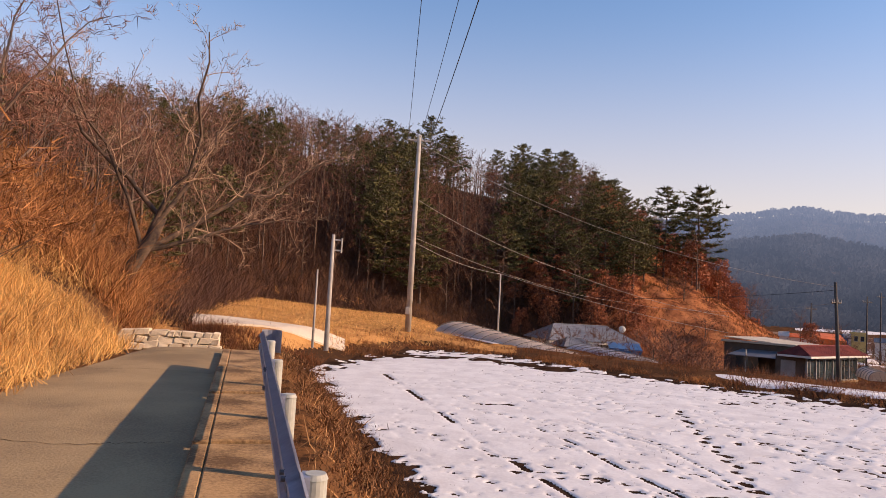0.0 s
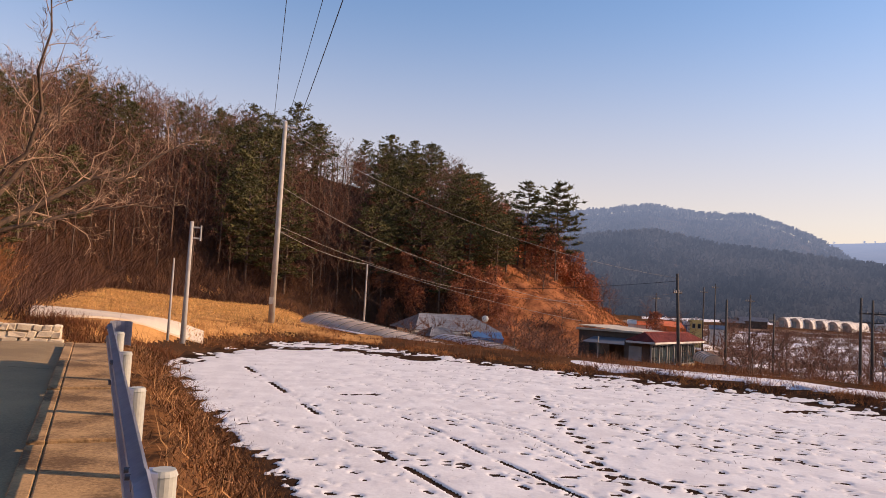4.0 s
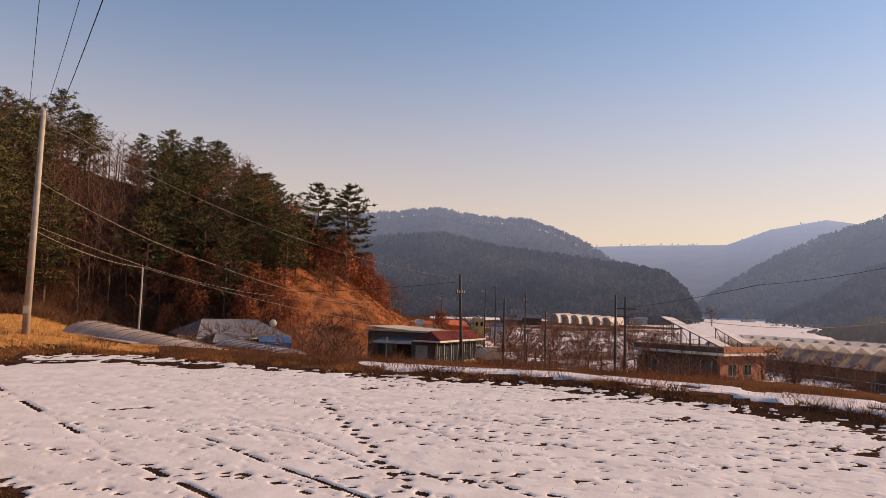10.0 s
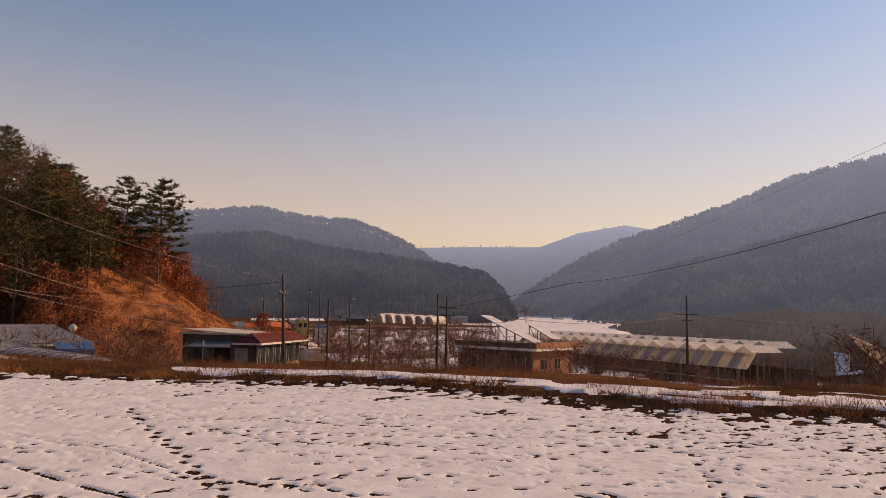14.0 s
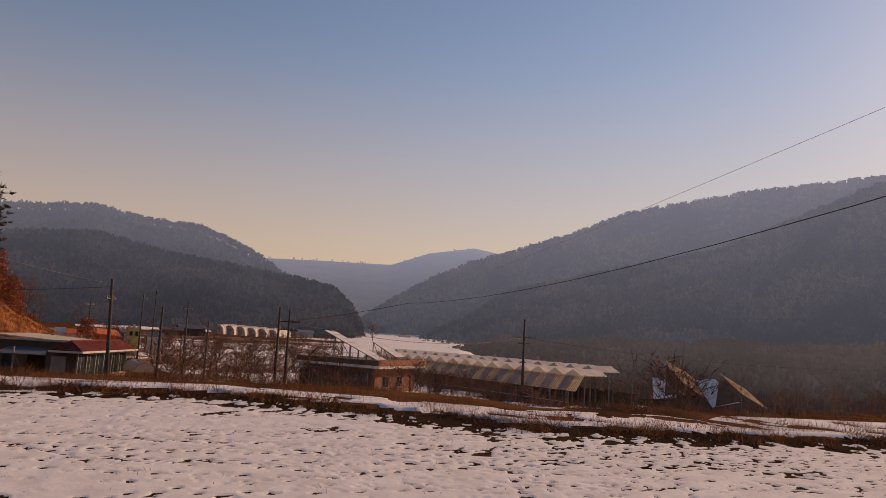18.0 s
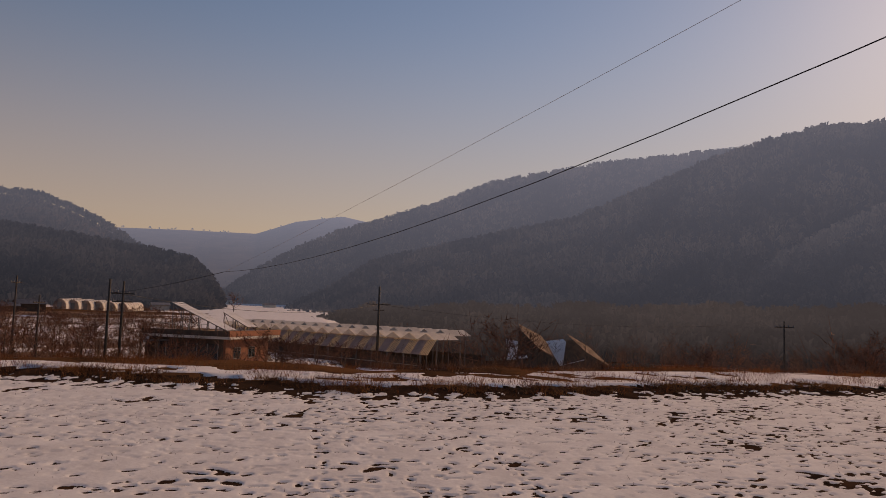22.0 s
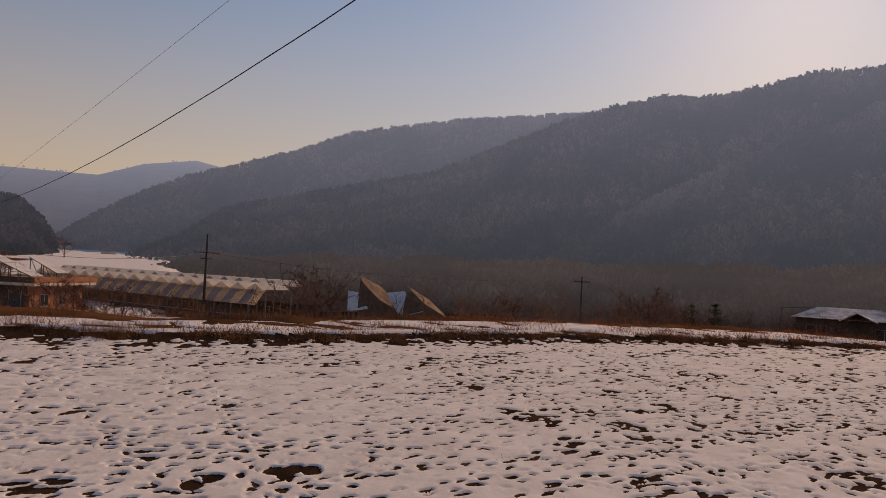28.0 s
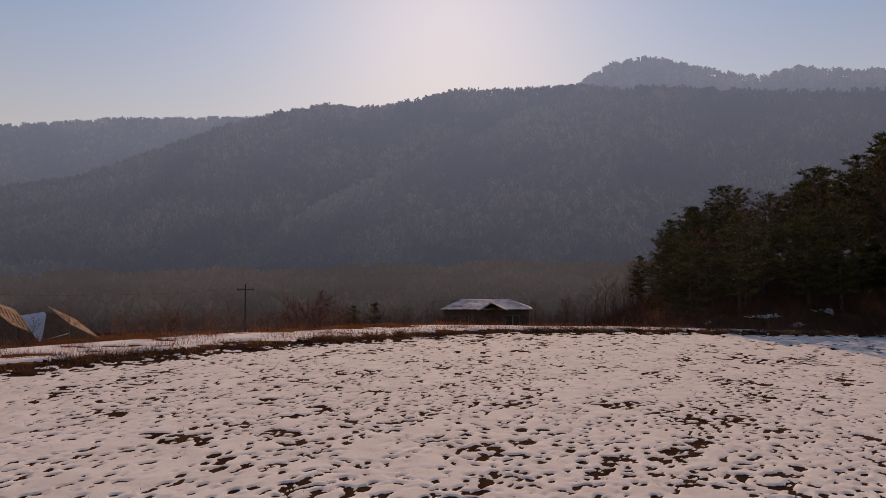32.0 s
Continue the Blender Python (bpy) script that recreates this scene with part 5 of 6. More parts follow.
tufts("hill_brush", 11000, (-50, 55, 55, 130, lambda x, y: (foot_d(x, y) > -2) & (foot_d(x, y) < 38) & (np.degrees(np.arctan2(x, y)) < 13.5)), (0.8, 2.2), 0.05, 9, M_BRUSH, "brown undergrowth of the hill wood", 108, 0.5, 0.7, simple=True)
tufts("valley_brush", 6500, (0, 95, -10, 80, lambda x, y: (edge_d(x, y) > 10) & (edge_d(x, y) < 42) & (foot_d(x, y) < 0)), (0.35, 1.3), 0.035, 11, M_PLOT, "brown thickets below the terrace", 109, 0.4, 0.55, clump=9.0, simple=True)
tufts("wood_brush", 5000, (40, 120, -130, -20, lambda x, y: (side(x, y, WOODFOOT) > -6) & (side(x, y, WOODFOOT) < 30) & (np.hypot(x, y) < 130)), (0.8, 2.4), 0.04, 10, M_BRUSH, "dark undergrowth at the wood's edge", 110, 0.5, 0.6, simple=True)
tufts("bend_weeds", 1500, (-14, -2, 17, 37, lambda x, y: (road_s(x, y) > 15.5) & (road_q(x, y) > -3.0) & (edge_d(x, y) > -0.5) & (np.hypot(x, y) < 36.5)), (0.25, 0.7), 0.018, 10, M_WEED, "rusty weeds between the bend and the farm track", 121, 0.2, 0.4)
tufts("plot_brush", 2000, (28, 100, 30, 120, lambda x, y: (edge_d(x, y) > 9) & (foot_d(x, y) < -2) & (np.hypot(x, y) < 135) & (np.degrees(np.arctan2(x, y)) < 50) & (np.degrees(np.arctan2(x, y)) > 22)), (0.4, 1.5), 0.04, 10, M_PLOT, "brown weeds and brush of the village plots", 122, 0.5, 0.5, clump=6.0, simple=True)

tufts("rust_slope_weeds", 11000, (15, 62, 55, 125, lambda x, y: (foot_d(x, y) > -3) & (foot_d(x, y) < 26) & (np.degrees(np.arctan2(x, y)) > 13)), (0.1, 0.5), 0.05, 8, M_EDGE, "rusty dead weeds on the open hill slope", 131, 0.4, 0.5, simple=True)
tufts("tree_brush", 260, (-11, -7, 17.5, 21.5, lambda x, y: (road_q(x, y) < -3.3) & (np.hypot(x + 8.6, y - 19.3) < 1.9)), (0.5, 1.25), 0.016, 18, M_BANK, "thick dry brush round the foot of the big tree", 141, 0.25, 0.5)
tufts("slope_brush", 6500, (-34, 8, 34, 96, lambda x, y: (foot_d(x, y) > -2.5) & (foot_d(x, y) < 12) & (x < 0.05 * y)), (0.5, 1.7), 0.03, 10, M_BRUSH, "rusty brush along the foot of the wooded hill", 151, 0.45, 0.6, simple=True)

# ---- buildings ----
M_TILE = mat("grey_roof_tiles", (0.27, 0.265, 0.265), (0.17, 0.17, 0.175), 2, 0.6, 0.3)
M_REDTILE = mat("red_roof_tiles", (0.22, 0.05, 0.038), (0.13, 0.03, 0.026), 2, 0.75, 0.3, spec=0.15)
M_BLUEROOF = mat("blue_grey_roof", (0.11, 0.15, 0.21), (0.08, 0.11, 0.15), 1, 0.5, 0.1)
M_BLUE = mat("blue_sheet", (0.05, 0.15, 0.32), (0.04, 0.11, 0.23), 1, 0.45, 0.1)
M_WHITE = mat("white_plaster", (0.70, 0.67, 0.60), (0.56, 0.53, 0.47), 0.8, 0.8, 0.2)
M_CREAM = mat("cream_parapet", (0.56, 0.48, 0.36), (0.42, 0.36, 0.27), 0.8, 0.8, 0.2)
M_DARKWALL = mat("dark_wall", (0.12, 0.085, 0.06), (0.07, 0.05, 0.038), 1, 0.85, 0.2)
M_BRICK = mat("red_brick_wall", (0.32, 0.12, 0.065), (0.22, 0.085, 0.045), 1.5, 0.85, 0.4, fine=14)
M_GLASS = mat("window_glass", (0.035, 0.05, 0.055), (0.025, 0.035, 0.04), 1, 0.08, 0, spec=0.7)
M_FRAME = mat("window_frame", (0.30, 0.29, 0.27), None, 1, 0.5, 0)
M_FILM = mat("greenhouse_film", (0.74, 0.60, 0.47), (0.56, 0.44, 0.34), 0.7, 0.6, 0.25, fine=5, spec=0.12)
M_FILMBLUE = mat("pale_blue_film", (0.62, 0.60, 0.62), (0.46, 0.45, 0.48), 0.7, 0.6, 0.25, fine=5, spec=0.12)
M_WHITEFILM = mat("white_film", (0.88, 0.85, 0.80), (0.76, 0.73, 0.68), 0.4, 0.6, 0.1, spec=0.15)
M_PANEL = mat("light_panel", (0.74, 0.72, 0.68), (0.60, 0.58, 0.55), 0.6, 0.5, 0.05, spec=0.2)
M_SHEET = mat("grey_roof_sheet", (0.74, 0.71, 0.66), (0.58, 0.55, 0.51), 0.8, 0.6, 0.1, spec=0.15)
M_SKIRT = mat("grey_translucent_sheet", (0.58, 0.50, 0.47), (0.42, 0.36, 0.34), 0.8, 0.8, 0.1, spec=0.05)
M_DARKSHEET = mat("dark_roof_sheet", (0.13, 0.13, 0.14), (0.09, 0.09, 0.10), 0.8, 0.5, 0.1)
M_YELLOW = mat("yellow_translucent_sheet", (0.92, 0.82, 0.64), (0.78, 0.68, 0.52), 0.8, 0.7, 0.1, spec=0.08)
translucent(M_YELLOW, 0.75)
translucent(M_SKIRT, 0.5)
translucent(M_SHEET, 0.35)
translucent(M_WHITEFILM, 0.4)
translucent(M_FILM, 0.3)
translucent(M_FILMBLUE, 0.35)
M_RUSTY = mat("rusty_sheet", (0.34, 0.21, 0.14), (0.20, 0.12, 0.08), 0.8, 0.8, 0.2, spec=0.1)
M_ORANGE = mat("orange_tarpaulin", (0.75, 0.17, 0.03), (0.55, 0.12, 0.02), 1, 0.6, 0.2)
M_YWALL = mat("yellow_wall", (0.70, 0.52, 0.18), (0.58, 0.42, 0.14), 1, 0.7, 0.1)
M_TERRA = mat("terracotta_fascia", (0.38, 0.13, 0.06), (0.28, 0.10, 0.05), 1, 0.7, 0.1)
M_IRON = mat("painted_iron", (0.20, 0.19, 0.18), (0.14, 0.13, 0.12), 2, 0.6, 0.1, metal=0.3)


def site(name, az, d, z, turn, label, category, eye=(0.0, 0.0), group=""):
    """An Empty at a bearing and distance; local -y faces the walker, turned by turn degrees."""
    x, y = az_place(az, d)
    return empty(name, Matrix.Translation((x + eye[0], y + eye[1], z)) @ Matrix.Rotation(radians(-az + turn), 4, "Z"), label, category, group)


def slab(bm, p, thick=0.05):
    """A sheet through four corners with thickness."""
    a, b, c, d = (Vector(v) for v in p)
    n = (b - a).cross(d - a).normalized() * thick
    lo = [bm.verts.new(v) for v in (a, b, c, d)]
    hi = [bm.verts.new(v + n) for v in (a, b, c, d)]
    for f in ((lo[3], lo[2], lo[1], lo[0]), tuple(hi)):
        bm.faces.new(f)
    for i in range(4):
        j = (i + 1) % 4
        bm.faces.new((lo[i], lo[j], hi[j], hi[i]))
    return bm


def slabm(p, thick=0.05):
    return slab(bmesh.new(), p, thick)


def tiled_slope(parent, a, b, c, d, material, courses, name="roof_slope", rib=0.03):
    """A roof slope a-b (eave) to d-c (ridge) with raised tile ribs running up it."""
    a, b, c, d = (Vector(v) for v in (a, b, c, d))
    face = part(name, slabm((a, b, c, d), 0.06), material, parent)
    n = (b - a).cross(d - a).normalized()
    bm = bmesh.new()
    for i in range(courses + 1):
        t = i / courses
        rod(bm, a.lerp(b, t) + n * 0.06, d.lerp(c, t) + n * 0.06, rib, sides=5)
    tagged(part("rib_relief", bm, material, face), kind="stuff")
    bm = bmesh.new()
    for k in range(1, 8):
        t = k / 8
        p, q = a.lerp(d, t) + n * 0.065, b.lerp(c, t) + n * 0.065
        rod(bm, p, q, rib * 0.45, sides=4)
    tagged(part("course_relief", bm, material, face), kind="stuff")
    return face


def window(parent, x0, x1, z0, z1, y, bars=1):
    f = part("window", boxm(x0, x1, y - 0.05, y + 0.02, z0, z1), M_FRAME, parent)
    n = bars + 1
    w = (x1 - x0) / n
    for i in range(n):
        part("pane", boxm(x0 + i * w + 0.05, x0 + (i + 1) * w - 0.05, y - 0.06, y - 0.045, z0 + 0.05, z1 - 0.05), M_GLASS, f)
    part("sill", boxm(x0 - 0.05, x1 + 0.05, y - 0.12, y + 0.02, z0 - 0.06, z0 - 0.005), M_FRAME, f)
    return f


def gable_house(e, w, dep, wall, rise, roof_m, wall_m, over=0.5, courses=22, hip=0.0):
    """Walls and a ridged roof, ridge along x; hip: how far the ridge stops short."""
    part("wall", boxm(0, w, 0, dep, -1.5, wall), wall_m, e)
    y0, y1, ym = -over, dep + over, dep / 2
    A, B = (-over, y0, wall), (w + over, y0, wall)
    C, Dd = (w + over, y1, wall), (-over, y1, wall)
    R0, R1 = (-over + hip, ym, wall + rise), (w + over - hip, ym, wall + rise)
    tiled_slope(e, A, B, R1, R0, roof_m, courses)
    tiled_slope(e, C, Dd, R0, R1, roof_m, courses)
    for P in ((A, Dd, R0), (C, B, R1)):
        bm = bmesh.new()
        bm.faces.new([bm.verts.new(p) for p in P])
        bmesh.ops.solidify(bm, geom=bm.faces[:], thickness=0.05)
        part("gable_end", bm, roof_m if hip else wall_m, e)
    part("ridge_cap", rodm(R0, R1, 0.12, sides=6), roof_m, e)


def tunnel(name, p0, p1, width, height, material, label, ribs=10, ends=None, group=""):
    """A plastic tunnel with hoops; p0, p1: ends of its axis at the crown."""
    p0, p1 = Vector(p0), Vector(p1)
    L = (p1 - p0).length
    yaw_ = math.atan2(p1.y - p0.y, p1.x - p0.x)
    e = empty(name, Matrix.Translation((p0.x, p0.y, p0.z - height)) @ Matrix.Rotation(yaw_, 4, "Z") @ Matrix.Rotation(-math.asin((p1.z - p0.z) / L), 4, "Y"), label, "greenhouse", group)
    n, k = 26, 14
    rgt = np.random.RandomState(int(L * 7))
    u = np.linspace(0, L, n)
    a = np.linspace(0, np.pi, k)
    U, A_ = np.meshgrid(u, a, indexing="ij")
    sagr = 1 - 0.02 * rgt.rand(n)[:, None] - 0.012 * rgt.rand(n, k)
    prof_z = np.sin(A_) ** 0.75 * height * sagr
    v = np.stack([U, np.cos(A_) * width / 2 * sagr, prof_z], -1).reshape(-1, 3)
    i, j = np.meshgrid(np.arange(n - 1), np.arange(k - 1), indexing="ij")
    f = np.stack([i * k + j, i * k + j + 1, (i + 1) * k + j + 1, (i + 1) * k + j], -1).reshape(-1, 4)
    part_me = smooth(mesh_arrays("cover", v, f))
    put("cover", part_me, material, e)
    for x in (0.0, L):
        bm = bmesh.new()
        vs = [bm.verts.new((x, math.cos(t) * width / 2 * 0.98, math.sin(t) ** 0.75 * height * 0.98)) for t in a]
        bm.faces.new(vs)
        bmesh.ops.solidify(bm, geom=bm.faces[:], thickness=0.03)
        end = part("end_sheet", bm, ends or material, e)
        if height > 2:
            part("door_frame", boxm(x - 0.04, x + 0.04, -0.6, 0.6, 0, 1.8), M_FRAME, end)
    for x in np.linspace(0, L, ribs):
        pts = [(x, math.cos(t) * width / 2 * 1.005, math.sin(t) ** 0.75 * height * 1.005) for t in a]
        v, f = tube(pts, [0.022] * k, 4)
        put("hoop", mesh_arrays("hoop", v, f), M_IRON, e)
    return e


def azp(az, d, el):
    return (*az_place(az, d), 1.65 + d * math.tan(radians(el)))


# plastic tunnels below the field's end
tunnel("plastic_tunnel", azp(1.2, 60, -1.5), azp(12.3, 44.5, -3.75), 5.2, 2.5, M_FILM, "long greyish plastic tunnel with sagging cover", 14)
tunnel("plastic_tunnel", azp(11.2, 54, -2.65), azp(15.4, 45, -3.35), 4.6, 2.3, M_FILMBLUE, "short bluish plastic tunnel beside the longer one", 9)
e = site("blue_tarpaulin", 2.4, 50.5, 0, -20, "blue plastic sheet lying on the bank beside the tunnel", "tarpaulin")
tarp = []
for u, v in ((-1.6, 0.3), (1.9, -1.1), (2.1, -0.2), (-1.4, 1.1)):
    w = e.matrix_world @ Vector((u, v, 0))
    tarp.append((u, v, land1(w.x, w.y) + 0.12))
part("sheet", slabm(tarp, 0.03), M_FILMBLUE, e)

# tiled farmhouse
e = site("tiled_farmhouse", 8.8, 59, -3.4, 20, "low white farmhouse under a hipped roof of pale grey tiles", "house")
gable_house(e, 6.8, 5.6, 2.45, 1.2, M_TILE, M_WHITE, 0.5, 26, 1.5)
window(e, 4.6, 5.8, 0.9, 1.9, 0.0)
part("eave_board", boxm(-0.5, 7.3, -0.54, -0.502, 2.28, 2.42), M_WHITE, e)
e = site("farmhouse_wing", 9.9, 56.0, -3.25, 20, "small tiled front wing of the farmhouse", "house")
gable_house(e, 1.9, 2.6, 2.0, 0.62, M_TILE, M_DARKWALL, 0.35, 12, 0.8)
e = site("blue_awning", 13.1, 57.5, -2.95, 5, "bright blue metal awning beside the farmhouse", "awning")
part("roof", slabm(((0, 0, 1.7), (2.5, 0, 1.65), (2.5, 2.4, 2.05), (0, 2.4, 2.05)), 0.06), M_BLUE, e)
part("valance", slabm(((0.7, -0.02, 1.15), (2.2, -0.02, 1.1), (2.5, -0.02, 1.63), (0.0, -0.02, 1.68)), 0.04), M_BLUE, e)
for x in (0.1, 2.4):
    part("post", rodm((x, 0.1, -1), (x, 0.1, 1.7), 0.05), M_IRON, e)
e = site("satellite_dish", 14.0, 63.0, 0.15, 0, "small white satellite dish on the roof", "satellite dish")
bm = bmesh.new()
bmesh.ops.create_uvsphere(bm, u_segments=14, v_segments=8, radius=0.3, matrix=Matrix.Diagonal((1, 0.35, 1, 1)))
bmesh.ops.delete(bm, geom=[v for v in bm.verts if v.co.y > 0.02], context="VERTS")
bmesh.ops.solidify(bm, geom=bm.faces[:], thickness=0.02)
part("dish", bm, M_WHITE, e, soft=True)
part("mast", rodm((0, 0.05, -1.1), (0, 0.05, 0), 0.03), M_IRON, e)
part("feed_arm", rodm((0, -0.1, -0.35), (0, -0.5, 0), 0.015), M_IRON, e)

# red-roofed house: a long porch roof of red tiles before a flat-roofed block
e = site("red_roofed_house", 27.0, 55, -3.0, 68, "flat-roofed dark house with a red tiled porch roof and cream parapet", "house")
part("wall", boxm(0.6, 10.0, 0.6, 2.6, -1.5, 2.3), M_DARKWALL, e)
part("block_wall", boxm(3.6, 10.4, 2.6, 8.0, -1.5, 2.78), M_DARKWALL, e)
part("parapet", boxm(3.4, 3.62, 2.4, 8.2, 2.8, 2.96, bevel=0.01), M_CREAM, e)
part("front_parapet", boxm(3.64, 10.5, 2.4, 2.62, 2.8, 2.96, bevel=0.01), M_CREAM, e)
part("flat_roof", slabm(((3.64, 2.64, 2.82), (10.4, 2.64, 2.82), (10.4, 8.1, 3.15), (3.64, 8.1, 3.15)), 0.06), M_CREAM, e)
tiled_slope(e, (0, 0, 2.35), (10.6, 0, 2.35), (9.8, 1.1, 2.95), (0.8, 1.1, 2.95), M_REDTILE, 34, "porch_roof", 0.025)
tiled_slope(e, (0, 2.2, 2.35), (0, 0, 2.35), (0.8, 1.1, 2.95), (0.8, 1.14, 2.95), M_REDTILE, 12, "porch_hip", 0.025)
tiled_slope(e, (10.6, 2.2, 2.35), (0, 2.2, 2.35), (0.8, 1.14, 2.95), (9.8, 1.14, 2.95), M_REDTILE, 34, "porch_back", 0.025)
part("ridge_cap", rodm((0.8, 1.12, 3.0), (9.8, 1.12, 3.0), 0.08, sides=6), M_REDTILE, e)
part("fascia", boxm(-0.05, 10.65, -0.09, -0.01, 2.22, 2.36, bevel=0.008), M_WHITE, e)
part("side_fascia", boxm(-0.09, -0.01, 0.0, 2.2, 2.22, 2.36, bevel=0.008), M_WHITE, e)
part("porch_plinth", boxm(0.5, 9.8, 0.42, 0.56, -1.5, 0.5), M_CONC, e)
for i in range(6):
    window(e, 0.6 + i * 1.5, 2.0 + i * 1.5, 0.55, 2.1, 0.55, 1)
for i in range(7):
    part("porch_post", boxm(0.5 + i * 1.5, 0.6 + i * 1.5, 0.40, 0.5, -1.0, 2.2), M_FRAME, e)
part("side_door", boxm(0.52, 0.59, 1.2, 2.2, -0.2, 1.95), M_FRAME, e)
part("block_window", boxm(3.52, 3.59, 5.2, 7.0, 0.9, 2.0), M_GLASS, e)
part("gate_post", rodm((1.5, 5.2, -1.5), (1.5, 5.2, 2.4), 0.06, sides=6), M_POLE, e)
part("side_awning", slabm(((1.2, 2.8, 1.9), (3.5, 2.8, 2.3), (3.5, 6.5, 2.3), (1.2, 6.5, 1.9)), 0.05), M_DARKSHEET, e)
tunnel("low_plastic_tunnel", azp(30.4, 61, -2.75), azp(31.2, 59, -3.0), 1.5, 0.7, M_FILM, "low torn plastic tunnel beside the red-roofed house", 6)

# far village
e = site("orange_canopy", 27.4, 128, -2.7, 10, "orange tarpaulin canopy over a yard", "canopy")
part("cloth", slabm(((0, 0, 2.0), (4.2, 0, 1.6), (4.0, 4, 2.6), (0, 4, 2.8)), 0.08), M_ORANGE, e)
part("front_cloth", slabm(((0, 0, 0.8), (4.2, 0, 0.6), (4.2, 0, 1.6), (0, 0, 2.0)), 0.06), M_ORANGE, e)
for x, y in ((0.1, 0.1), (4.0, 0.1), (0.1, 3.9), (3.9, 3.9)):
    part("post", rodm((x, y, -4), (x, y, 2), 0.06, sides=6), M_IRON, e)
e = site("orange_shed", 25.6, 126, -2.4, 5, "low shed with a faded orange roof", "shed")
gable_house(e, 3.4, 4, 1.6, 0.5, M_ORANGE, M_WHITE, 0.3, 8)
e = site("yellow_house", 29.5, 150, -2.2, 5, "small yellow and white house with a stepped parapet", "house")
part("wall", boxm(0, 2.4, 0, 4, -4, 2.6), M_YWALL, e)
part("white_wall", boxm(-1.2, -0.02, 0.3, 4, -4, 2.2), M_WHITE, e)
for i in range(3):
    part("parapet_step", boxm(0.1 + i * 0.8, 0.55 + i * 0.8, -0.05, 0.4, 2.6, 3.0 + 0.2 * (i == 1)), M_WHITE, e)
window(e, 0.4, 1.0, 1.0, 1.9, 0.0, 0)
window(e, 1.4, 2.0, 1.0, 1.9, 0.0, 0)
e = site("blue_shed", 28.7, 150, -2.8, 5, "blue-walled shed beside the yellow house", "shed")
gable_house(e, 1.6, 3, 2.0, 0.5, M_BLUEROOF, M_BLUE, 0.2, 6)
e = site("white_gate_house", 30.9, 150, -2.9, 0, "small white house with a dark roof", "house")
gable_house(e, 2.6, 3, 1.7, 0.7, M_BLUEROOF, M_WHITE, 0.2, 8)
e = site("hillside_hut", 25.0, 100, land1(*az_place(25.0, 100)), 0, "tiny white hut on the slope", "hut")
gable_house(e, 1.0, 1.2, 1.0, 0.5, M_WHITE, M_WHITE, 0.1, 4)
for i, az in enumerate((35.7, 36.5, 37.3, 38.1, 38.9, 39.7)):
    d = 215 + 4 * i
    x, y = az_place(az, d)
    z = 1.65 + d * math.tan(radians(0.1 - 0.03 * i))
    a = radians(-az - 14)
    tunnel("white_greenhouse", (x, y, z), (x - 20 * math.sin(a), y + 20 * math.cos(a), z + 0.4), 3.3, 2.7, M_WHITEFILM, "white plastic greenhouse in a row in the valley", 8, M_SKIRT, group="greenhouses in the valley")
for az, d, w, m, lab in ((41.6, 330, 7, M_WHITE, "small pale farm building far up the valley"), (46.2, 700, 14, M_WHITE, "far white building under the ridge"), (33.0, 250, 8, M_DARKWALL, "brown shed in the valley"), (31.8, 240, 6, M_DARKWALL, "dark roofed house in the valley")):
    x, y = az_place(az, d)
    e = site("valley_house", az, d, land1(x, y), 10, lab, "house")
    gable_house(e, w, w * 0.7, w * 0.3, w * 0.16, M_TILE if m == M_WHITE else M_DARKSHEET, m, 0.4, 8)

# house with solar panels
e = site("brick_house", 48.3, 86, -5.6, 58.3, "red brick house with a flat terracotta-edged roof", "house")
HOUSE = e.matrix_world.copy()
part("brick_wall", boxm(0.7, 10.2, 0.9, 1.2, -1.5, 3.3), M_BRICK, e)
# shade on the left side is put into this wall's dark colour
part("side_wall", boxm(0.7, 0.95, 1.22, 11.6, -1.5, 3.3), M_DARKWALL, e)
part("back_wall", boxm(0.97, 10.2, 11.3, 11.6, -1.5, 3.3), M_BRICK, e)
part("far_wall", boxm(9.9, 10.2, 1.22, 11.28, -1.5, 3.3), M_BRICK, e)
part("roof_slab", boxm(0.0, 11.5, 0.0, 12.2, 3.3, 3.62, bevel=0.03), M_WHITE, e)
part("fascia", boxm(-0.05, 11.55, -0.06, 0.12, 3.63, 4.3, bevel=0.02), M_TERRA, e)
# same painted shade: dark here where the front fascia is terracotta
part("side_fascia", boxm(-0.05, 0.12, 0.13, 12.2, 3.63, 4.25, bevel=0.02), M_DARKWALL, e)
part("roof_deck", boxm(0.13, 11.4, 0.13, 12.1, 3.63, 3.86), M_CONC, e)
glaz = part("glazing", boxm(0.62, 0.68, 1.8, 10.6, 0.3, 2.7), M_GLASS, e)
for k in range(7):
    part("mullion", boxm(0.56, 0.62, 1.8 + k * 1.44, 1.9 + k * 1.44, 0.3, 2.7), M_FRAME, glaz)
window(e, 2.4, 3.8, 1.0, 2.3, 0.89)
window(e, 5.6, 7.0, 1.0, 2.3, 0.89)
stair = part("outside_stair", slabm(((10.4, 0.4, 0.0), (11.2, 0.4, 0.0), (11.2, 4.5, 3.2), (10.4, 4.5, 3.2)), 0.12), M_IRON, e)
for k in range(12):
    part("tread", boxm(10.35, 11.25, 0.4 + k * 0.34, 0.7 + k * 0.34, 0.22 + k * 0.265, 0.27 + k * 0.265), M_POSTM, stair)
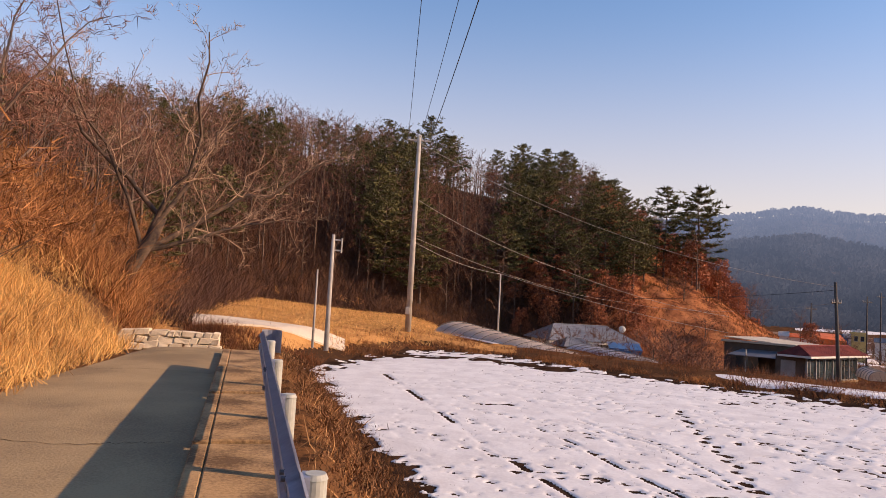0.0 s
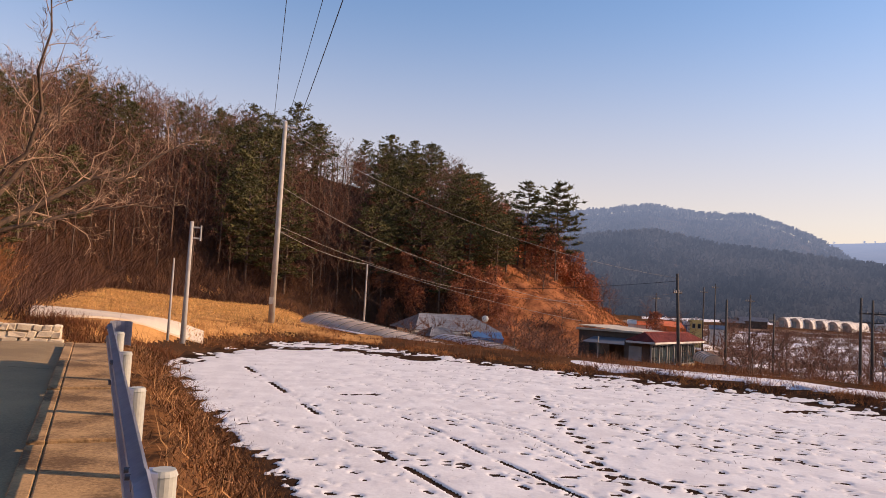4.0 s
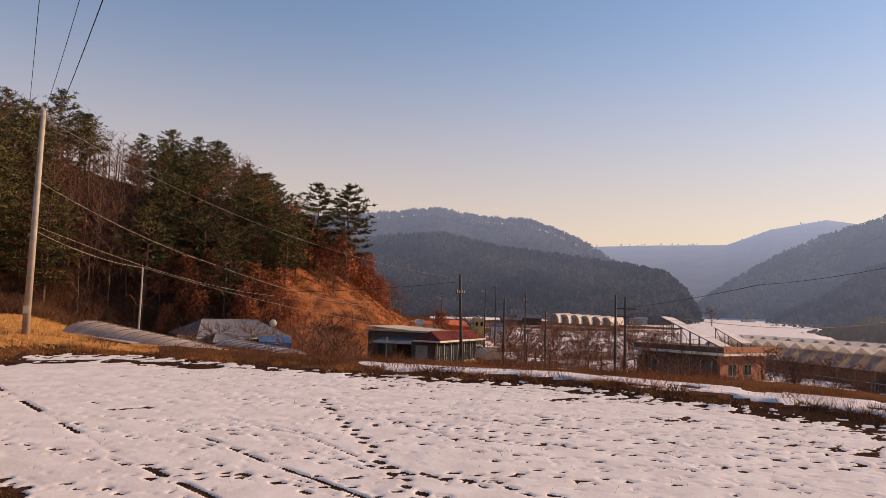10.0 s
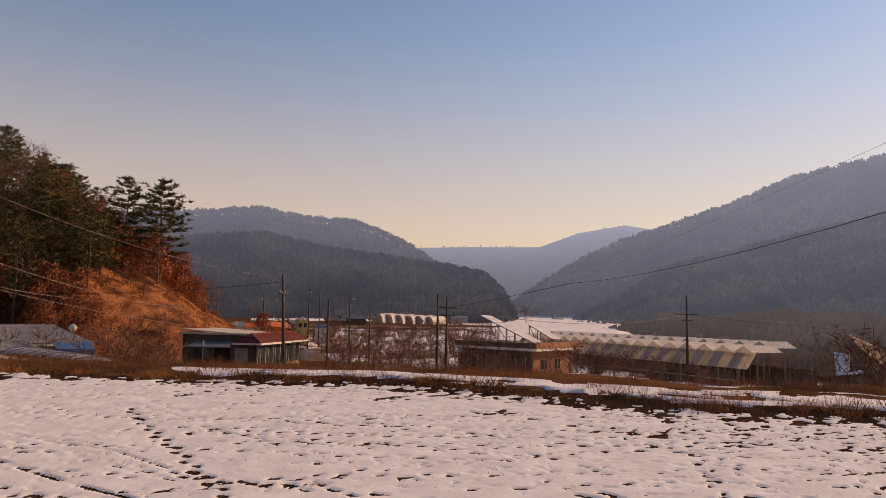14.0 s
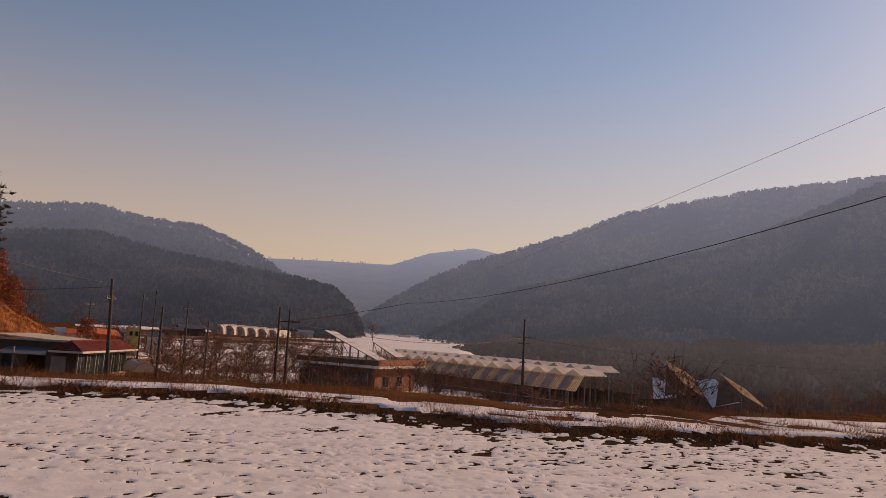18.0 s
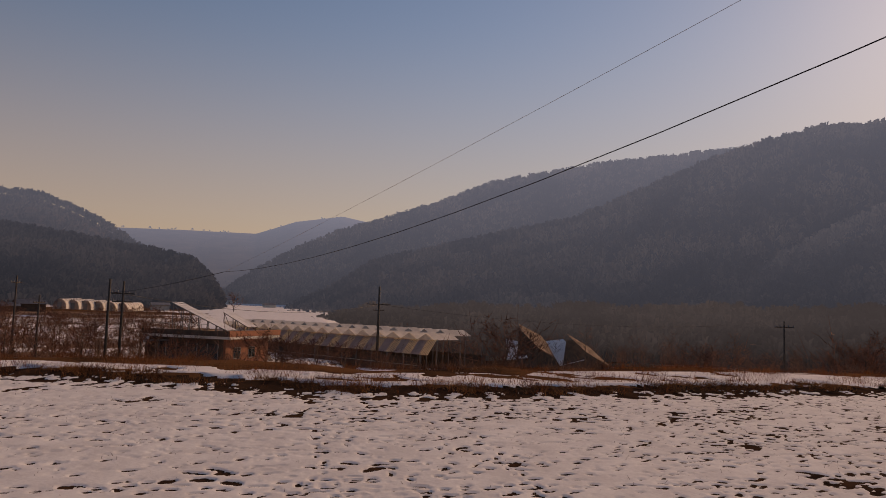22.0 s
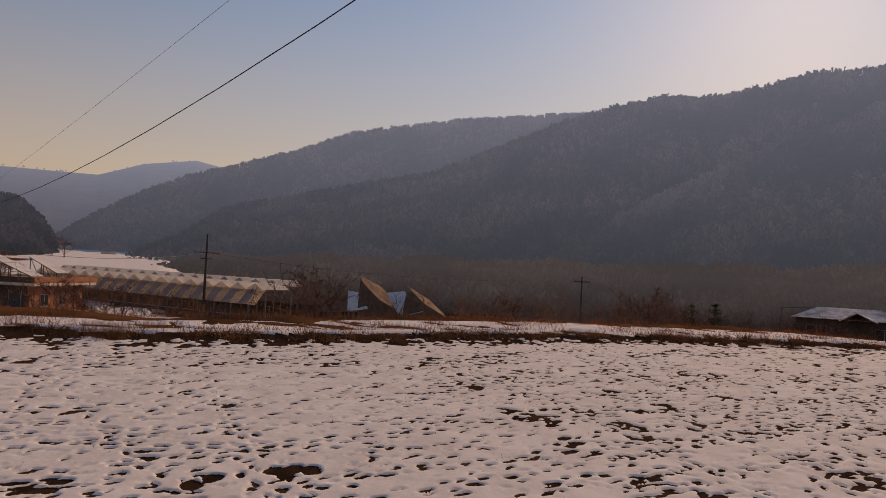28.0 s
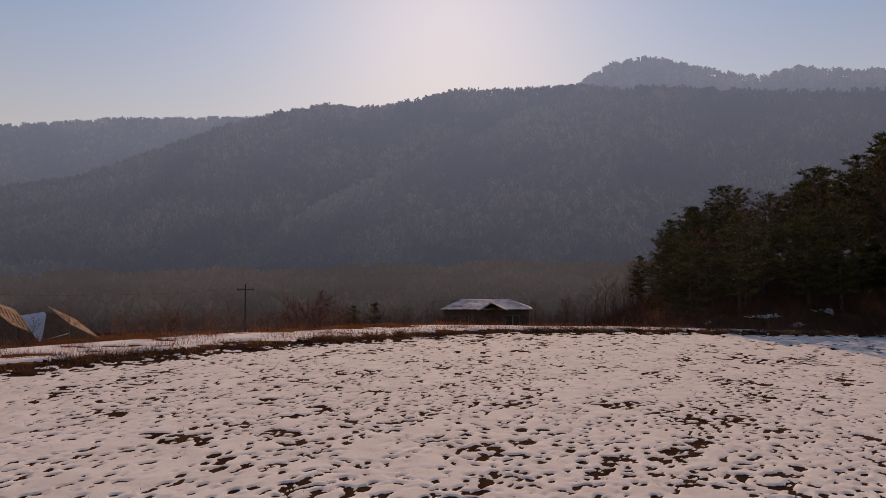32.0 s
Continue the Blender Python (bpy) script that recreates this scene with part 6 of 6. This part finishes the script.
for k in range(10):
    part("roof_rail_post", rodm((0.4, 3.2 + k * 0.9, 3.86), (0.4, 3.2 + k * 0.9, 4.95), 0.03, sides=5), M_POSTM, e)
part("roof_rail", rodm((0.4, 3.2, 4.95), (0.4, 11.3, 4.95), 0.03, sides=5), M_POSTM, e)


def solar_rack(x0, x1, y0, y1, z0, z1, cols):
    """Panels rising from y0 to y1 above the flat roof, on steel legs."""
    e = empty("solar_panel_rack", HOUSE @ Matrix.Translation((x0, y0, 3.87)), "tilted pale solar panels on a steel rack on the flat roof", "solar panels", "solar racks on the brick house")
    w, dp, a, b = x1 - x0, y1 - y0, z0 - 3.87, z1 - 3.87
    at = lambda u, v, up=0.0: (w * u, dp * v, a + (b - a) * v + up)
    for i in range(2):
        for j in range(cols):
            u0, u1 = i / 2 + 0.01, (i + 1) / 2 - 0.01
            v0, v1 = j / cols + 0.006, (j + 1) / cols - 0.006
            part("panel", slabm((at(u0, v0), at(u1, v0), at(u1, v1), at(u0, v1)), 0.05), M_PANEL, e)
    for v in np.linspace(0.04, 0.96, cols):
        for u in (0.05, 0.95):
            part("leg", rodm((w * u, dp * v, -0.02), at(u, v, -0.02), 0.055, sides=5), M_IRON, e)
        part("crossbar", rodm(at(0, v, -0.06), at(1, v, -0.06), 0.04, sides=5), M_IRON, e)
    for u in (0.05, 0.95):
        part("rail", rodm(at(u, 0, -0.05), at(u, 1, -0.05), 0.05, sides=5), M_IRON, e)
        part("brace", rodm((w * u, dp * 0.6, 0.0), at(u, 0.95, -0.1), 0.04, sides=5), M_IRON, e)
    return e


solar_rack(0.4, 2.6, 0.7, 8.6, 4.3, 7.45, 7)
solar_rack(5.0, 7.2, 0.8, 4.4, 4.65, 6.4, 3)
e = site("lean_to", 41.8, 92, -5.6, -10, "dark open shed with a snowy lean-to roof", "shed")
part("roof", slabm(((0, 0, 2.6), (4.4, 0, 2.9), (4.4, 4, 3.3), (0, 4, 3.0)), 0.12), M_DARKSHEET, e)
for x in (0.2, 2.2, 4.2):
    part("post", rodm((x, 0.2, -1.5), (x, 0.2, 2.7), 0.07, sides=6), M_IRON, e)
part("back_wall", boxm(0, 4.4, 3.6, 3.8, -1.5, 2.9), M_DARKWALL, e)

# long barns with saw-like roofs
BR, BL = Vector((83.5, 40.5, 0)), Vector((99, 92, 0))
BLEN = (BL - BR).length
barn = empty("cattle_barn", Matrix.Translation((BR.x, BR.y, -6.25)) @ Matrix.Rotation(math.atan2(BL.y - BR.y, BL.x - BR.x), 4, "Z"), "long open barn with a row of small pale gabled roofs", "barn")
NB = 17
bay = BLEN / NB
for i in range(NB):
    for row, (ya, yb, zz) in enumerate(((-4.6, 0.1, 4.3), (-9.6, -4.9, 4.7))):
        rise = 0.78
        x0, x1 = i * bay + 2.2 * row, (i + 1) * bay + 2.2 * row
        xm = (x0 + x1) / 2
        unit = part("gable_roof", slabm(((x0 + 0.08, yb, zz), (x0 + 0.08, ya, zz), (xm, ya, zz + rise), (xm, yb, zz + rise)), 0.05), M_SHEET, barn)
        half = part("roof_half", slabm(((xm, yb, zz + rise), (xm, ya, zz + rise), (x1 - 0.08, ya, zz), (x1 - 0.08, yb, zz)), 0.05), M_SHEET, unit)
        # clear sheets let the sun through to the skirt below
        unit.visible_shadow = half.visible_shadow = row == 1
        part("gable_sheet", slabm(((x0 + 0.1, yb + 0.02, zz), (xm, yb + 0.02, zz + rise * 0.95), (xm + 0.05, yb + 0.02, zz + rise * 0.95), (x1 - 0.1, yb + 0.02, zz)), 0.03), M_SHEET, unit)
    x0, x1 = i * bay, (i + 1) * bay
    # lower front skirt: a slanting clear strip beside a grey one
    sl = -1.1
    k = bay * 0.46
    part("light_strip", slabm(((x0 + sl, 2.4, 2.5), (x0, -0.3, 4.35), (x0 + k, -0.3, 4.35), (x0 + k + sl, 2.4, 2.5)), 0.05), M_YELLOW, barn)
    part("dark_strip", slabm(((x0 + k + 0.06 + sl, 2.4, 2.5), (x0 + k + 0.06, -0.3, 4.35), (x1 - 0.05, -0.3, 4.35), (x1 - 0.05 + sl, 2.4, 2.5)), 0.05), M_SKIRT, barn)
    bm = bmesh.new()
    for j in range(5):
        xx = x0 + k * (j + 0.5) / 5
        rod(bm, (xx + sl, 2.4, 2.56), (xx, -0.3, 4.41), 0.025, sides=4)
    part("corrugation", bm, M_IRON, barn)
    for y in (2.4, -0.5, -5.0, -9.5):
        part("post", rodm((x0 + 0.1, y, -2), (x0 + 0.1, y, 2.5 if y == 2.4 else 4.4), 0.09, sides=6), M_IRON, barn)
    part("rail", rodm((x0, 2.4, 1.1), (x1, 2.4, 1.1), 0.05, sides=5), M_POSTM, barn)
    part("truss", rodm((x0, -0.45, 4.28), (x1, -0.45, 4.28), 0.07, sides=5), M_POSTM, barn)
part("back_wall", boxm(0, BLEN, -10.2, -10.0, -1.5, 2.2), M_DARKWALL, barn)
part("feed_wall", boxm(2, BLEN, 1.2, 1.4, -2, 2.0), M_DARKWALL, barn)
part("gutter_snow", boxm(0, BLEN, 4.2, 8.5, -1.3, -0.9, bevel=0.1), M_SNOW, barn, "snow cleared along the barn's front")

# sheds with steep rusty roofs
e = site("rusty_roof_shed", 67.76, 148, -8.19, 0, "shed of two steep rusty roofs with snow lying between", "shed", eye=(1.35, -6.15))


def leaning(points, normal, thick):
    """A sheet given by its outline seen from the front; it lies in the plane with that normal, and has thickness."""
    nx, ny, nz = normal
    x0, z0 = points[-1]
    bm = bmesh.new()
    vs = [bm.verts.new((x, -(nx * (x - x0) + nz * (z - z0)) / ny, z)) for x, z in points]
    bm.faces.new(vs)
    g = bmesh.ops.extrude_face_region(bm, geom=bm.faces[:])
    bmesh.ops.translate(bm, verts=[v for v in g["geom"] if isinstance(v, bmesh.types.BMVert)], vec=(0.05, thick, -0.05))
    bmesh.ops.recalc_face_normals(bm, faces=bm.faces[:])
    return bm


SUNNY, SNOWY = (0.62, -0.38, 0.68), (-0.25, -0.5, 0.83)
for x0, brown, end in ((0.0, ((0, 8.0), (4.6, 5.8), (6.0, 4.2), (7.3, 1.7), (4.1, 3.3), (0.6, 6.6)), ((0, 7.5), (0.6, 6.5), (4.1, 3.2), (7.5, 1.2), (8.1, -1.0), (2.5, -1.0), (-0.4, -1.0))),
                       (9.65, ((0, 6.4), (4.85, 3.75), (8.85, 0.3), (8.2, 0.35), (3.85, 2.9), (1.15, 5.2)), ((-0.15, 5.1), (1.15, 5.2), (3.85, 2.9), (8.2, 0.4), (7.4, -1.5), (-1.0, -1.5)))):
    roof = part("rusty_roof", leaning([(x0 + x, z) for x, z in brown], SUNNY, 0.25), M_RUSTY, e)
    bm = bmesh.new()
    xa, za = brown[-1]
    for k in range(9):
        t = (k + 0.5) / 9
        a, b = Vector(brown[0]).lerp(Vector(brown[2]), t), Vector(brown[5]).lerp(Vector(brown[3]), t)
        p, q = (Vector((x0 + v.x, -(SUNNY[0] * (v.x - xa) + SUNNY[2] * (v.y - za)) / SUNNY[1] - 0.05, v.y)) for v in (a, b))
        rod(bm, p, q, 0.05, sides=4)
    tagged(part("rib_relief", bm, M_RUSTY, roof), kind="stuff")
    part("end_wall", leaning([(x0 + x, z) for x, z in end], (0, -1, 0), 0.3), M_DARKWALL, e)
part("snowy_roof", leaning(((5.8, 4.5), (9.5, 5.1), (13.1, 1.3), (8.3, 0)), SNOWY, 0.25), M_SNOW, e)
part("snowy_roof", leaning(((-2.5, 4.7), (0, 4.4), (1.9, 1.4), (-2.3, 0.8)), SNOWY, 0.25), M_SNOW, e)

# house with a hipped snowy roof behind the rise
e = site("hip_roofed_house", 99.7, 82, -4.4, -6, "low brown house under a hipped roof dusted with snow", "house", eye=(1.5, -6.8))
part("wall", boxm(0.4, 10.0, 0.4, 7, -1.5, 3.3), M_DARKWALL, e)
M_SNOWROOF = mat("snow_dusted_tiles", (0.72, 0.70, 0.70), (0.36, 0.35, 0.36), 1.2, 0.8, 0.3, fine=8, spec=0.15)
tiled_slope(e, (0, 0, 3.3), (10.4, 0, 3.3), (7.8, 3.6, 4.35), (2.2, 3.6, 4.35), M_SNOWROOF, 24)
tiled_slope(e, (10.4, 7.4, 3.3), (0, 7.4, 3.3), (2.2, 3.6, 4.35), (7.8, 3.6, 4.35), M_SNOWROOF, 24)
part("hip", slabm(((0, 7.4, 3.3), (0, 0, 3.3), (2.2, 3.6, 4.35), (2.2, 3.62, 4.35)), 0.05), M_SNOWROOF, e)
part("hip", slabm(((10.4, 0, 3.3), (10.4, 7.4, 3.3), (7.8, 3.62, 4.35), (7.8, 3.6, 4.35)), 0.05), M_SNOWROOF, e)
tiled_slope(e, (4.4, -1.4, 3.2), (5.9, -1.4, 3.2 + 0.85), (5.9, 2.4, 4.1), (4.4, 1.2, 3.3), M_SNOWROOF, 5, "gable_slope")
tiled_slope(e, (5.9, -1.4, 4.05), (7.6, -1.4, 3.2), (7.6, 1.2, 3.3), (5.9, 2.4, 4.1), M_SNOWROOF, 5, "gable_slope")
window(e, 1.4, 3.2, 1.0, 2.6, 0.39)
window(e, 7.4, 9.0, 1.0, 2.6, 0.39)
e = site("snowy_canopy", 99.0, 96, -1.7, -4, "long thin snow-edged shed roof behind the house", "shed", eye=(1.5, -6.8))
part("roof", slabm(((0, 0, 1.15), (8.8, 0, 1.6), (8.8, 4, 1.5), (0, 4, 1.05)), 0.04), M_DARKSHEET, e)
for x in (0.2, 3.0, 5.8, 8.6):
    part("post", rodm((x, 0.3, -5), (x, 0.3, 1.15 + 0.05 * x), 0.07, sides=6), M_IRON, e)

# ---- trees and shrubs below the terrace ----
SHRUBS = [tree_thing("bare_shrub", bare_tree_meshes(s, 4.0, 0.75, 18, 0.06, 9, 0.085, fine=0.036), (M_BARK, M_TWIG), ("trunk", "crown"), "leafless spreading shrub below the terrace", "shrub", "shrubs below the terrace") for s in (41, 42, 43)]
for p in SHRUBS:
    used[id(p)] = False
FRUIT = [tree_thing("fruit_tree", bare_tree_meshes(s, 4.6, 0.62, 13, 0.22, 9, 0.12, fine=0.034), (M_BARK, M_TWIG), ("trunk", "crown"), "pruned leafless fruit tree below the terrace", "fruit tree", "fruit trees below the terrace") for s in (51, 52, 53)]
for p in FRUIT:
    used[id(p)] = False
for az, d, s in ((34, 60, 1), (35.6, 66, 1.0), (37.0, 58, 0.9), (38.6, 63, 1.0), (39.6, 70, 1.0), (42.6, 57, 1.0), (44.2, 52, 1.05), (45.6, 60, 0.9), (47, 56, 0.8), (20.5, 58, 0.9), (18.8, 55, 1.0), (17.5, 60, 1.1), (10.2, 58, 0.95), (8.2, 57, 0.8), (12.5, 60, 0.9), (31.8, 62, 1.0), (33, 70, 0.9), (53, 62, 0.8), (55.5, 64, 0.9)):
    x, y = az_place(az, d)
    plant(FRUIT, x, y, s * rng.uniform(0.8, 1.12))
for az, d, s in ((70.8, 52.4, 1.5), (84.7, 70.5, 1.25), (95.6, 69.4, 1.55), (94.2, 72, 1.3), (51.0, 66, 1.1), (52.6, 60, 1.0), (54.2, 66, 0.9), (57.5, 68, 0.9), (60.5, 70, 0.8), (97.0, 82, 1.1), (105.5, 78, 1.0), (107.0, 80, 1.2), (29.8, 52, 0.7), (16.5, 50, 0.8), (19.4, 50, 0.8), (23.0, 52, 0.7), (26.0, 53, 0.6), (36.2, 50, 0.6), (45.8, 50, 0.8), (48.2, 50, 0.7)):
    x, y = az_place(az, d)
    plant(SHRUBS, x, y, s)
for az, d, s in ((18.4, 97, 0.75), (20.0, 88, 0.6), (17.2, 99, 0.5)):
    plant(FRUIT, *az_place(az, d), s)
FIRS = [tree_thing("fir_tree", pine_meshes(61, 10, 0.19, 0.03, 14), (M_BARK, M_NEEDLE), ("trunk", "crown"), "small dark conical fir beside the house", "fir tree", "firs beside the house")]
used[id(FIRS[0])] = False
for x, y, s in ((72.5, -10.4, 0.52), (72.4, -12.4, 0.54)):
    plant(FIRS, x, y, s)

# leafless trees among the village plots and behind the rusty slope
SITES = [o.matrix_basis.translation.copy() for o in scene.objects if o.parent is None and o.name.split(".")[0].split("_")[-1] in ("house", "shed", "canopy", "hut", "barn", "greenhouse", "tunnel", "to")]


def clear_of_houses(x, y, r):
    return all((x - p.x) ** 2 + (y - p.y) ** 2 > r * r for p in SITES)


for i in range(150):
    az, d = (rng.uniform(27.5, 45), rng.uniform(92, 215)) if i % 5 else (rng.uniform(22.5, 29.5), rng.uniform(98, 122))
    x, y = az_place(az, d)
    if float(edge_d(np.array([x]), np.array([y]))[0]) < 16 or not clear_of_houses(x, y, 8.0):
        continue
    if i % 5:
        plant(FRUIT, x, y, rng.uniform(0.55, 1.05))
    else:
        plant(BARES, x, y, rng.uniform(0.6, 0.85))
tufts("village_brush", 3200, (30, 150, 70, 200, lambda x, y: (edge_d(x, y) > 14) & (foot_d(x, y) < -1) & (np.hypot(x, y) < 225) & (np.degrees(np.arctan2(x, y)) < 46) & (np.degrees(np.arctan2(x, y)) > 23)), (0.5, 1.7), 0.07, 9, M_PLOT, "brown weeds and hedges between the village plots", 131, 0.7, 0.5, clump=9.0, simple=True)
tufts("terrace_brush", 1500, (8, 62, 8, 60, lambda x, y: (edge_d(x, y) > 7.5) & (edge_d(x, y) < 15) & (np.degrees(np.arctan2(x, y)) > 19)), (0.25, 0.8), 0.024, 12, M_PLOT, "tangled dead brush along the terrace foot", 132, 0.4, 0.5, clump=4.0, simple=True)

# drifts of snow on the valley floor
X, Y, Fq = polar(0, 0, 26, 122, 560, 130, 1500, 100)
base = land(X, Y)
az_ = np.degrees(np.arctan2(X, Y))
t3 = 0.10 - 0.5 * step(0.46, 0.56, fbm(X / 60, Y / 25, 71) - 0.22 * step(45.2, 46.4, az_) * step(55, 52, az_) + 0.1 * step(45.5, 44, az_) + 0.12 * step(52, 60, np.degrees(np.arctan2(X, Y))) + 0.2 * step(200, 130, np.hypot(X, Y))) - 0.4 * np.exp(-((np.mod(Y + 0.35 * X, 70) - 35) / 3.0) ** 2)
me = smooth(mesh_arrays("valley_snow", np.stack([X, Y, base + 0.22 + np.clip(t3, -0.5, 0.15)], 1), Fq))
tagged(put("valley_snow", me, M_SNOW), "snow on the far fields of the valley floor", "snow", kind="structure")
X, Y, Fq = polar(0, 0, 24, 96, 440, 56, 215, 120)
base = land(X, Y)
az_ = np.degrees(np.arctan2(X, Y))
low_field = step(73, 76, az_) * step(70, 76, np.hypot(X, Y))
t4 = 0.08 - 0.5 * step(0.46, 0.42, fbm(X / 9, Y / 9, 81, 5) + 0.2 * low_field) - 0.5 * step(0, -3, side(X, Y, EDGE) - 13 - 16 * step(41, 45, az_) * step(74, 70, az_)) - 0.6 * step(2, 0, -foot_d(X, Y)) - 0.3 * np.exp(-((np.mod(X * 0.5 - Y * 0.87, 9) - 4.5) / 0.5) ** 2) * (1 - low_field)
me = smooth(mesh_arrays("meadow_snow", np.stack([X, Y, base + 0.2 + np.clip(t4, -0.5, 0.1)], 1), Fq))
tagged(put("meadow_snow", me, M_SNOW), "thin snow patches among the village plots", "snow", kind="structure")
M_TILTH = mat("pale_plot_soil", (0.36, 0.245, 0.18), (0.14, 0.085, 0.06), 0.16, 1.0, 0.6, fine=2.5, third=(0.26, 0.165, 0.115), spec=0.0)
X, Y, Fq = polar(0, 0, 23, 54, 220, 60, 260, 80)
k = ((side(X, Y, EDGE) > 11) & (foot_d(X, Y) < -1))[Fq].all(axis=1)
me = smooth(mesh_arrays("plot_soil", np.stack([X, Y, land(X, Y) + 0.12 + (fbm(X / 2, Y / 2, 83) - 0.5) * 0.1], 1), Fq[k]))
tagged(put("plot_soil", me, M_TILTH), "pale dry soil and stubble of the village plots", "soil", kind="structure")

# one round tree standing in the far snow, and low farm roofs behind it
plant(FRUIT, *az_place(47.4, 330), 1.9)
for az, d, w in ((44.6, 420, 9), (49.5, 520, 8)):
    e = site("valley_house", az, d, land1(*az_place(az, d)), 12, "low pale farm shed far up the valley", "house")
    gable_house(e, w, w * 0.6, w * 0.28, w * 0.15, M_TILE, M_WHITE, 0.4, 8)
